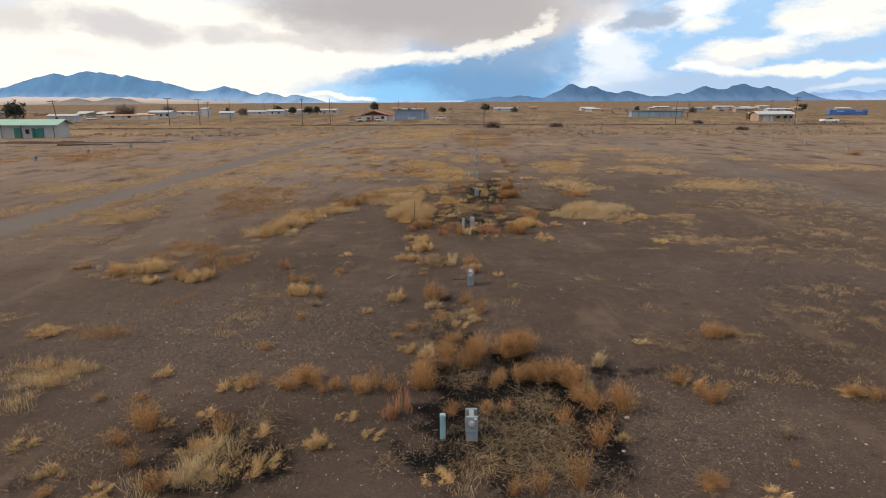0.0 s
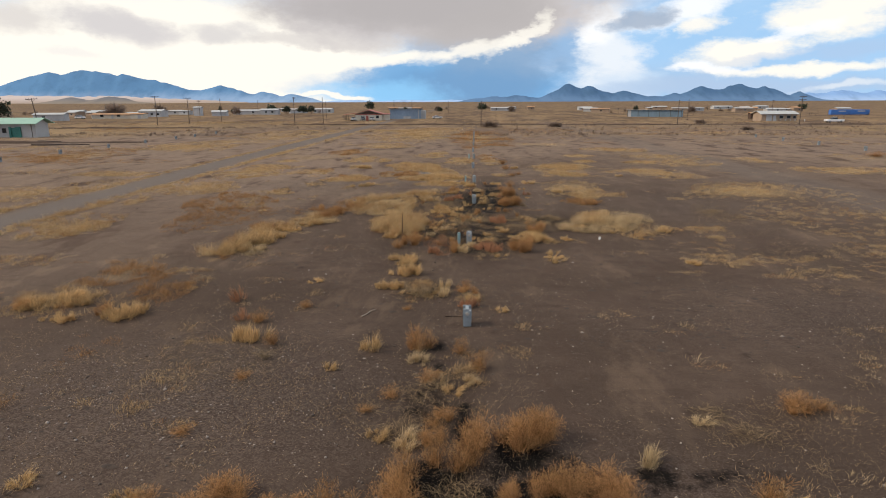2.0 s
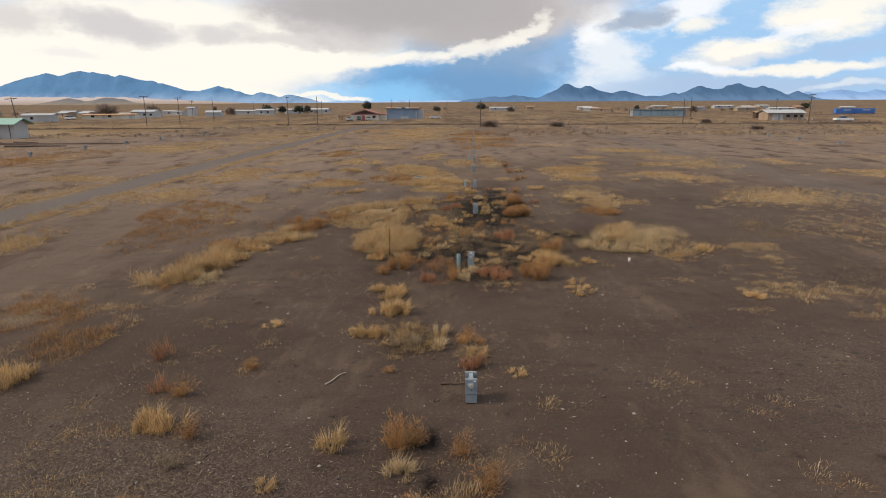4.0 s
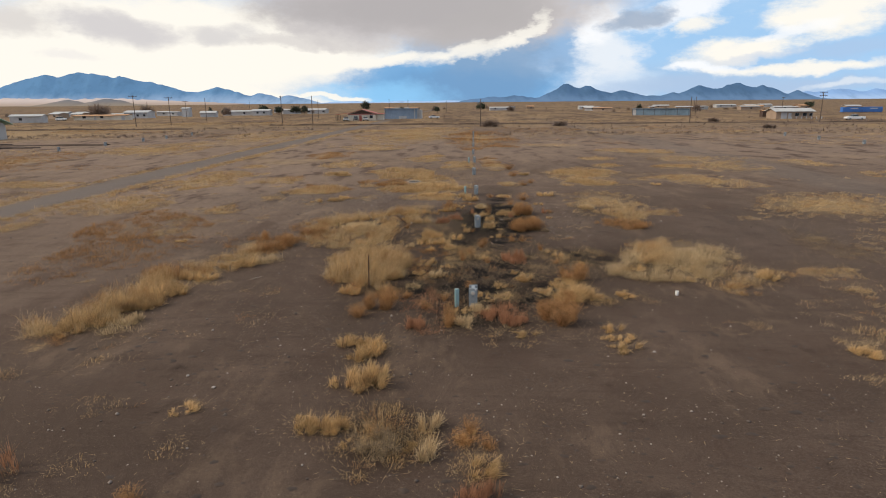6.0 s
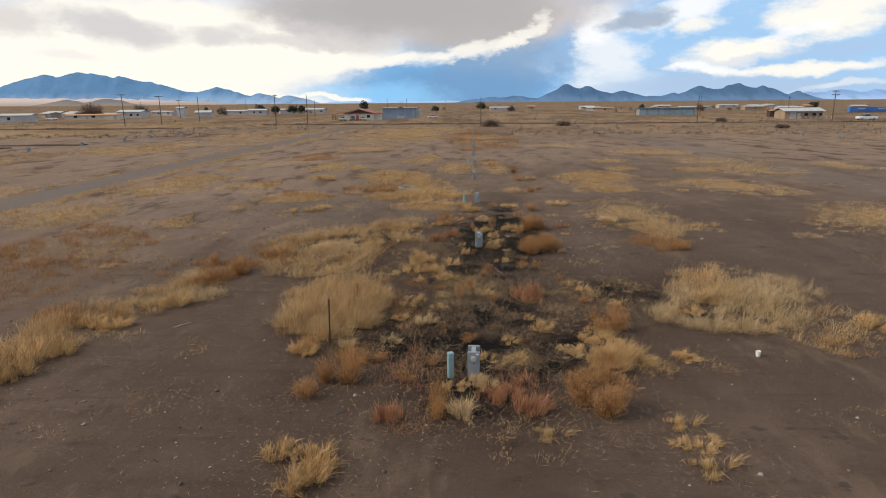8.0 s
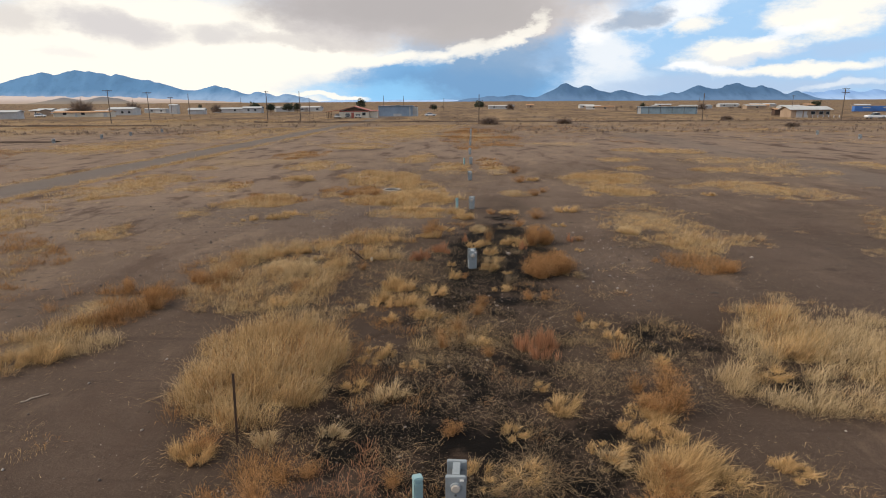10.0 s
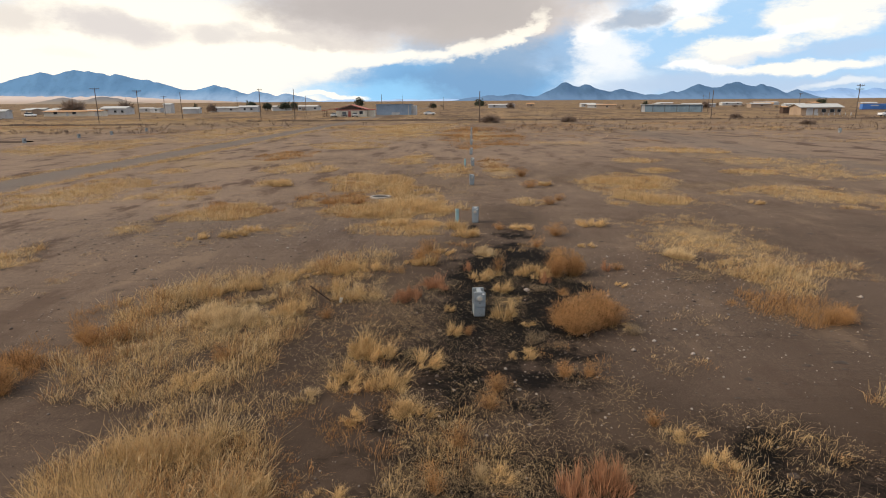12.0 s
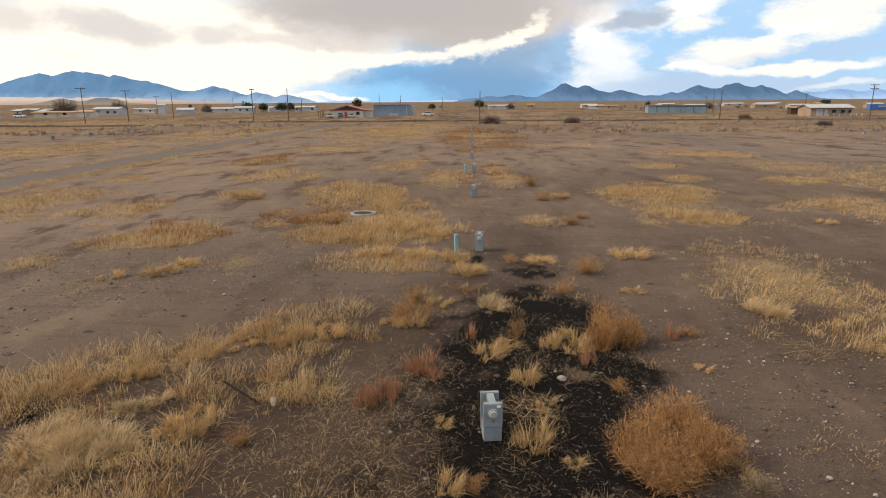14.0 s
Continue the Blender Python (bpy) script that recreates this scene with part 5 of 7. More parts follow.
for k in range(260):
    x, y = dice.uniform(-60, 60), dice.uniform(8, 75)
    if waves(x, y, 7.0) > 0.55 and abs(x + 29.5) > 3:
        patches("grey", [(x, y, dice.uniform(0.3, 1.2), dice.uniform(0.3, 1.2), 0.14, 0.35)])


for k in range(420):
    x, y = dice.uniform(-34, 34), 9 + 62 * dice.random()
    if waves(x, y, 6.0) + 0.5 * waves(x, y, 2.5) > 0.80 and abs(x + 29.5) > 3:
        patches("wisp", [(x, y, dice.uniform(0.3, 1.3), dice.uniform(0.3, 0.8), 0.13, 0.5)])
        patches("straw", [(x, y, dice.uniform(0.3, 1.0), dice.uniform(0.3, 0.6), 0.15, 0.45)])


def ground_sheet():
    def axis(lo, hi, step, a, b):
        mid = np.arange(lo, hi + step, step)
        out, s, v = [], step, hi
        while v < b:
            s *= 1.14
            v += s
            out.append(min(v, b))
        down, s, v = [], step, lo
        while v > a:
            s *= 1.14
            v -= s
            down.append(max(v, a))
        return np.r_[down[::-1], mid, out]
    xs, ys = axis(-40, 40, 0.38, -4800, 4800), axis(5, 105, 0.38, -400, 4800)
    gx, gy = [g.ravel() for g in np.meshgrid(xs, ys)]
    z = height(gx, gy)
    nx, ny = len(xs), len(ys)
    i = (np.arange(ny - 1)[:, None] * nx + np.arange(nx - 1)).ravel()
    me = fast_mesh("ground", np.c_[gx, gy, z], np.c_[i, i + 1, i + nx + 1, i + nx], SOIL)
    me.shade_smooth()
    litter = np.zeros(len(gx))
    for x, y, rx, ry, amount in COVER:
        a, b = np.searchsorted(xs, (x - 2.2 * rx - 0.5, x + 2.2 * rx + 0.5))
        c, d = np.searchsorted(ys, (y - 2.2 * ry - 0.5, y + 2.2 * ry + 0.5))
        if b > a and d > c:
            sub = litter.reshape(ny, nx)[c:d, a:b]
            g = amount * bell(xs[None, a:b], ys[c:d, None], x, y, rx * 1.05, ry * 1.05)
            np.maximum(sub, g, out=sub)
    far = np.clip((gy - 85) / 150, 0, 1) + np.clip((np.abs(gx) - 60) / 90, 0, 1)
    streak = waves(gx, gy * 2.5, 70.0) * 0.45 + waves(gx, gy * 1.6, 23.0) * 0.35 + waves(gx, gy, 8.0) * 0.2
    litter = np.maximum(litter, np.clip(far, 0, 1) * np.clip(streak * 2.0 - 0.35, 0, 0.8))
    thin = np.clip((gy - 54) / 20, 0, 1) * (0.10 + 0.34 * waves(gx, gy * 1.5, 6.0) * waves(gx, gy * 2.0, 17.0) * 1.6)
    litter = np.maximum(litter, np.maximum(thin, 0.30 * np.clip(waves(gx, gy, 3.5) + 0.4 * waves(gx, gy, 1.4) - 0.5, 0, 1)))
    road = np.maximum(lane(gx, gy, -28.7, 1.7), 0.35 * lane(gx, gy, 31.5, 3.0))
    road = np.maximum(road, 0.6 * np.exp(-((gy - 178) / 4) ** 2))
    gravel = np.maximum.reduce([bell(gx, gy, -7, 20, 7, 4.5), bell(gx, gy, -9, 60, 9, 4), bell(gx, gy, 3, 52.5, 5, 4) * 0.0,
                                0.6 * bell(gx, gy, 14, 26, 7, 4), 0.25 * bell(gx, gy, 6.5, 50, 2.5, 2.5), 0.7 * bell(gx, gy, 4, 14, 6, 4),
                                0.6 * bell(gx, gy, 18, 48, 5, 6), road * 0.8])
    burn = burnt_at(gx, gy)
    # soil gets paler with distance along y and out to the sides
    pale_soil = (0.15 * np.clip((gy - 20) / 30, 0, 1) + 0.85 * np.clip((gy - 54) / 50, 0, 1)) * (0.55 + 0.6 * waves(gx, gy, 11.0)) + 0.35 * np.clip((-6 - gx) / 12, 0, 1) * np.clip((gy - 14) / 20, 0, 1) + 0.5 * np.clip((np.abs(gx) - 16) / 50, 0, 1)
    litter *= (1 - 0.8 * np.clip(road, 0, 1)) * (1 - 0.85 * np.clip(burn * 1.4, 0, 1))
    plain = np.clip((gy - 130) / 110, 0, 1) * (1 - np.clip(road, 0, 1))
    pale_soil += 0.5 * bell(gx, gy, -14, 62, 18, 11)
    dark_soil = np.zeros(len(gx))
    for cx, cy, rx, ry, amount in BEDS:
        dark_soil = np.maximum(dark_soil, amount * np.exp(-(((gx - cx) / rx) ** 2 + ((gy - cy) / ry) ** 2) ** 2))
    dark_soil *= 0.6 + 0.7 * waves(gx, gy, 2.6)
    litter *= 1 - 0.75 * np.clip(dark_soil, 0, 1)
    for key, vals in (("litter", litter), ("gravel", gravel), ("burn", burn), ("road", road), ("pale_soil", pale_soil), ("plain", plain), ("dark_soil", dark_soil)):
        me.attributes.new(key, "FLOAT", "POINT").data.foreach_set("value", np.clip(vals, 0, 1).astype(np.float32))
    return tagged(new("ground", me), "dry brown desert soil with gravel and fallen straw", "ground", kind="structure")


def lane(x, y, cx, half):
    edge = np.abs(x - cx - (waves(y, x * 0, 18.0) - 0.5) * 1.2)
    return 1 / (1 + np.exp(np.clip((edge - half) * 2.5, -40, 40)))


GROUND = ground_sheet()


def far_range(name, label, peaks, y, depth, mat, base, x0, x1):
    """A mountain range: the highest of its overlapping peaks at each place, furrowed by gullies."""
    nx, ny = int((x1 - x0) / 14), 16
    xs, v = np.linspace(x0, x1, nx), np.linspace(0, 1, ny)
    crest = np.zeros(nx)
    for cx, h, half, power in peaks:
        crest = np.maximum(crest, h * np.clip(1 - np.abs((xs - cx) / half) ** power, 0, 1))
    k = 1
    crest = np.convolve(np.pad(crest, k, mode="edge"), np.ones(2 * k + 1) / (2 * k + 1), "valid")
    crest += np.minimum(crest / 40, 1) * ((waves(xs, xs * 0, 110.0) - 0.5) * 12 + (waves(xs, xs * 0 + 50, 40.0) - 0.5) * 8 + (waves(xs, xs * 0 + 90, 17.0) - 0.5) * 4)
    gx, gv = np.meshgrid(xs, v)
    gully = 0.92 + 0.2 * waves(gx + gv * 60, gv * 300, 70.0)
    z = base + np.maximum(crest, 0)[None, :] * (gv ** (1.3 * gully))
    z[0] = base - 12
    yy = y + depth * gv + 24 * (waves(gx, gv * 200, 120.0) - 0.5)
    i = (np.arange(ny - 1)[:, None] * nx + np.arange(nx - 1)).ravel()
    me = fast_mesh(name, np.c_[gx.ravel(), yy.ravel(), z.ravel()], np.c_[i, i + 1, i + nx + 1, i + nx], mat)
    me.shade_smooth()
    return tagged(new(name, me), label, "mountains", kind="structure")


# distance haze is mixed into these colours, and all the backdrops emit a little
BLUE_RANGE = backdrop("haze_blue_mountains", (0.185, 0.265, 0.385), (0.085, 0.175, 0.30), -5.0, 90.0, 0.5)
DARK_RANGE = backdrop("haze_slate_mountains", (0.085, 0.145, 0.24), (0.055, 0.105, 0.185), -5.0, 60.0, 0.5)
PALE_RANGE = backdrop("haze_pale_mountains", (0.24, 0.34, 0.50), (0.16, 0.26, 0.44), -5.0, 40.0, 0.5)
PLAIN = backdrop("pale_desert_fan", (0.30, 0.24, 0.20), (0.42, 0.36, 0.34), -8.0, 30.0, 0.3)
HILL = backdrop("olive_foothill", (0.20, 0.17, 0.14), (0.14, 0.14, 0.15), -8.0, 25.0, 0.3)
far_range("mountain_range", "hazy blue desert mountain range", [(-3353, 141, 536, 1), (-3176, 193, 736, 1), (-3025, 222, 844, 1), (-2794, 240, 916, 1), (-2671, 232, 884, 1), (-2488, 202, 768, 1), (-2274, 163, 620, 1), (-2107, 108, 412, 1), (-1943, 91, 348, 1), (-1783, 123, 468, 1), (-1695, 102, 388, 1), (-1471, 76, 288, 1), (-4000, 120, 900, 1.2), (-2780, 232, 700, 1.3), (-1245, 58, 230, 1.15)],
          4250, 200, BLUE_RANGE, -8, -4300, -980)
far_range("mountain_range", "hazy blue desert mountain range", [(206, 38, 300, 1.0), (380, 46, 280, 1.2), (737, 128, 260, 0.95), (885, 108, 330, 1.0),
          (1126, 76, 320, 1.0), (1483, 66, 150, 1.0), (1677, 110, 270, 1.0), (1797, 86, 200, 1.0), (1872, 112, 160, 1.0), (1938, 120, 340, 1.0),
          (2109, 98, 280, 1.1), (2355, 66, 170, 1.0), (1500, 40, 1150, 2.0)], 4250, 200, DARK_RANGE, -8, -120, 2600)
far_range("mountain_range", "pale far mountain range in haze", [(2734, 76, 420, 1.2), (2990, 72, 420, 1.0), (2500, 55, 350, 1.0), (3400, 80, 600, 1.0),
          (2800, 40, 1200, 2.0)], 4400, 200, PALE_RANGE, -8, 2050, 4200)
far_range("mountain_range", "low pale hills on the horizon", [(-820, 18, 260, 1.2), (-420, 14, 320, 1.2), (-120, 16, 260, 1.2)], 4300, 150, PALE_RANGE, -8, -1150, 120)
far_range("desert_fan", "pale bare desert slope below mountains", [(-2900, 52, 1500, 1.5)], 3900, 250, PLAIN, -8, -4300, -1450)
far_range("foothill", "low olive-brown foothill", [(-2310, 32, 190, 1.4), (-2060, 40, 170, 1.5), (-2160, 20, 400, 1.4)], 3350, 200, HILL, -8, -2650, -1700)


# ---------------------------------------------------------------- dry growth
def blades(base, tip, width, side, bend):
    """Thin stems as bent strips: arrays of feet, tips, widths, sideways and bending directions."""
    n = len(base)
    mid = base * 0.55 + tip * 0.45 + bend
    s = side * width[:, None]
    v = np.stack([base, mid - s, mid + s, tip], 1).reshape(-1, 3)
    i = np.arange(n)[:, None] * 4
    f = np.concatenate([i + [0, 2, 1], i + [1, 2, 3]], 1).reshape(-1, 3)
    return v, f


def tuft_field(kind, rows, name, label):
    """All small tufts of one kind, joined: fans of stems that lean out from their feet."""
    g = np.random.default_rng(len(kind) * 13 + 5)
    flat_lying = kind in LYING
    d = np.maximum(rows[:, 1] - 34, 12)
    per = np.clip(34 * (14 / d) ** 0.8, 6, 34).astype(int)
    if flat_lying or kind == "red":
        per = np.maximum(per * 3 // 5, 6)
    rep = np.repeat(np.arange(len(rows)), per)
    t, n = rows[rep], len(rep)
    a, r = g.random(n) * math.tau, np.sqrt(g.random(n)) * (1.6 if flat_lying else 1.0)
    x, y = t[:, 0] + t[:, 2] * r * np.cos(a), t[:, 1] + t[:, 2] * r * np.sin(a)
    base = np.c_[x, y, height(x, y) - 0.01]
    L = t[:, 3] * g.uniform(0.45, 1.2, n)
    out = a + g.normal(0, 1.1, n)
    if flat_lying:
        L *= g.uniform(0.6, 2.0, n)
        out = g.random(n) * math.tau
        rise = g.uniform(0.05, 0.55, n)
        step = np.c_[np.cos(out) * L, np.sin(out) * L, L * rise]
    else:
        lean = g.uniform(0.05, 1.0, n) * (0.5 + r)
        wind = 0.18 * L
        step = np.c_[np.cos(out) * L * lean + wind, np.sin(out) * L * lean - wind * 0.4, L * np.sqrt(np.clip(1.1 - lean ** 2 * 0.8, 0.12, 1))]
    b2 = g.random(n) * math.tau
    side = np.c_[np.cos(b2), np.sin(b2), np.zeros(n)]
    wid = (0.0032 if kind in LYING else 0.0034) * np.maximum(1.0, (t[:, 1] - 34) / 16) ** 0.95 * g.uniform(0.6, 1.5, n)
    bend = np.c_[-np.cos(out) * 0.1 * L, -np.sin(out) * 0.1 * L, 0.12 * L] + g.normal(0, 0.12, (n, 3)) * L[:, None]
    near = (t[:, 1] < 57) & (kind != "black")
    v, f = blades(base[near], (base + step)[near], wid[near], side[near], bend[near])
    far = ~near
    s = side[far] * wid[far][:, None] * 1.3
    v2 = np.stack([base[far] - s, base[far] + s, (base + step)[far]], 1).reshape(-1, 3)
    f2 = np.arange(len(v2)).reshape(-1, 3) + len(v)
    v, f = np.r_[v, v2], np.r_[f, f2]
    return tagged(new(name, fast_mesh(name, v, f, PLANT[kind])), label, "grass", kind="stuff")


LOOKS = {"straw": "golden dry grass tufts on bare soil", "pale": "pale bleached bunch grass bent by wind",
         "orange": "low russet dead weeds on dry soil", "red": "reddish dead weed stems on dark soil",
         "grey": "thin grey-brown dead stems lying on soil", "wisp": "tangled bleached dead stems lying on soil", "black": "charred black stems on burnt soil"}
for kind, rows in TUFTS.items():
    tuft_field(kind, np.concatenate(rows), "dry_" + ("grass" if kind in ("straw", "pale") else "weeds"), LOOKS[kind])


def clump_mesh(kind, seed, large):
    """One clump, 1 m across and 1 m high, to be scaled: a dome of stems, fine twigs outside, thick ones inside."""
    g = np.random.default_rng(seed)
    if kind in ("straw", "pale", "red"):
        n = (1300 if large else 520) // (2 if kind == "red" else 1)
        m = 22 if large else 9
        ca, cr = g.random(m) * math.tau, np.sqrt(g.random(m)) * 0.42
        which = g.integers(0, m, n)
        a, r = g.random(n) * math.tau, np.abs(g.normal(0, 0.035 if large else 0.07, n))
        base = np.c_[r * np.cos(a) + cr[which] * np.cos(ca[which]), r * np.sin(a) + cr[which] * np.sin(ca[which]), np.full(n, -0.03)]
        tall = (g.uniform(0.35, 1.05, m) * (1.05 - 0.9 * cr))[which] * g.uniform(0.45, 1.1, n)
        lean = np.abs(g.normal(0.25 if kind == "red" else 0.55, 0.25 if kind == "red" else 0.42, n))
        out = ca[which] + g.normal(0, 1.0, n)
        tip = base + np.c_[np.cos(out) * np.sin(lean) * 0.75 + 0.14, np.sin(out) * np.sin(lean) * 0.75 - 0.05, np.maximum(np.cos(lean), 0.1)] * tall[:, None]
        bend = np.c_[-np.cos(out) * 0.06, -np.sin(out) * 0.06, 0.16 * np.sin(np.minimum(lean, 1.4))] * tall[:, None] + g.normal(0, 0.035, (n, 3))
        wid = g.uniform(0.0024, 0.0052, n) if large else g.uniform(0.0045, 0.0095, n)
    elif kind == "tangle":
        n = 360 if large else 180
        a, r = g.random(n) * math.tau, np.sqrt(g.random(n)) * 0.5
        base = np.c_[r * np.cos(a), r * np.sin(a), g.uniform(-0.03, 0.45, n) * (1 - r)]
        out, long = g.random(n) * math.tau, g.uniform(0.2, 0.8, n)
        tip = base + np.c_[np.cos(out) * long, np.sin(out) * long, g.uniform(-0.2, 0.6, n) * long]
        tip[:, 2] = np.maximum(tip[:, 2], -0.02)
        bend = g.normal(0, 0.06, (n, 3)) + [0, 0, 0.06]
        wid = g.uniform(0.002, 0.0045, n) if large else g.uniform(0.004, 0.009, n)
    else:
        n1, n2 = (260, 1350) if large else (130, 560)
        m = 13 if large else 7
        la, lr = np.arange(m) * 2.4 + seed, np.sqrt((np.arange(m) + 0.3) / m) * 0.36
        lump = np.c_[np.cos(la) * lr, np.sin(la) * lr, g.uniform(0.25, 0.72, m) * (1.1 - 1.1 * lr)]
        size = g.uniform(0.75, 1.25, m) * (0.26 if large else 0.32)
        which = g.integers(0, m, n1)
        base1 = np.c_[g.normal(0, 0.08, (n1, 2)), np.full(n1, -0.03)]
        tip1 = lump[which] + g.normal(0, 0.10, (n1, 3))
        which = g.integers(0, m, n2)
        d = g.normal(0, 1, (n2, 3)) + [0, 0, 0.45]
        d /= np.linalg.norm(d, axis=1)[:, None]
        d *= [1.0, 1.0, 1.25]
        shell = g.uniform(0.05, 0.65, n2)[:, None]
        reach = size[which][:, None]
        base2 = lump[which] + d * shell * reach
        tip2 = lump[which] + d * (shell + g.uniform(0.22, 0.55, n2)[:, None]) * reach + g.normal(0, 0.03, (n2, 3))
        base, tip = np.r_[base1, base2], np.r_[tip1, tip2]
        base[:, 2], tip[:, 2] = np.maximum(base[:, 2], -0.03), np.maximum(tip[:, 2], 0.0)
        n = n1 + n2
        bend = g.normal(0, 0.03, (n, 3))
        wid = np.r_[g.uniform(0.0035, 0.006, n1), g.uniform(0.0022, 0.005, n2)] * (0.8 if large else 1.5)
    q = g.random(n) * math.tau
    side = np.c_[np.cos(q), np.sin(q), g.normal(0, 0.3, n)]
    v, f = blades(base, tip, wid, side, bend)
    v[:, 2] = np.maximum(v[:, 2], -0.05)
    return fast_mesh("clump", v, f, PLANT["wisp" if kind == "tangle" else kind])


CLUMP_KINDS = {
    "straw": ("grass_clump", "golden dry bunch grass clump on bare soil", "grass clump"),
    "pale": ("grass_clump", "pale bleached bunch grass clump on bare soil", "grass clump"),
    "orange": ("dry_bush", "dead russet tumbleweed bush on bare soil", "bush"),
    "red": ("dry_bush", "upright reddish-brown dead weed clump on soil", "bush"),
    "grey": ("dry_bush", "grey-brown dead low bush on bare soil", "bush"),
    "tangle": ("dry_bush", "tangled mat of long dead weed stems", "bush")}
FORMS = {(k, large): [clump_mesh(k, 20 * i + j + 3, large) for j in range(5)] for i, k in enumerate(CLUMP_KINDS) for large in (False, True)}
for n, (kind, x, y, w, h) in enumerate(CLUMPS):
    name, label, cat = CLUMP_KINDS[kind]
    ob = new(name, FORMS[kind, w > 0.85][n % 5])
    w *= 1.12 if kind in ("orange", "red") else 1.12
    h *= 1.0
    ob.matrix_world = pose(x, y, float(height(x, y)), 0, 0, dice.uniform(-40, 40) if kind in ("straw", "pale") else dice.uniform(0, 360)) \
        @ Matrix.Diagonal((w, w * 0.9, max(h, 0.16), 1))
    tagged(ob, label, cat, "dry growth on the field")


def stones():
    g = np.random.default_rng(5)
    zones = [(-7, 20, 7, 4.5, 3200), (-9, 60, 9, 4.5, 2600), (14, 26, 7, 5, 900), (6.5, 50, 2.5, 2.5, 260), (4, 14, 7, 5, 700), (0, 30, 26, 22, 2600),
             (4, 26, 6, 4, 700), (4, 60, 22, 18, 1500), (-6, 13, 5, 3, 500), (8, 52, 3.5, 5, 1500), (1, 46, 6, 5, 900), (-6, 49, 4, 4, 700), (9, 13, 4, 4, 700), (-3, 35, 5, 4, 500)]
    c = np.concatenate([np.c_[g.normal(x, rx * 0.6, n), g.normal(y, ry * 0.6, n)] for x, y, rx, ry, n in zones])
    n = len(c)
    s = np.clip(g.lognormal(math.log(0.016), 0.45, n), 0.008, 0.07)
    unit = np.array([(1, 0, 0), (0, 1, 0), (-1, 0, 0), (0, -1, 0), (0, 0, 0.75), (0, 0, -0.6)])
    v = unit[None] * s[:, None, None] * g.uniform(0.65, 1.4, (n, 6, 3))
    q = g.random(n) * math.tau
    co, si = np.cos(q)[:, None], np.sin(q)[:, None]
    v = np.stack([v[..., 0] * co - v[..., 1] * si, v[..., 0] * si + v[..., 1] * co, v[..., 2]], -1)
    v += np.c_[c, height(c[:, 0], c[:, 1]) + s * 0.25][:, None, :]
    tri = np.array([(0, 1, 4), (1, 2, 4), (2, 3, 4), (3, 0, 4), (1, 0, 5), (2, 1, 5), (3, 2, 5), (0, 3, 5)])
    f = (np.arange(n)[:, None, None] * 6 + tri[None]).reshape(-1, 3)
    return tagged(new("gravel", fast_mesh("gravel", v.reshape(-1, 3), f, PEBBLE)), "loose pale and dark pebbles on dry soil", "gravel", kind="stuff")


def pebble():
    m, nt, b = material("pebbles", 0.9)
    each = node(nt, "ShaderNodeNewGeometry").outputs["Random Per Island"]
    c = mix(nt, smooth(nt, each, 0.35, 1.0), (0.06, 0.046, 0.04), (0.36, 0.31, 0.27))
    c = mix(nt, calc(nt, "MULTIPLY", grain(nt, place(nt), 60.0), 0.4), c, (0.2, 0.15, 0.12))
    nt.links.new(c, b.inputs["Base Color"])
    return m


def clods():
    """Dark lumps and hoof marks of turned soil on the bare plots."""
    g = np.random.default_rng(15)
    zones = [(8, 27, 7, 3.0, 260), (9, 24, 6, 1.2, 160), (-6, 32, 5, 4, 160), (6, 33, 7, 3, 160), (0, 28, 6, 3, 160), (-14, 45, 6, 6, 160), (9, 50, 5, 5, 160), (-12, 56, 9, 4, 260), (4, 12, 9, 3, 260), (-9, 16, 6, 5, 260), (12, 60, 9, 7, 160)]
    c = np.concatenate([np.c_[g.normal(x, rx * 0.6, n), g.normal(y, ry * 0.6, n)] for x, y, rx, ry, n in zones])
    n = len(c)
    s = np.clip(g.lognormal(math.log(0.03), 0.5, n), 0.012, 0.10)
    ring = np.array([(math.cos(k * math.tau / 7), math.sin(k * math.tau / 7), 0) for k in range(7)] + [(0, 0, 0.45)])
    v = ring[None] * s[:, None, None] * g.uniform(0.6, 1.4, (n, 8, 1)) * np.array([1.5, 1.0, 1.0])
    v += np.c_[c, height(c[:, 0], c[:, 1]) + 0.004][:, None, :]
    tri = np.array([(k, (k + 1) % 7, 7) for k in range(7)])
    f = (np.arange(n)[:, None, None] * 8 + tri[None]).reshape(-1, 3)
    return tagged(new("soil_clods", fast_mesh("soil_clods", v.reshape(-1, 3), f, CLOD)), "dark clods of turned soil on bare dirt", "clods", kind="stuff")


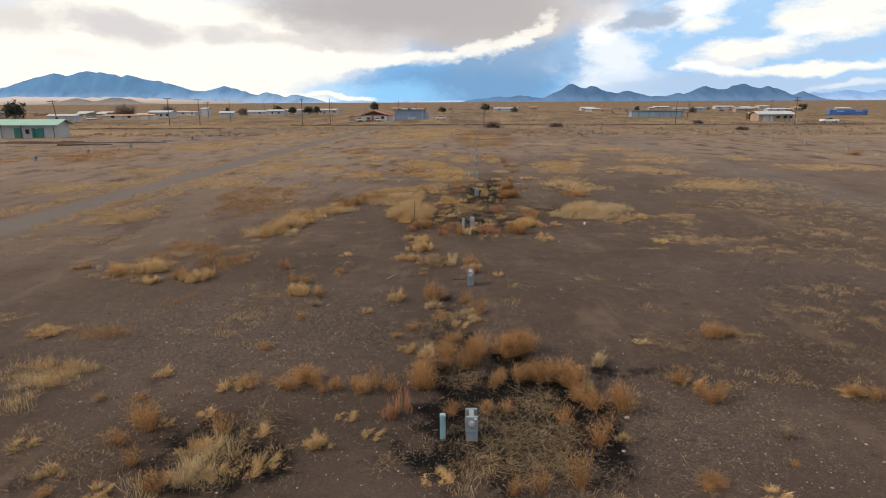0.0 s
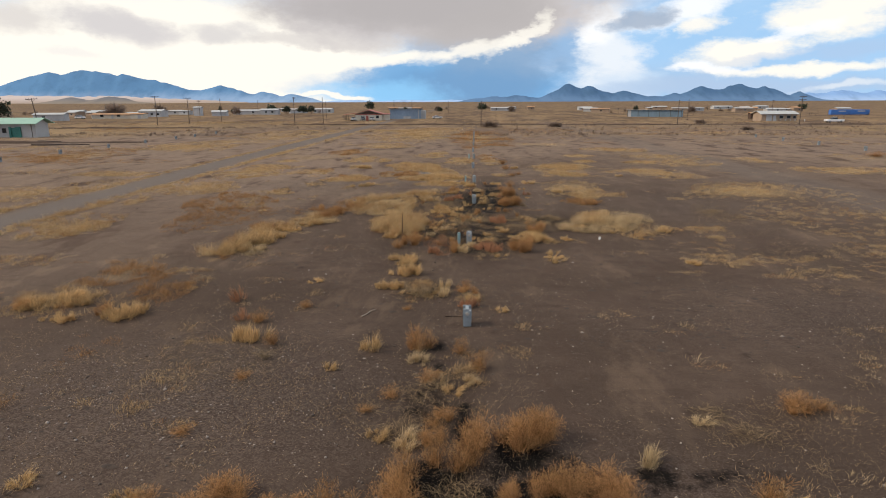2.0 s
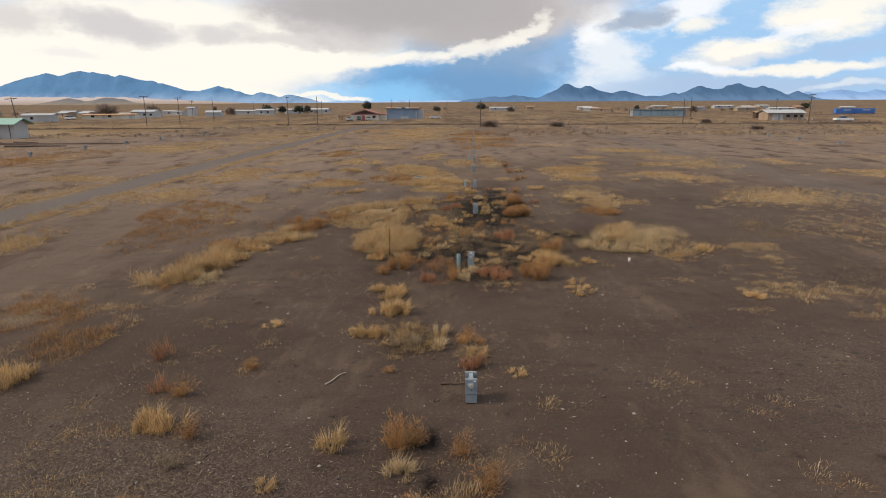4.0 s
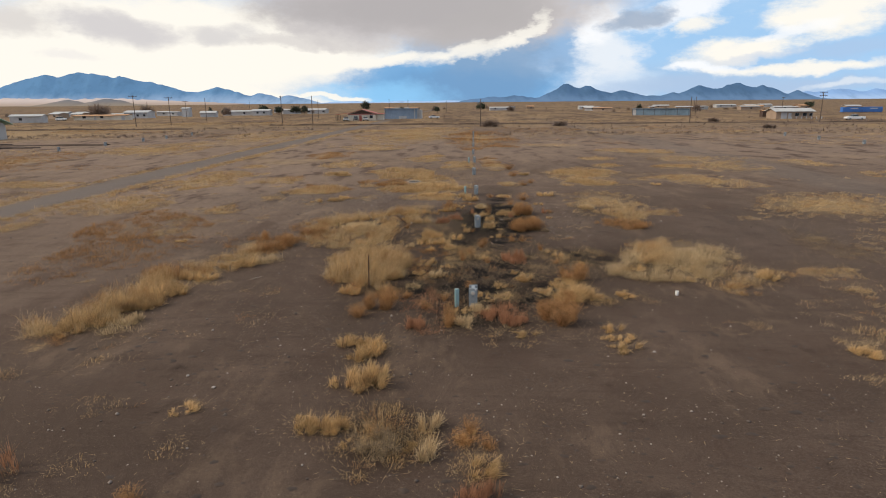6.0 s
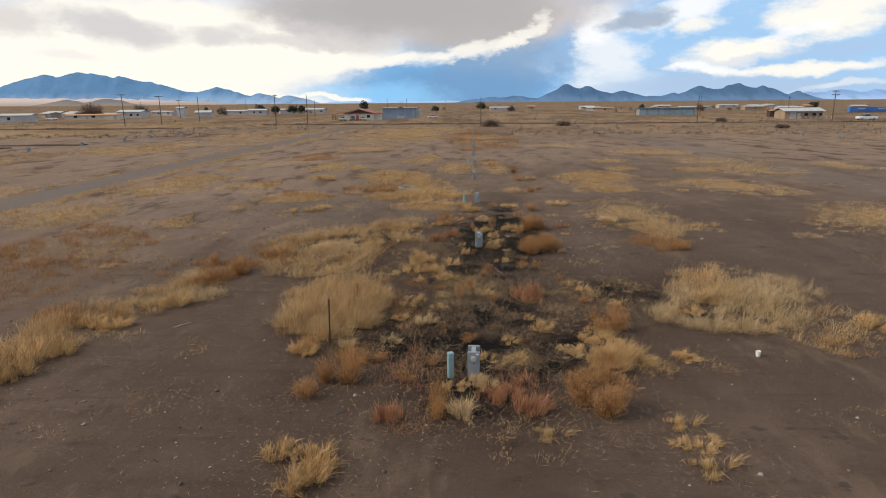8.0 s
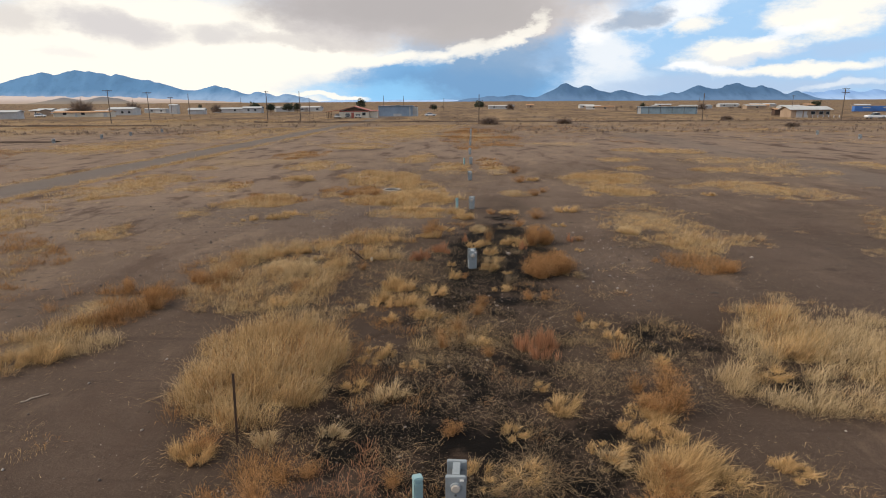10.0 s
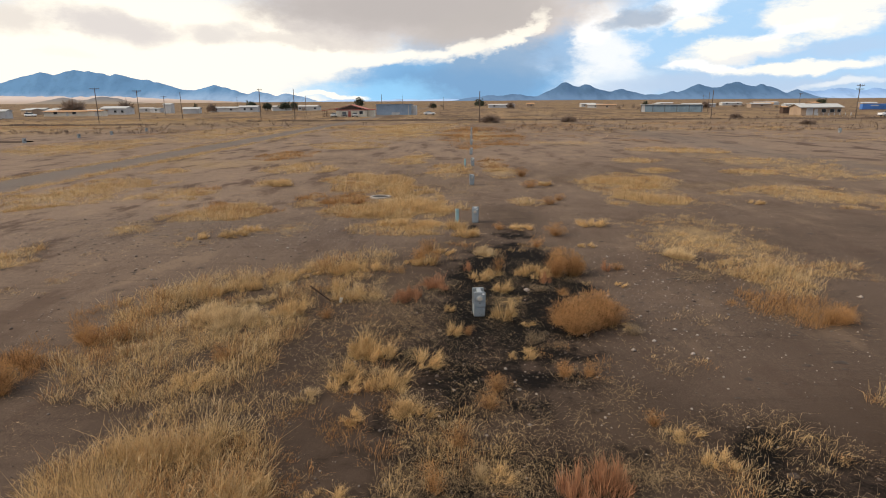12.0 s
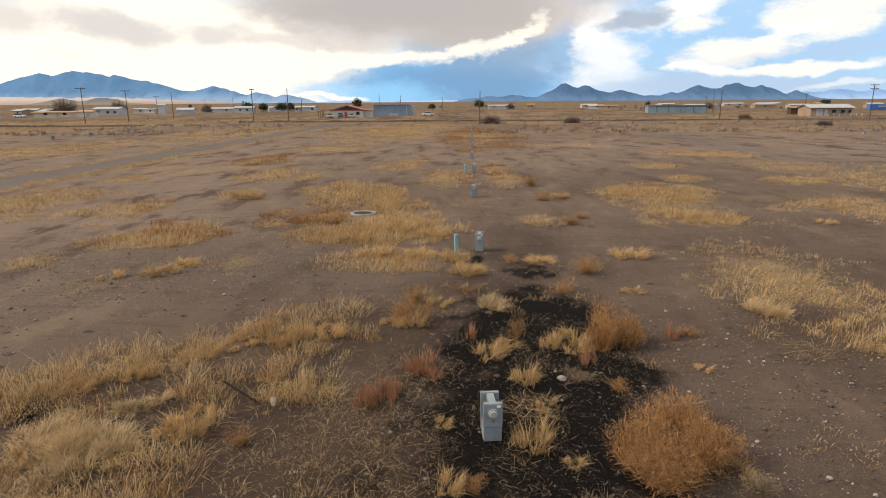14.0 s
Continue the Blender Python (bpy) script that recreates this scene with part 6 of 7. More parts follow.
def chaff():
    """Broken stems strewn flat over the soil, thickest round the growth."""
    g = np.random.default_rng(25)
    spots = np.array([(x, y, max(w, 0.5)) for kind, x, y, w, h in CLUMPS if y < 75])
    i = g.integers(0, len(spots), 34000)
    c = spots[i, :2] + g.normal(0, 1, (34000, 2)) * (spots[i, 2] * 0.9)[:, None]
    wide = np.c_[g.uniform(-24, 24, 44000), 6 + 70 * g.random(44000)]
    wide = wide[waves(wide[:, 0], wide[:, 1], 3.0) + 0.5 * waves(wide[:, 0], wide[:, 1], 9.0) > 0.78]
    c = np.r_[c, wide]
    c = c[(np.abs(c[:, 0] + 28.7) > 1.9) & (g.random(len(c)) > 1.2 * burnt_at(c[:, 0], c[:, 1]))]
    n = len(c)
    base = np.c_[c, height(c[:, 0], c[:, 1]) + 0.006]
    a, L = g.random(n) * math.tau, g.uniform(0.03, 0.16, n)
    tip = base + np.c_[np.cos(a) * L, np.sin(a) * L, g.uniform(0.0, 0.35, n) * L]
    s = np.c_[-np.sin(a), np.cos(a), np.zeros(n)] * g.uniform(0.0012, 0.0038, n)[:, None] * np.maximum(1, (base[:, 1:2] - 34) / 18)
    v = np.stack([base - s, base + s, tip], 1).reshape(-1, 3)
    return tagged(new("chaff", fast_mesh("chaff", v, np.arange(3 * n).reshape(-1, 3), CHAFF)), "broken dry stems strewn over the soil", "chaff", kind="stuff")


CHAFF = plant("broken_stems", (0.07, 0.05, 0.036), (0.50, 0.37, 0.22), (0.26, 0.18, 0.105))
chaff()
CLOD = worn("dark_clod", (0.035, 0.024, 0.018), (0.075, 0.052, 0.04), 0.95, 0.0, 2.0, 20.0, 0.8)
PEBBLE = pebble()
stones()
clods()

# ---------------------------------------------------------------- hookups and litter on the plots
def electric_pedestal():
    """Steel hookup post with two back-to-back sockets: 0.29 wide, 0.45 deep, 0.66 high."""
    top = empty("electric_pedestal", pose(0, 0, 0), "weathered grey steel electric hookup pedestal standing in soil", "utility box", "hookups in a row")
    bm = bmesh.new()
    box(bm, -0.130, 0.130, -0.150, 0.150, -0.1, 0.27)
    part("base_box", bm, STEEL, top, bevel=0.008)
    bm = bmesh.new()
    box(bm, -0.055, 0.055, -0.150, 0.150, 0.272, 0.655)
    part("spine", bm, STEEL, top, "narrow recessed steel spine", bevel=0.006)
    for s in (-1, 1):
        bm = bmesh.new()
        y0, y1 = sorted((s * 0.152, s * 0.225))
        v = box(bm, -0.145, 0.145, y0, y1, 0.272, 0.66)
        face = part("meter_housing", bm, STEEL, top, bevel=0.01)
        bm = bmesh.new()
        y0, y1 = sorted((s * 0.152, s * 0.212))
        box(bm, -0.138, 0.138, y0, y1, 0.03, 0.268)
        part("cover_plate", bm, STEEL, top, "lower steel cover plate", bevel=0.006)
        bm = bmesh.new()
        rod(bm, (0, s * 0.224, 0.50), (0, s * 0.262, 0.50), 0.082, 0.078, 20)
        ring = part("meter_ring", bm, STEEL, face, "round steel meter collar", bevel=0.004)
        bm = bmesh.new()
        rod(bm, (0, s * 0.262, 0.50), (0, s * 0.276, 0.50), 0.066, 0.05, 20)
        part("meter_glass", bm, GLASS_DIAL, face, "cloudy glass meter cover")
        bm = bmesh.new()
        y0, y1 = sorted((s * 0.225, s * 0.229))
        box(bm, 0.055, 0.115, y0, y1, 0.60, 0.63)
        part("sticker", bm, STICKER, face, "small white sticker")
        bm = bmesh.new()
        rod(bm, (0, s * 0.224, 0.375), (0, s * 0.234, 0.375), 0.018, 0.018, 10)
        part("lock", bm, STEEL_DARK, face, "small round lock")
    for s in (-1, 1):
        bm = bmesh.new()
        x0, x1 = sorted((s * 0.057, s * 0.128))
        box(bm, x0, x1, -0.13, 0.13, 0.272, 0.55)
        # shade of the recess is put into this panel's dark colour
        part("socket_panel", bm, STEEL_DARK, top, "recessed socket panel with shade in its colour", bevel=0.004)
    return top


def stub_pipe():
    top = empty("water_pipe", pose(0, 0, 0), "teal painted water pipe cover standing beside pedestal", "pipe", "water stubs")
    bm = bmesh.new()
    box(bm, -0.066, 0.066, -0.062, 0.062, -0.1, 0.555)
    part("sleeve", bm, TEAL, top, bevel=0.016)
    bm = bmesh.new()
    box(bm, -0.071, 0.071, -0.067, 0.067, 0.558, 0.63)
    part("cap", bm, TEAL, top, bevel=0.016)
    bm = bmesh.new()
    box(bm, -0.035, 0.035, -0.072, -0.0625, 0.40, 0.52)
    part("tag", bm, TEAL, top, bevel=0.003)
    return top


def on_ground(x, y, turn=0.0, lift=0.0, tip=0.0):
    return pose(x, y, float(height(x, y)) + lift, tip, 0, turn)


PED = electric_pedestal()
PED.matrix_world = on_ground(1.10, 12.95, 2)
for x, y, turn, tip in ((1.12, 25.05, 1, 1), (1.27, 37.1, -2, 0), (1.72, 49.95, 5, -1), (1.90, 61.75, -4, 0), (1.95, 73.85, 3, 2), (2.2, 85.4, 0, 0),
                        (2.25, 96.2, 0, 0), (2.5, 109.9, 0, 0), (2.7, 122, 0, 0), (2.9, 134, 0, 0), (3.1, 146, 0, 0)):
    copy_thing(PED, on_ground(x, y, turn, 0, tip))
for x0, ys in ((-58.5, (81, 93, 105.4, 117.2, 129, 138, 150)), (61.0, (86, 98.2, 110.5, 122.5, 134))):
    for k, y in enumerate(ys):
        copy_thing(PED, on_ground(x0 + 0.3 * math.sin(y), y, 7 * math.sin(3 * y)))
PIPE = stub_pipe()
PIPE.matrix_world = on_ground(0.42, 12.92)
for x, y, tip in ((0.72, 36.95, 1), (1.10, 61.7, -2), (1.58, 85.0, 0)):
    copy_thing(PIPE, on_ground(x, y, 20, 0, tip))


def steel_stake(x, y, tall, lean, turn):
    """A rusty T-section fence stake with studs."""
    bm = bmesh.new()
    box(bm, -0.020, 0.020, -0.004, 0.004, -0.15, tall)
    box(bm, -0.004, 0.004, 0.0045, 0.034, -0.15, tall - 0.002)
    for k in range(int(tall / 0.09)):
        box(bm, -0.012, 0.012, -0.012, -0.0045, 0.1 + k * 0.09, 0.12 + k * 0.09)
    ob = part("fence_stake", bm, RUST)
    ob.matrix_world = on_ground(x, y, turn) @ pose(0, 0, 0, 0, lean, 0)
    return tagged(ob, "rusty steel fence stake standing in dry grass", "stake", "stakes")


steel_stake(-2.5, 38.6, 1.32, 1.5, 25)
steel_stake(-2.25, 50.9, 0.72, -48, 15)


def plastic_cup(x, y, turn, label, size):
    bm = bmesh.new()
    r = [(0.034, 0.0), (0.042, 0.055), (0.046, 0.105), (0.047, 0.112), (0.043, 0.112), (0.040, 0.06), (0.031, 0.006)]
    rings = [[bm.verts.new((a * math.cos(k * math.tau / 16), a * math.sin(k * math.tau / 16), z)) for k in range(16)] for a, z in r]
    for p, q in zip(rings, rings[1:]):
        for k in range(16):
            bm.faces.new((p[k], p[(k + 1) % 16], q[(k + 1) % 16], q[k]))
    bm.faces.new(rings[0][::-1])
    bm.faces.new(rings[-1])
    ob = part("plastic_cup", bm, PLASTIC)
    ob.matrix_world = on_ground(x, y, turn) @ Matrix.Scale(size, 4)
    return tagged(ob, label, "cup", "litter")


plastic_cup(8.5, 38.3, 10, "white plastic cup standing on bare dirt", 1.35)
plastic_cup(-1.98, 50.85, 40, "white plastic cup standing in dead grass", 1.1)


def fallen_stick(x, y, long, turn, thick, mat, label):
    bm = bmesh.new()
    p = Vector((-long / 2, 0, thick))
    n = 5
    for k in range(n):
        q = Vector((-long / 2 + long * (k + 1) / n, 0.04 * long * math.sin(k * 1.7 + x), thick + 0.01 * (k % 2)))
        rod(bm, p, q, thick * (1 - 0.1 * k), thick * (0.9 - 0.1 * k), 7)
        p = q
    ob = part("stick", bm, mat)
    ob.matrix_world = on_ground(x, y, turn)
    return tagged(ob, label, "stick", "fallen sticks")


fallen_stick(-2.45, 26.1, 0.8, 62, 0.022, TWIG, "bleached wooden stick lying on bare dirt")
fallen_stick(0.66, 25.85, 0.62, 4, 0.024, RUST, "dark wooden stake lying on bare dirt")
fallen_stick(-7.2, 40.2, 0.5, 50, 0.016, TWIG, "thin bleached twig lying on dirt")


def manhole():
    top = empty("manhole", on_ground(-3.25, 68.7), "open concrete manhole ring in tall golden grass", "manhole")
    bm = bmesh.new()
    rings = []
    for r, z in ((0.60, -0.2), (0.59, 0.05), (0.57, 0.07), (0.47, 0.07), (0.45, 0.05), (0.45, -0.2)):
        rings.append([bm.verts.new((r * math.cos(k * math.tau / 32), r * math.sin(k * math.tau / 32), z)) for k in range(32)])
    for p, q in zip(rings, rings[1:]):
        for k in range(32):
            bm.faces.new((p[k], p[(k + 1) % 32], q[(k + 1) % 32], q[k]))
    part("concrete_ring", bm, CONCRETE, top)
    # no shaft is modelled: a black disc takes the place of its darkness
    bm = bmesh.new()
    rod(bm, (0, 0, 0.01), (0, 0, 0.03), 0.445, 0.445, 32)
    part("shaft_opening", bm, BLACK, top, "black disc standing in for the shaft's shade")
    return top


manhole()


def rubble(x, y, size, label, mat, seed):
    bm = bmesh.new()
    bmesh.ops.create_icosphere(bm, subdivisions=2, radius=size)
    for v in bm.verts:
        v.co *= 0.8 + 0.4 * noise.noise(v.co * (1.6 / size) + Vector((seed, 0, 0)))
        v.co.z *= 0.6
    ob = part("rock", bm, mat)
    ob.matrix_world = on_ground(x, y, seed * 40, size * 0.25)
    return tagged(ob, label, "rock", "loose rocks")


for k, (x, y, s) in enumerate(((6.15, 33.2, 0.06), (3.15, 51.9, 0.10), (5.3, 48.8, 0.07), (5.6, 48.2, 0.06), (6.3, 48.9, 0.05), (5.0, 13.9, 0.08), (5.2, 14.9, 0.05),
                               (-6.0, 31.5, 0.05), (-5.1, 30.9, 0.06), (-9.3, 15.9, 0.05), (6.2, 47.5, 0.06))):
    rubble(x, y, s, "pale stone lying on bare dirt", STONE, k)


# ---------------------------------------------------------------- poles
def power_pole(x, y, tall, arms, turn, tilt=0.0):
    top = empty("power_pole", pose(x, y, float(slope(y)) - 0.02, 0, tilt, turn), "weathered wooden power pole" + (" with crossarms" if arms else ""), "utility pole", "line of power poles")
    bm = bmesh.new()
    rod(bm, (0, 0, -0.3), (0, 0, tall), 0.13, 0.085, 12)
    part("pole_shaft", bm, WOOD_GREY, top)
    for k in range(arms):
        z = tall - 0.35 - 0.95 * k
        bm = bmesh.new()
        box(bm, -1.25, 1.25, -0.20, -0.10, z, z + 0.14)
        for s in (-1, 1):
            rod(bm, (s * 0.75, -0.15, z), (0, -0.13, z - 0.55), 0.022, 0.022, 6)
        arm = part("crossarm", bm, WOOD_GREY, top)
        for px in (-1.1, -0.5, 0.5, 1.1):
            bm = bmesh.new()
            rod(bm, (px, -0.15, z + 0.14), (px, -0.15, z + 0.30), 0.05, 0.035, 8)
            part("insulator", bm, STEEL_DARK, arm)
    if not arms:
        bm = bmesh.new()
        rod(bm, (0, -0.14, tall - 0.25), (0, -0.14, tall + 0.02), 0.05, 0.03, 8)
        part("insulator", bm, STEEL_DARK, top)
    return top


for row in ((-100.4, 147.8, 8.6, 1, 20, -5), (69.0, 204, 7.7, 0, 5), (5.8, 188, 7.6, 0, 0), (-47.8, 215, 9.1, 0, 0), (-56.6, 211, 9.1, 1, 80), (-101.4, 206, 9.6, 1, 20), (-97.0, 220, 9.2, 1, 30),
            (-96.2, 247, 9.0, 0, 0), (106.2, 202, 8.9, 2, 12), (-27.0, 330, 8.5, 0, 0), (-66, 300, 8.0, 0, 0), (-33, 300, 8.5, 0, 0), (160, 330, 8.0, 1, 30), (110, 310, 8.5, 0, 0),
            (150, 420, 8.0, 0, 0), (-10, 420, 8.0, 0, 0), (-128, 300, 8.5, 1, 0), (-140, 420, 9.0, 0, 0), (260, 360, 8.5, 1, 30)):
    power_pole(*row)


# ---------------------------------------------------------------- buildings
def window_unit(house, x, y, z0, w, h, ny=-1):
    bm = bmesh.new()
    for a, b, c, d in ((-w / 2 - 0.06, -w / 2, 0, h), (w / 2, w / 2 + 0.06, 0, h), (-w / 2 - 0.06, w / 2 + 0.06, -0.06, 0), (-w / 2 - 0.06, w / 2 + 0.06, h, h + 0.06)):
        y0, y1 = sorted((y, y + ny * 0.06))
        box(bm, x + a, x + b, y0, y1, z0 + c, z0 + d)
    fr = part("window", bm, WHITE_ROOF, house)
    y0, y1 = sorted((y, y + ny * 0.02))
    block("pane", (x - w / 2, x + w / 2, y0, y1, z0, z0 + h), PANE, fr)


def door_unit(house, x, y, w, h, mat, z=0.0):
    d = block("door", (x - w / 2, x + w / 2, y - 0.06, y + 0.02, z, z + h), mat, house, bevel=0.01)
    bm = bmesh.new()
    rod(bm, (x + w * 0.36, y - 0.06, z + h * 0.48), (x + w * 0.36, y - 0.12, z + h * 0.48), 0.03, 0.03, 8)
    part("door_knob", bm, STEEL, d)


def gable_roof(house, w, d, eave, rise, over, mat, along="x"):
    """Two sloping sheets with thickness; the ridge runs along x or y."""
    bm = bmesh.new()
    a, b = (w / 2 + over, d / 2 + over)
    t = 0.12
    if along == "x":
        prof = [(-b, eave), (0, eave + rise), (b, eave), (b, eave + t), (0, eave + rise + t), (-b, eave + t)]
        ends = [[bm.verts.new((s * a, p, q)) for p, q in prof] for s in (-1, 1)]
    else:
        prof = [(-a, eave), (0, eave + rise), (a, eave), (a, eave + t), (0, eave + rise + t), (-a, eave + t)]
        ends = [[bm.verts.new((p, s * b, q)) for p, q in prof] for s in (-1, 1)]
    n = len(prof)
    for k in range(n):
        bm.faces.new((ends[0][k], ends[0][(k + 1) % n], ends[1][(k + 1) % n], ends[1][k]))
    for e in ends:
        bm.faces.new((e[0], e[1], e[4], e[5]))
        bm.faces.new((e[1], e[2], e[3], e[4]))
    bmesh.ops.recalc_face_normals(bm, faces=bm.faces[:])
    return part("roof", bm, mat, house)


def gable_walls(house, w, d, eave, rise, mat, along="x"):
    bm = bmesh.new()
    box(bm, -w / 2, w / 2, -d / 2, d / 2, -0.5, eave)
    for s in (-1, 1):
        if along == "x":
            tri = [(s * w / 2, -d / 2, eave), (s * w / 2, d / 2, eave), (s * w / 2, 0, eave + rise)]
            inn = [(s * (w / 2 - 0.2), p[1], p[2]) for p in tri]
        else:
            tri = [(-w / 2, s * d / 2, eave), (w / 2, s * d / 2, eave), (0, s * d / 2, eave + rise)]
            inn = [(p[0], s * (d / 2 - 0.2), p[2]) for p in tri]
        a, b = [bm.verts.new(p) for p in tri], [bm.verts.new(p) for p in inn]
        bm.faces.new(a)
        bm.faces.new(b[::-1])
        for k in range(3):
            bm.faces.new((a[k], b[k], b[(k + 1) % 3], a[(k + 1) % 3]))
    bmesh.ops.recalc_face_normals(bm, faces=bm.faces[:])
    return part("wall", bm, mat, house)


def house(name, x, y, turn, w, d, eave, rise, wall, roof, label, category, along="x", windows=(), doors=(), over=0.4, door_mat=None):
    top = empty(name, pose(x, y, float(slope(y)), 0, 0, turn), label, category, "buildings round the field")
    gable_walls(top, w, d, eave, rise, wall, along)
    gable_roof(top, w, d, eave, rise, over, roof, along)
    for wx, z0, ww, hh in windows:
        window_unit(top, wx, -d / 2, z0, ww, hh)
    for dx, ww, hh in doors:
        door_unit(top, dx, -d / 2 - 0.02, ww, hh, door_mat or WHITE_WALL)
    return top


# white-roofed block house with a row of small posts in front
HOUSE = house("block_house", 118.5, 243, -3, 12.5, 8.0, 2.5, 1.1, TAN_WALL, WHITE_ROOF, "low tan block house with pale metal roof", "house",
              windows=((0.8, 1.0, 1.3, 1.0), (3.4, 1.0, 1.3, 1.0), (5.5, 1.0, 1.0, 0.9)), doors=((-1.6, 1.0, 2.05),), over=0.7)
block("entry_panel", (-4.6, -2.6, -4.16, -4.02, 0, 2.3), WHITE_WALL, HOUSE, "white entry panel")
for k in range(7):
    bm = bmesh.new()
    rod(bm, (-1.6 + 1.7 * k, -5.4, -0.3), (-1.6 + 1.7 * k, -5.4, 0.85), 0.16, 0.13, 8)
    part("porch_post", bm, WHITE_WALL, HOUSE)

# red-roofed house, gable to the field, with a carport
RED = house("red_roof_house", -39.0, 262, 4, 11.0, 10.0, 2.5, 1.7, CREAM_WALL, RED_ROOF, "cream stucco house with red metal roof", "house", along="y",
            windows=((3.6, 1.0, 1.2, 1.0),), doors=((-0.6, 1.0, 2.05),), over=0.6, door_mat=RED_ROOF)
block("gable_panel", (-5.4, 5.4, -5.12, -5.02, 2.3, 2.62), RED_ROOF, RED)
bm = bmesh.new()
tri = [bm.verts.new((p, -5.06, q)) for p, q in ((-4.6, 2.64), (4.6, 2.64), (0, 4.05))]
tri2 = [bm.verts.new((p.co.x, -5.01, p.co.z)) for p in tri]
bm.faces.new(tri)
bm.faces.new(tri2[::-1])
for k in range(3):
    bm.faces.new((tri[k], tri2[k], tri2[(k + 1) % 3], tri[(k + 1) % 3]))
part("gable_board", bm, RUST, RED, "dark brown gable board")
bm = bmesh.new()
v = [(-10.5, -5.0, 2.2), (-5.8, -5.0, 2.9), (-5.8, 4.0, 2.9), (-10.5, 4.0, 2.2)]
lo, hi = [bm.verts.new(p) for p in v], [bm.verts.new((p[0], p[1], p[2] + 0.14)) for p in v]
bm.faces.new(lo[::-1])
bm.faces.new(hi)
for k in range(4):
    bm.faces.new((lo[k], lo[(k + 1) % 4], hi[(k + 1) % 4], hi[k]))
part("carport_roof", bm, RED_ROOF, RED)
for px, py in ((-10.2, -4.7), (-8.4, -4.7), (-10.2, 3.7), (-10.2, -0.5)):
    bm = bmesh.new()
    rod(bm, (px, py, -0.3), (px, py, 2.3), 0.09, 0.09, 8)
    part("carport_post", bm, WOOD_GREY, RED)
block("side_wing", (5.6, 8.2, -3.0, 4.5, -0.3, 2.4), CREAM_WALL, RED)
block("side_wing_roof", (5.55, 8.6, -3.4, 4.9, 2.42, 2.62), RED_ROOF, RED)


def rib_shed(name, x, y, turn, w, d, h0, h1, wall, roof, label, bays, post_mat, pale_end=None):
    """A sheet-metal shed with standing ribs, lower at the back."""
    top = empty(name, pose(x, y, float(slope(y)), 0, 0, turn), label, "shed", "buildings round the field")
    bm = bmesh.new()
    v = [(-w / 2, -d / 2), (w / 2, -d / 2), (w / 2, d / 2), (-w / 2, d / 2)]
    lo = [bm.verts.new((*p, -0.4)) for p in v]
    hi = [bm.verts.new((*p, h0 if p[1] < 0 else h1)) for p in v]
    bm.faces.new(lo[::-1])
    bm.faces.new(hi)
    for k in range(4):
        bm.faces.new((lo[k], lo[(k + 1) % 4], hi[(k + 1) % 4], hi[k]))
    part("wall", bm, wall, top)
    bm = bmesh.new()
    v = [(-w / 2 - 0.4, -d / 2 - 0.6, h0 + 0.02), (w / 2 + 0.4, -d / 2 - 0.6, h0 + 0.02), (w / 2 + 0.4, d / 2 + 0.4, h1 + 0.02), (-w / 2 - 0.4, d / 2 + 0.4, h1 + 0.02)]
    lo, hi = [bm.verts.new(p) for p in v], [bm.verts.new((p[0], p[1], p[2] + 0.16)) for p in v]
    bm.faces.new(lo[::-1])
    bm.faces.new(hi)
    for k in range(4):
        bm.faces.new((lo[k], lo[(k + 1) % 4], hi[(k + 1) % 4], hi[k]))
    part("roof", bm, roof, top)
    rib = bmesh.new()
    box(rib, -0.03, 0.03, -d / 2 - 0.045, -d / 2 + 0.01, 0, h0)
    first = part("wall_rib", rib, wall, top)
    n = int(w / 0.9)
    for k in range(n + 1):
        ob = first if k == 0 else new("wall_rib", first.data)
        ob.parent, ob.location = top, (-w / 2 + w * k / n, 0, 0)
    for k in range(bays + 1):
        px = -w / 2 + w * k / bays
        block("bay_post", (px - 0.12, px + 0.12, -d / 2 - 0.2, -d / 2 - 0.05, -0.2, h0), post_mat, top)
    if pale_end:
        block("end_panel", (-w / 2 - 0.05, -w / 2 + 1.6, -d / 2 - 0.10, -d / 2 - 0.05, 0, h0 - 0.05), pale_end, top)
    return top


BLUE_SHED = rib_shed("blue_shed", -25.8, 286, 0, 13.8, 9.0, 4.2, 3.8, BLUE_METAL, BLUE_METAL, "blue-grey sheet metal shed with ribbed walls", 1, BLUE_METAL)
block("shed_door", (-0.9, 2.4, -4.64, -4.56, 0, 1.1), WHITE_WALL, BLUE_SHED, "low pale panel")
block("tall_panel", (5.7, 6.1, -4.8, -4.66, 0, 4.1), WHITE_ROOF, BLUE_SHED, "pale vertical trim")
block("lean_to", (6.95, 8.8, -3.0, 3.0, -0.2, 3.7), GREY_WALL, BLUE_SHED, "pale grey lean-to")
rib_shed("long_barn", 94.8, 312, -24, 25.0, 8.0, 3.2, 2.7, SLATE_METAL, WHITE_ROOF, "long slate-blue sheet metal barn with pale roof edge", 5, STEEL_DARK, WHITE_WALL)

# green-roofed house with a porch
GREEN = house("green_roof_house", -106.4, 138.5, -2, 27.0, 4.0, 2.9, 1.2, GREY_WALL, GREEN_ROOF, "pale grey house with light green roof", "house",
              windows=((6.2, 1.0, 1.0, 1.0), (-3.0, 1.0, 1.2, 1.0)), doors=((8.4, 1.0, 2.1),), over=1.0, door_mat=GREEN_TRIM)
for a, b in ((3.1, 4.7), (7.4, 7.9), (8.9, 10.2)):
    block("porch_screen", (a, b, -2.25, -2.10, 0, 2.3), GREEN_TRIM, GREEN, "dark green panel")
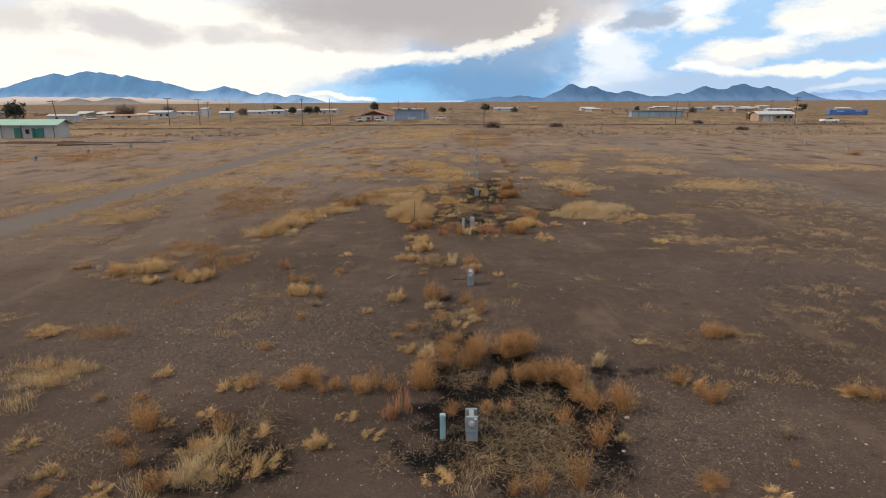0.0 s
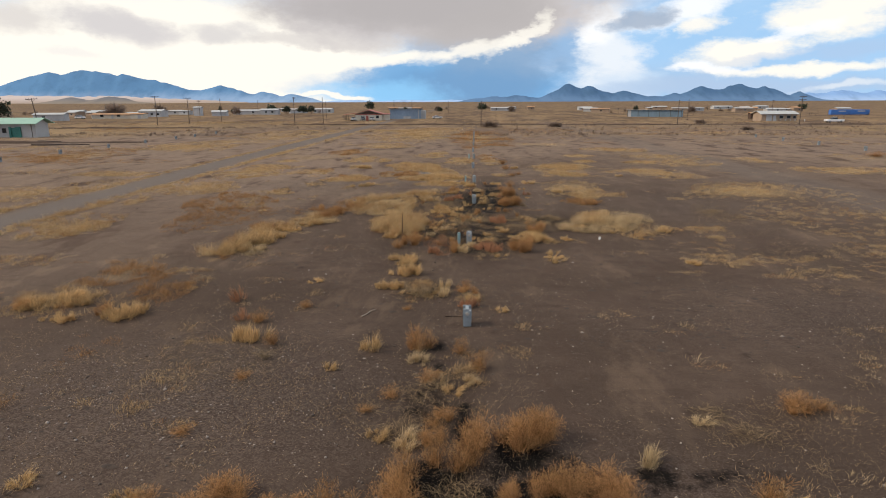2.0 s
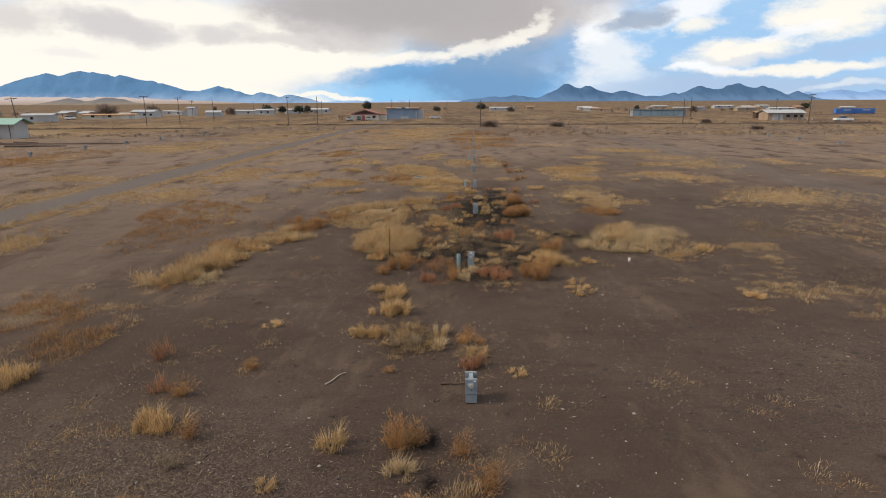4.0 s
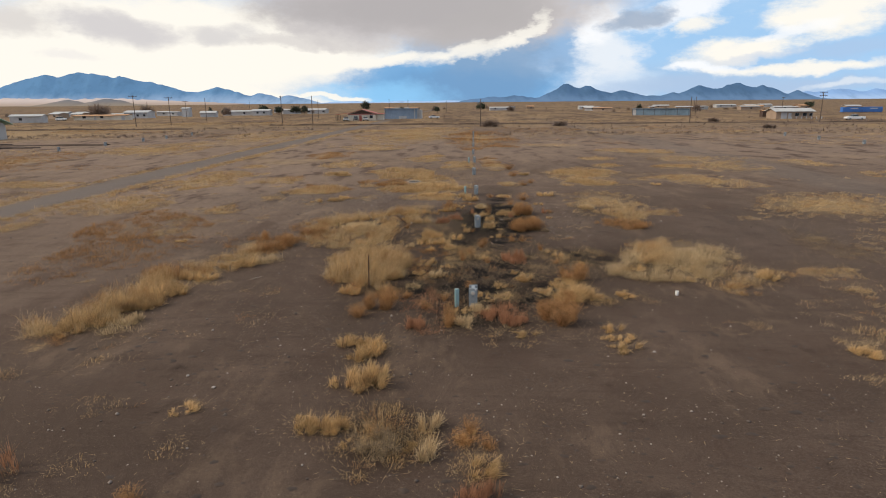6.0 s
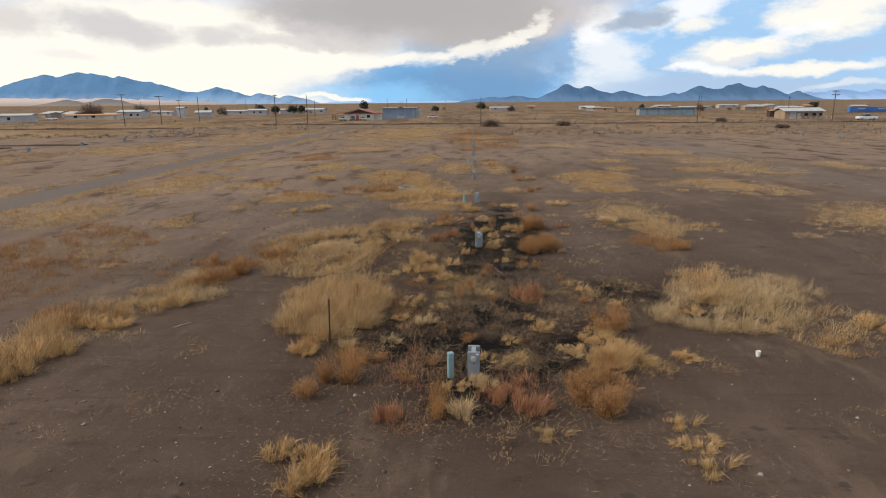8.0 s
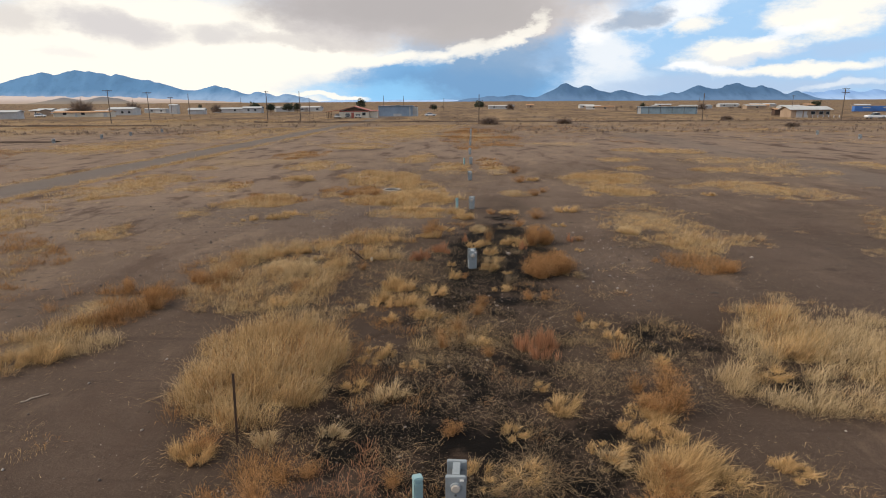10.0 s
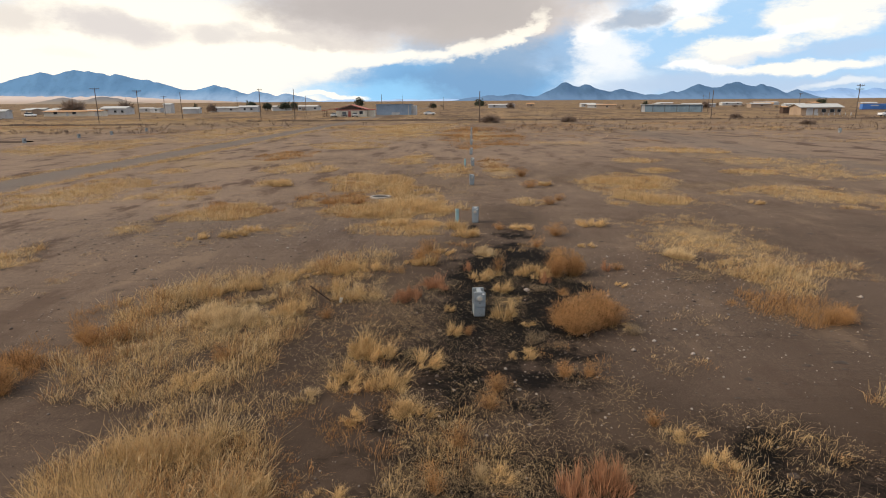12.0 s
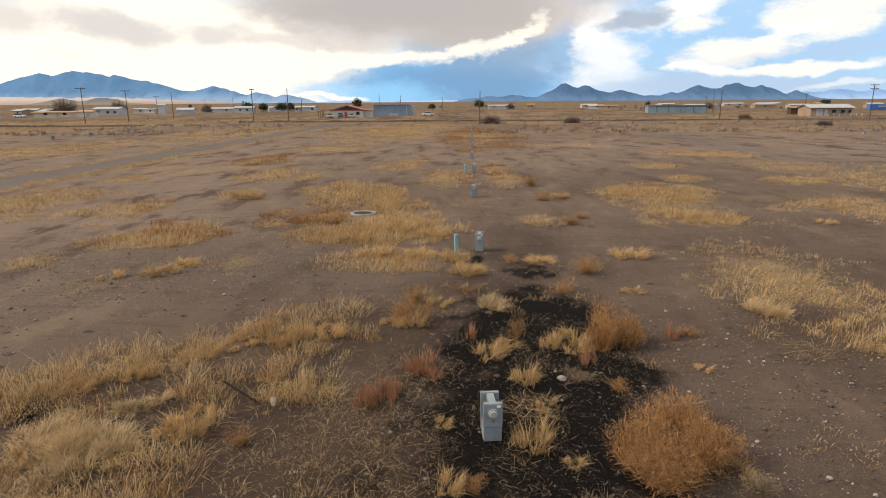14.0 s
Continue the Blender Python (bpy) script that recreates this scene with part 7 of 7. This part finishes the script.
for px in (13.2, 5.4, 0.5):
    bm = bmesh.new()
    rod(bm, (px, -2.8, -0.3), (px, -2.8, 2.9), 0.08, 0.08, 8)
    part("porch_post", bm, WOOD_GREY, GREEN)

house("long_trailer", -134.0, 396, 0, 26.0, 7.0, 2.3, 0.7, WHITE_WALL, WHITE_ROOF, "long white trailer home with low roof", "house",
      windows=((-9, 1.0, 1.8, 1.2), (0, 1.0, 1.2, 1.0), (8, 1.0, 1.2, 1.0)), doors=((4, 1.0, 2.0),))
house("trailer_annex", -122.0, 390, 0, 11.0, 5.0, 2.8, 0.8, WHITE_WALL, WHITE_ROOF, "white trailer annex with low roof", "house", windows=((-2, 1.2, 1.2, 1.0), (2, 1.2, 1.2, 1.0)))
house("white_shed", -139.0, 352, 10, 8.0, 6.0, 2.2, 1.0, WHITE_WALL, WHITE_ROOF, "small white shed with pale roof", "shed", doors=((0, 1.6, 2.0),))
house("white_tower_shed", -155.0, 360, 0, 4.0, 4.0, 4.6, 0.6, WHITE_WALL, WHITE_ROOF, "tall narrow white shed", "shed")
house("white_house", -170.0, 337, 0, 12.5, 8.0, 2.9, 1.0, WHITE_WALL, WHITE_ROOF, "white house with low pale roof", "house",
      windows=((-4, 1.0, 1.6, 1.1), (1, 1.0, 1.2, 1.0), (4.5, 1.0, 1.2, 1.0)), doors=((-1.4, 1.0, 2.0),))
house("rusty_house", -171.0, 302, 4, 20.0, 7.0, 1.9, 0.5, CREAM_WALL, RUST_ROOF, "low cream house with rusty roof", "house",
      windows=((-5, 0.9, 1.6, 1.0), (3, 0.9, 1.6, 1.0)), doors=((0, 1.0, 2.0),), over=0.8)
house("rusty_annex", -157.5, 299, 4, 6.0, 5.0, 2.1, 0.5, CREAM_WALL, RUST_ROOF, "low cream annex with rusty roof", "shed", doors=((1, 1.6, 1.8),))
house("far_white_building", -100.0, 442, 0, 12.5, 9.0, 2.6, 0.8, GREY_WALL, GREY_WALL, "long white building with grey roof", "house", windows=((-5, 1, 1.4, 1), (5, 1, 1.4, 1)))
house("far_white_building", 33.0, 540, 0, 19.0, 9.0, 2.2, 0.7, WHITE_WALL, GREY_WALL, "long white building with grey roof", "house", windows=((-5, 1, 1.4, 1), (5, 1, 1.4, 1)))
house("far_trailer", 253.0, 620, 0, 18.0, 8.0, 2.2, 0.8, GREY_WALL, WHITE_ROOF, "far grey trailer with pale roof", "house", windows=((-5, 1, 1.4, 1), (5, 1, 1.4, 1)))
house("far_trailer", 300.0, 640, 8, 12.0, 8.0, 2.2, 0.8, GREY_WALL, WHITE_ROOF, "far white trailer with pale roof", "house", windows=((-3, 1, 1.4, 1),))
house("far_trailer", 192.0, 620, -8, 14.0, 8.0, 2.2, 0.8, TAN_WALL, WHITE_ROOF, "far tan trailer with pale roof", "house", windows=((-3, 1, 1.4, 1),))
house("far_trailer", 108.0, 560, 0, 12.0, 8.0, 2.2, 0.8, GREY_WALL, WHITE_ROOF, "far grey trailer with pale roof", "house", windows=((-3, 1, 1.4, 1),))
house("small_brown_shed", 122.6, 270, 0, 2.4, 2.6, 2.2, 0.4, RUST, RUST_ROOF, "small brown wooden shed", "shed", doors=((0, 0.9, 1.9),), door_mat=RUST)
house("far_brown_house", -260.0, 330, 0, 24.0, 9.0, 2.6, 1.0, TAN_WALL, GREY_WALL, "low brown house with grey roof", "house", windows=((-5, 1, 1.4, 1),))
house("white_trailer", -176.0, 262, 10, 12.0, 5.0, 2.6, 0.7, WHITE_WALL, WHITE_ROOF, "white trailer with low roof", "house", windows=((-2, 1, 1.2, 1),))


def container(x, y, turn, label):
    top = empty("shipping_container", pose(x, y, float(slope(y)), 0, 0, turn), label, "container", "containers")
    block("body", (-5.0, 5.0, -1.22, 1.22, 0.15, 2.75), BLUE_PAINT, top, bevel=0.04)
    bm = bmesh.new()
    for k in range(23):
        px = -4.85 + 0.43 * k
        box(bm, px, px + 0.2, -1.27, -1.225, 0.3, 2.6)
    part("corrugation", bm, BLUE_PAINT, top)
    block("door_end", (5.01, 5.06, -1.15, 1.15, 0.25, 2.65), BLUE_PAINT, top)
    bm = bmesh.new()
    box(bm, -1.2, 2.6, -1.30, -1.28, 1.7, 2.2)
    part("marking", bm, WHITE_WALL, top, "pale painted lettering block")
    for px in (-4.5, 4.5):
        bm = bmesh.new()
        box(bm, px - 0.3, px + 0.3, -1.1, 1.1, -0.3, 0.145)
        part("sleeper", bm, WOOD_GREY, top)
    return top


container(201.5, 342, -2, "bright blue steel container on the ground")
container(212.0, 343, -2, "bright blue steel container beside another")


# ---------------------------------------------------------------- vehicles
def vehicle(name, x, y, turn, prof, cab, width, paint, label, category, wheels):
    """A body from a side outline, with a narrower glass cabin, wheels and lamps."""
    top = empty(name, pose(x, y, float(slope(y)), 0, 0, turn), label, category, "vehicles")

    def hull(nm, outline, half, inset, mat, parent):
        bm = bmesh.new()
        rows = [[bm.verts.new((p, s * (half - inset * max(0, q - 0.9)), q)) for p, q in outline] for s in (-1, 1)]
        n = len(outline)
        for k in range(n):
            bm.faces.new((rows[0][k], rows[0][(k + 1) % n], rows[1][(k + 1) % n], rows[1][k]))
        bm.faces.new(rows[0][::-1])
        bm.faces.new(rows[1])
        bmesh.ops.recalc_face_normals(bm, faces=bm.faces[:])
        return part(nm, bm, mat, parent, bevel=0.03)
    hull("body", prof, width / 2, 0.05, paint, top)
    hull("cabin_glass", cab, width / 2 - 0.06, 0.22, PANE, top)
    hx = [p for p, q in cab]
    hz = max(q for p, q in cab)
    roof = [p for p, q in cab if q > hz - 0.05]
    block("cabin_roof", (min(roof) - 0.05, max(roof) + 0.05, -width / 2 + 0.2, width / 2 - 0.2, hz + 0.003, hz + 0.05), paint, top, bevel=0.02)
    for wx in wheels:
        for s in (-1, 1):
            bm = bmesh.new()
            rod(bm, (wx, s * (width / 2 - 0.2), 0.35), (wx, s * (width / 2 + 0.02), 0.35), 0.35, 0.34, 18)
            wh = part("wheel", bm, TYRE, top)
            bm = bmesh.new()
            rod(bm, (wx, s * (width / 2 + 0.02), 0.35), (wx, s * (width / 2 + 0.035), 0.35), 0.2, 0.19, 14)
            part("rim", bm, STEEL, wh)
    x0, x1 = min(p for p, q in prof), max(p for p, q in prof)
    for s in (-1, 1):
        block("headlight", (x1 - 0.02, x1 + 0.02, s * width * 0.36 - 0.14, s * width * 0.36 + 0.14, 0.68, 0.84), STICKER, top)
        block("tail_light", (x0 - 0.02, x0 + 0.02, s * width * 0.40 - 0.08, s * width * 0.40 + 0.08, 0.68, 0.95), RED_ROOF, top)
    return top


TRUCK = [(-2.95, 0.45), (2.85, 0.45), (2.95, 0.7), (2.85, 1.05), (1.3, 1.16), (-0.75, 1.18), (-0.8, 1.12), (-2.95, 1.12)]
TRUCK_CAB = [(1.35, 1.12), (0.65, 1.78), (-0.55, 1.82), (-0.75, 1.12)]
SEDAN = [(-2.25, 0.4), (2.2, 0.4), (2.3, 0.65), (2.1, 0.9), (0.95, 1.0), (-1.6, 1.02), (-2.2, 0.95)]
SEDAN_CAB = [(1.1, 0.98), (0.35, 1.42), (-0.85, 1.44), (-1.75, 1.0)]
SUV = [(-2.2, 0.42), (2.15, 0.42), (2.25, 0.75), (2.05, 1.02), (1.1, 1.1), (-2.15, 1.12)]
SUV_CAB = [(1.2, 1.08), (0.5, 1.70), (-1.9, 1.72), (-2.15, 1.08)]
vehicle("pickup_truck", 128.0, 221, 180, TRUCK, TRUCK_CAB, 1.95, CAR_WHITE, "white pickup truck on the dirt lane", "truck", (-1.8, 1.9))
vehicle("parked_car", -44.2, 253, -70, SEDAN, SEDAN_CAB, 1.75, CAR_SILVER, "silver car parked before the house", "car", (-1.4, 1.4))
vehicle("parked_car", -40.4, 253, -80, SUV, SUV_CAB, 1.85, CAR_DARK, "dark car parked before the house", "car", (-1.4, 1.4))
vehicle("parked_car", -36.8, 254, -75, SEDAN, SEDAN_CAB, 1.75, CAR_SILVER, "grey car parked before the house", "car", (-1.4, 1.4))
vehicle("parked_car", -184.0, 294, 0, SUV, SUV_CAB, 1.85, CAR_WHITE, "white car parked by rusty house", "car", (-1.4, 1.4))
vehicle("parked_car", -11.5, 281, 10, SEDAN, SEDAN_CAB, 1.75, CAR_WHITE, "white car parked by the blue shed", "car", (-1.4, 1.4))


# ---------------------------------------------------------------- trees
def tree(x, y, tall, wide, mat, label, leaves, seed, lean=0.0, bare=False):
    g = np.random.default_rng(seed)
    top = empty("tree", pose(x, y, float(slope(y)), 0, 0, 0), label, "tree", "trees round the field")
    bm = bmesh.new()
    rod(bm, (0, 0, -0.2), (0.05 * tall * lean, 0, tall * 0.45), 0.025 * tall, 0.015 * tall, 8)
    for k in range(9):
        a, z = k * 2.4 + seed, tall * (0.18 + 0.05 * k)
        rod(bm, (0, 0, z), (math.cos(a) * wide * 0.34, math.sin(a) * wide * 0.34, z + tall * 0.28), 0.012 * tall, 0.004 * tall, 6)
    part("trunk", bm, BARK, top)
    n = leaves
    a, e = g.random(n) * math.tau, np.arcsin(g.uniform(-0.55, 1.0, n))
    r = g.uniform(0.35, 1.0, n) ** 0.6 * (0.8 + 0.25 * np.sin(3 * a + seed) * np.cos(4 * e) + g.normal(0, 0.08, n))
    mid = 0.30 if bare else 0.52
    c = np.c_[np.cos(a) * np.cos(e) * wide / 2 * r, np.sin(a) * np.cos(e) * wide / 2 * r, tall * mid + np.sin(e) * tall * (1 - mid) * r]
    c[:, 2] = np.maximum(c[:, 2], 0.06 * tall)
    s = (0.055 if not bare else 0.10) * wide * g.uniform(0.5, 1.3, n)
    if bare:
        d = c - np.array([0, 0, tall * 0.2])
        d /= np.linalg.norm(d, axis=1)[:, None]
        q = g.normal(0, 1, (n, 3))
        v, f = blades(c - d * s[:, None] * 2, c + d * s[:, None] + g.normal(0, 0.2, (n, 3)), 0.10 * s, q / np.linalg.norm(q, axis=1)[:, None], g.normal(0, 0.05, (n, 3)))
    else:
        v = (c[:, None, :] + g.normal(0, 1, (n, 3, 3)) * s[:, None, None]).reshape(-1, 3)
        f = np.arange(3 * n).reshape(-1, 3)
    crown = new("crown", fast_mesh("crown", v, f, mat))
    crown.parent = top
    return top


for k, (x, y, tall, wide) in enumerate(((-124, 400, 6.0, 8.0), (-113, 395, 5.5, 6.0), (-104, 400, 5.5, 8.0), (-97, 395, 6.0, 5.0), (-71, 470, 9.0, 7.5), (-16, 420, 4.6, 4.2),
                                        (14, 470, 7.0, 8.0), (-183, 242, 9.5, 9.0), (112, 410, 5.0, 4.0), (-158, 400, 5.5, 3.0), (-148, 395, 4.0, 3.0), (250, 470, 5.5, 8.0), (-40, 430, 4.5, 3.5))):
    tree(x, y, tall, wide, LEAF_DARK, "dark evergreen tree on the plain", 700, k + 1)
for k, (x, y, tall, wide) in enumerate(((-183, 322, 8.0, 15.0), (-174, 352, 7.5, 11.0), (-140, 380, 6.0, 7.0), (8.6, 187, 2.0, 6.0), (28, 189, 1.5, 5.0), (74, 166, 1.0, 3.5), (80, 214, 1.4, 4.0),
                                        (36, 470, 5.0, 7.0), (150, 415, 5.0, 7.0), (-22, 520, 5.0, 6.0))):
    tree(x, y, tall, wide, BARE_TWIG, "bare brown winter shrub", 1000, k + 40, bare=True)


# ---------------------------------------------------------------- the ditch bank and far scrub
def bank(x0, x1, y, label, seed):
    """A low uneven dirt bank."""
    nx = int((x1 - x0) / 1.2)
    xs, v = np.linspace(x0, x1, nx), np.linspace(-1, 1, 7)
    gx, gv = np.meshgrid(xs, v)
    yy = y + gv * 1.6 + (waves(gx, gx * 0 + seed, 25.0) - 0.5) * 5
    z = slope(yy) - 0.1 + (0.2 + 0.75 * waves(gx, gv + seed, 4.0) * waves(gx, gv * 0 + seed, 17.0)) * (1 - gv ** 2) ** 0.7
    i = (np.arange(6)[:, None] * nx + np.arange(nx - 1)).ravel()
    me = fast_mesh("dirt_bank", np.c_[gx.ravel(), yy.ravel(), z.ravel()], np.c_[i, i + 1, i + nx + 1, i + nx], SOIL)
    return tagged(new("dirt_bank", me), label, "bank", kind="structure")


bank(20, 190, 205, "low dark dirt bank along the field", 3)
bank(-60, 20, 208, "low dirt bank along the field", 9)
bank(-190, -75, 184, "low dirt bank along the field", 15)
bank(-95, -60, 118, "low dirt heap on the field", 21)


def scrub():
    g = np.random.default_rng(9)
    n = 9000
    y = 140 + 760 * g.random(n) ** 1.7
    x = g.uniform(-0.95, 0.85, n) * (y + 30)
    keep = (waves(x, y, 40.0) + 0.4 * waves(x, y, 11.0) > 0.62) & (np.abs(x + 29.5) > 4)
    x, y = x[keep], y[keep]
    line = g.uniform(-190, 190, 700)
    x, y = np.r_[x, line], np.r_[y, np.where(line > -60, 206, 184) + g.normal(0, 1.8, 700)]
    n, m = len(x), 7
    s = g.uniform(0.35, 1.0, n)
    a = g.random((n, m)) * math.tau
    r = g.random((n, m))
    base = np.stack([x[:, None] + 0.5 * s[:, None] * r * np.cos(a), y[:, None] + 0.5 * s[:, None] * r * np.sin(a), slope(y)[:, None] + 0 * a], -1)
    base += (g.random((n, m, 3)) - 0.5) * s[:, None, None] * [0.5, 0.5, 0.0]
    tip = base + np.stack([np.cos(a) * 0.4, np.sin(a) * 0.4, g.uniform(0.4, 1.0, (n, m))], -1) * s[:, None, None] * 0.8
    b = g.random(n * m) * math.tau
    side = np.c_[np.cos(b), np.sin(b), 0 * b]
    v, f = blades(base.reshape(-1, 3), tip.reshape(-1, 3), np.repeat(0.07 * s, m), side, g.normal(0, 0.05, (n * m, 3)))
    return tagged(new("desert_scrub", fast_mesh("desert_scrub", v, f, BARE_TWIG)), "scattered low brown desert scrub", "scrub", kind="stuff")


scrub()


# ---------------------------------------------------------------- timber and heaps on the field
for x, y, long, turn, thick in ((-86, 118, 7.0, 4, 0.22), (-79, 120, 5.0, -6, 0.2), (-72, 111, 8.0, 2, 0.2), (-88, 108, 5.0, 8, 0.22), (-68, 112, 4.0, -10, 0.16)):
    fallen_stick(x, y, long, turn, thick, WOOD_GREY, "long dark weathered timber lying on the field")


# ---------------------------------------------------------------- scattered far homesteads
homes = np.random.default_rng(31)
for k, (x0, x1, y0, y1, count) in enumerate(((-300, -175, 300, 420, 9), (-150, -95, 410, 520, 6), (90, 260, 400, 540, 13), (20, 80, 560, 680, 4), (-70, -10, 540, 640, 4))):
    for j in range(count):
        wall, roof, look_of = ((WHITE_WALL, WHITE_ROOF, "small white far trailer with pale roof"), (TAN_WALL, RUST_ROOF, "small tan far shack with rusty roof"),
                               (GREY_WALL, GREY_WALL, "small grey far shed with flat roof"), (TAN_WALL, WHITE_ROOF, "small tan far house with pale roof"))[homes.integers(0, 4)]
        house("far_shed", homes.uniform(x0, x1), homes.uniform(y0, y1), homes.uniform(-25, 25), homes.uniform(4, 13), homes.uniform(4, 7),
              homes.uniform(1.7, 2.6), homes.uniform(0.3, 0.9), wall, roof, look_of, "shed", windows=((0.6, 1.0, 1.2, 0.8),))
    for j in range(count):
        tree(homes.uniform(x0, x1), homes.uniform(y0, y1), homes.uniform(1.5, 4.0), homes.uniform(2, 6), BARE_TWIG, "bare brown winter shrub", 260, 90 + 20 * k + j, bare=True)
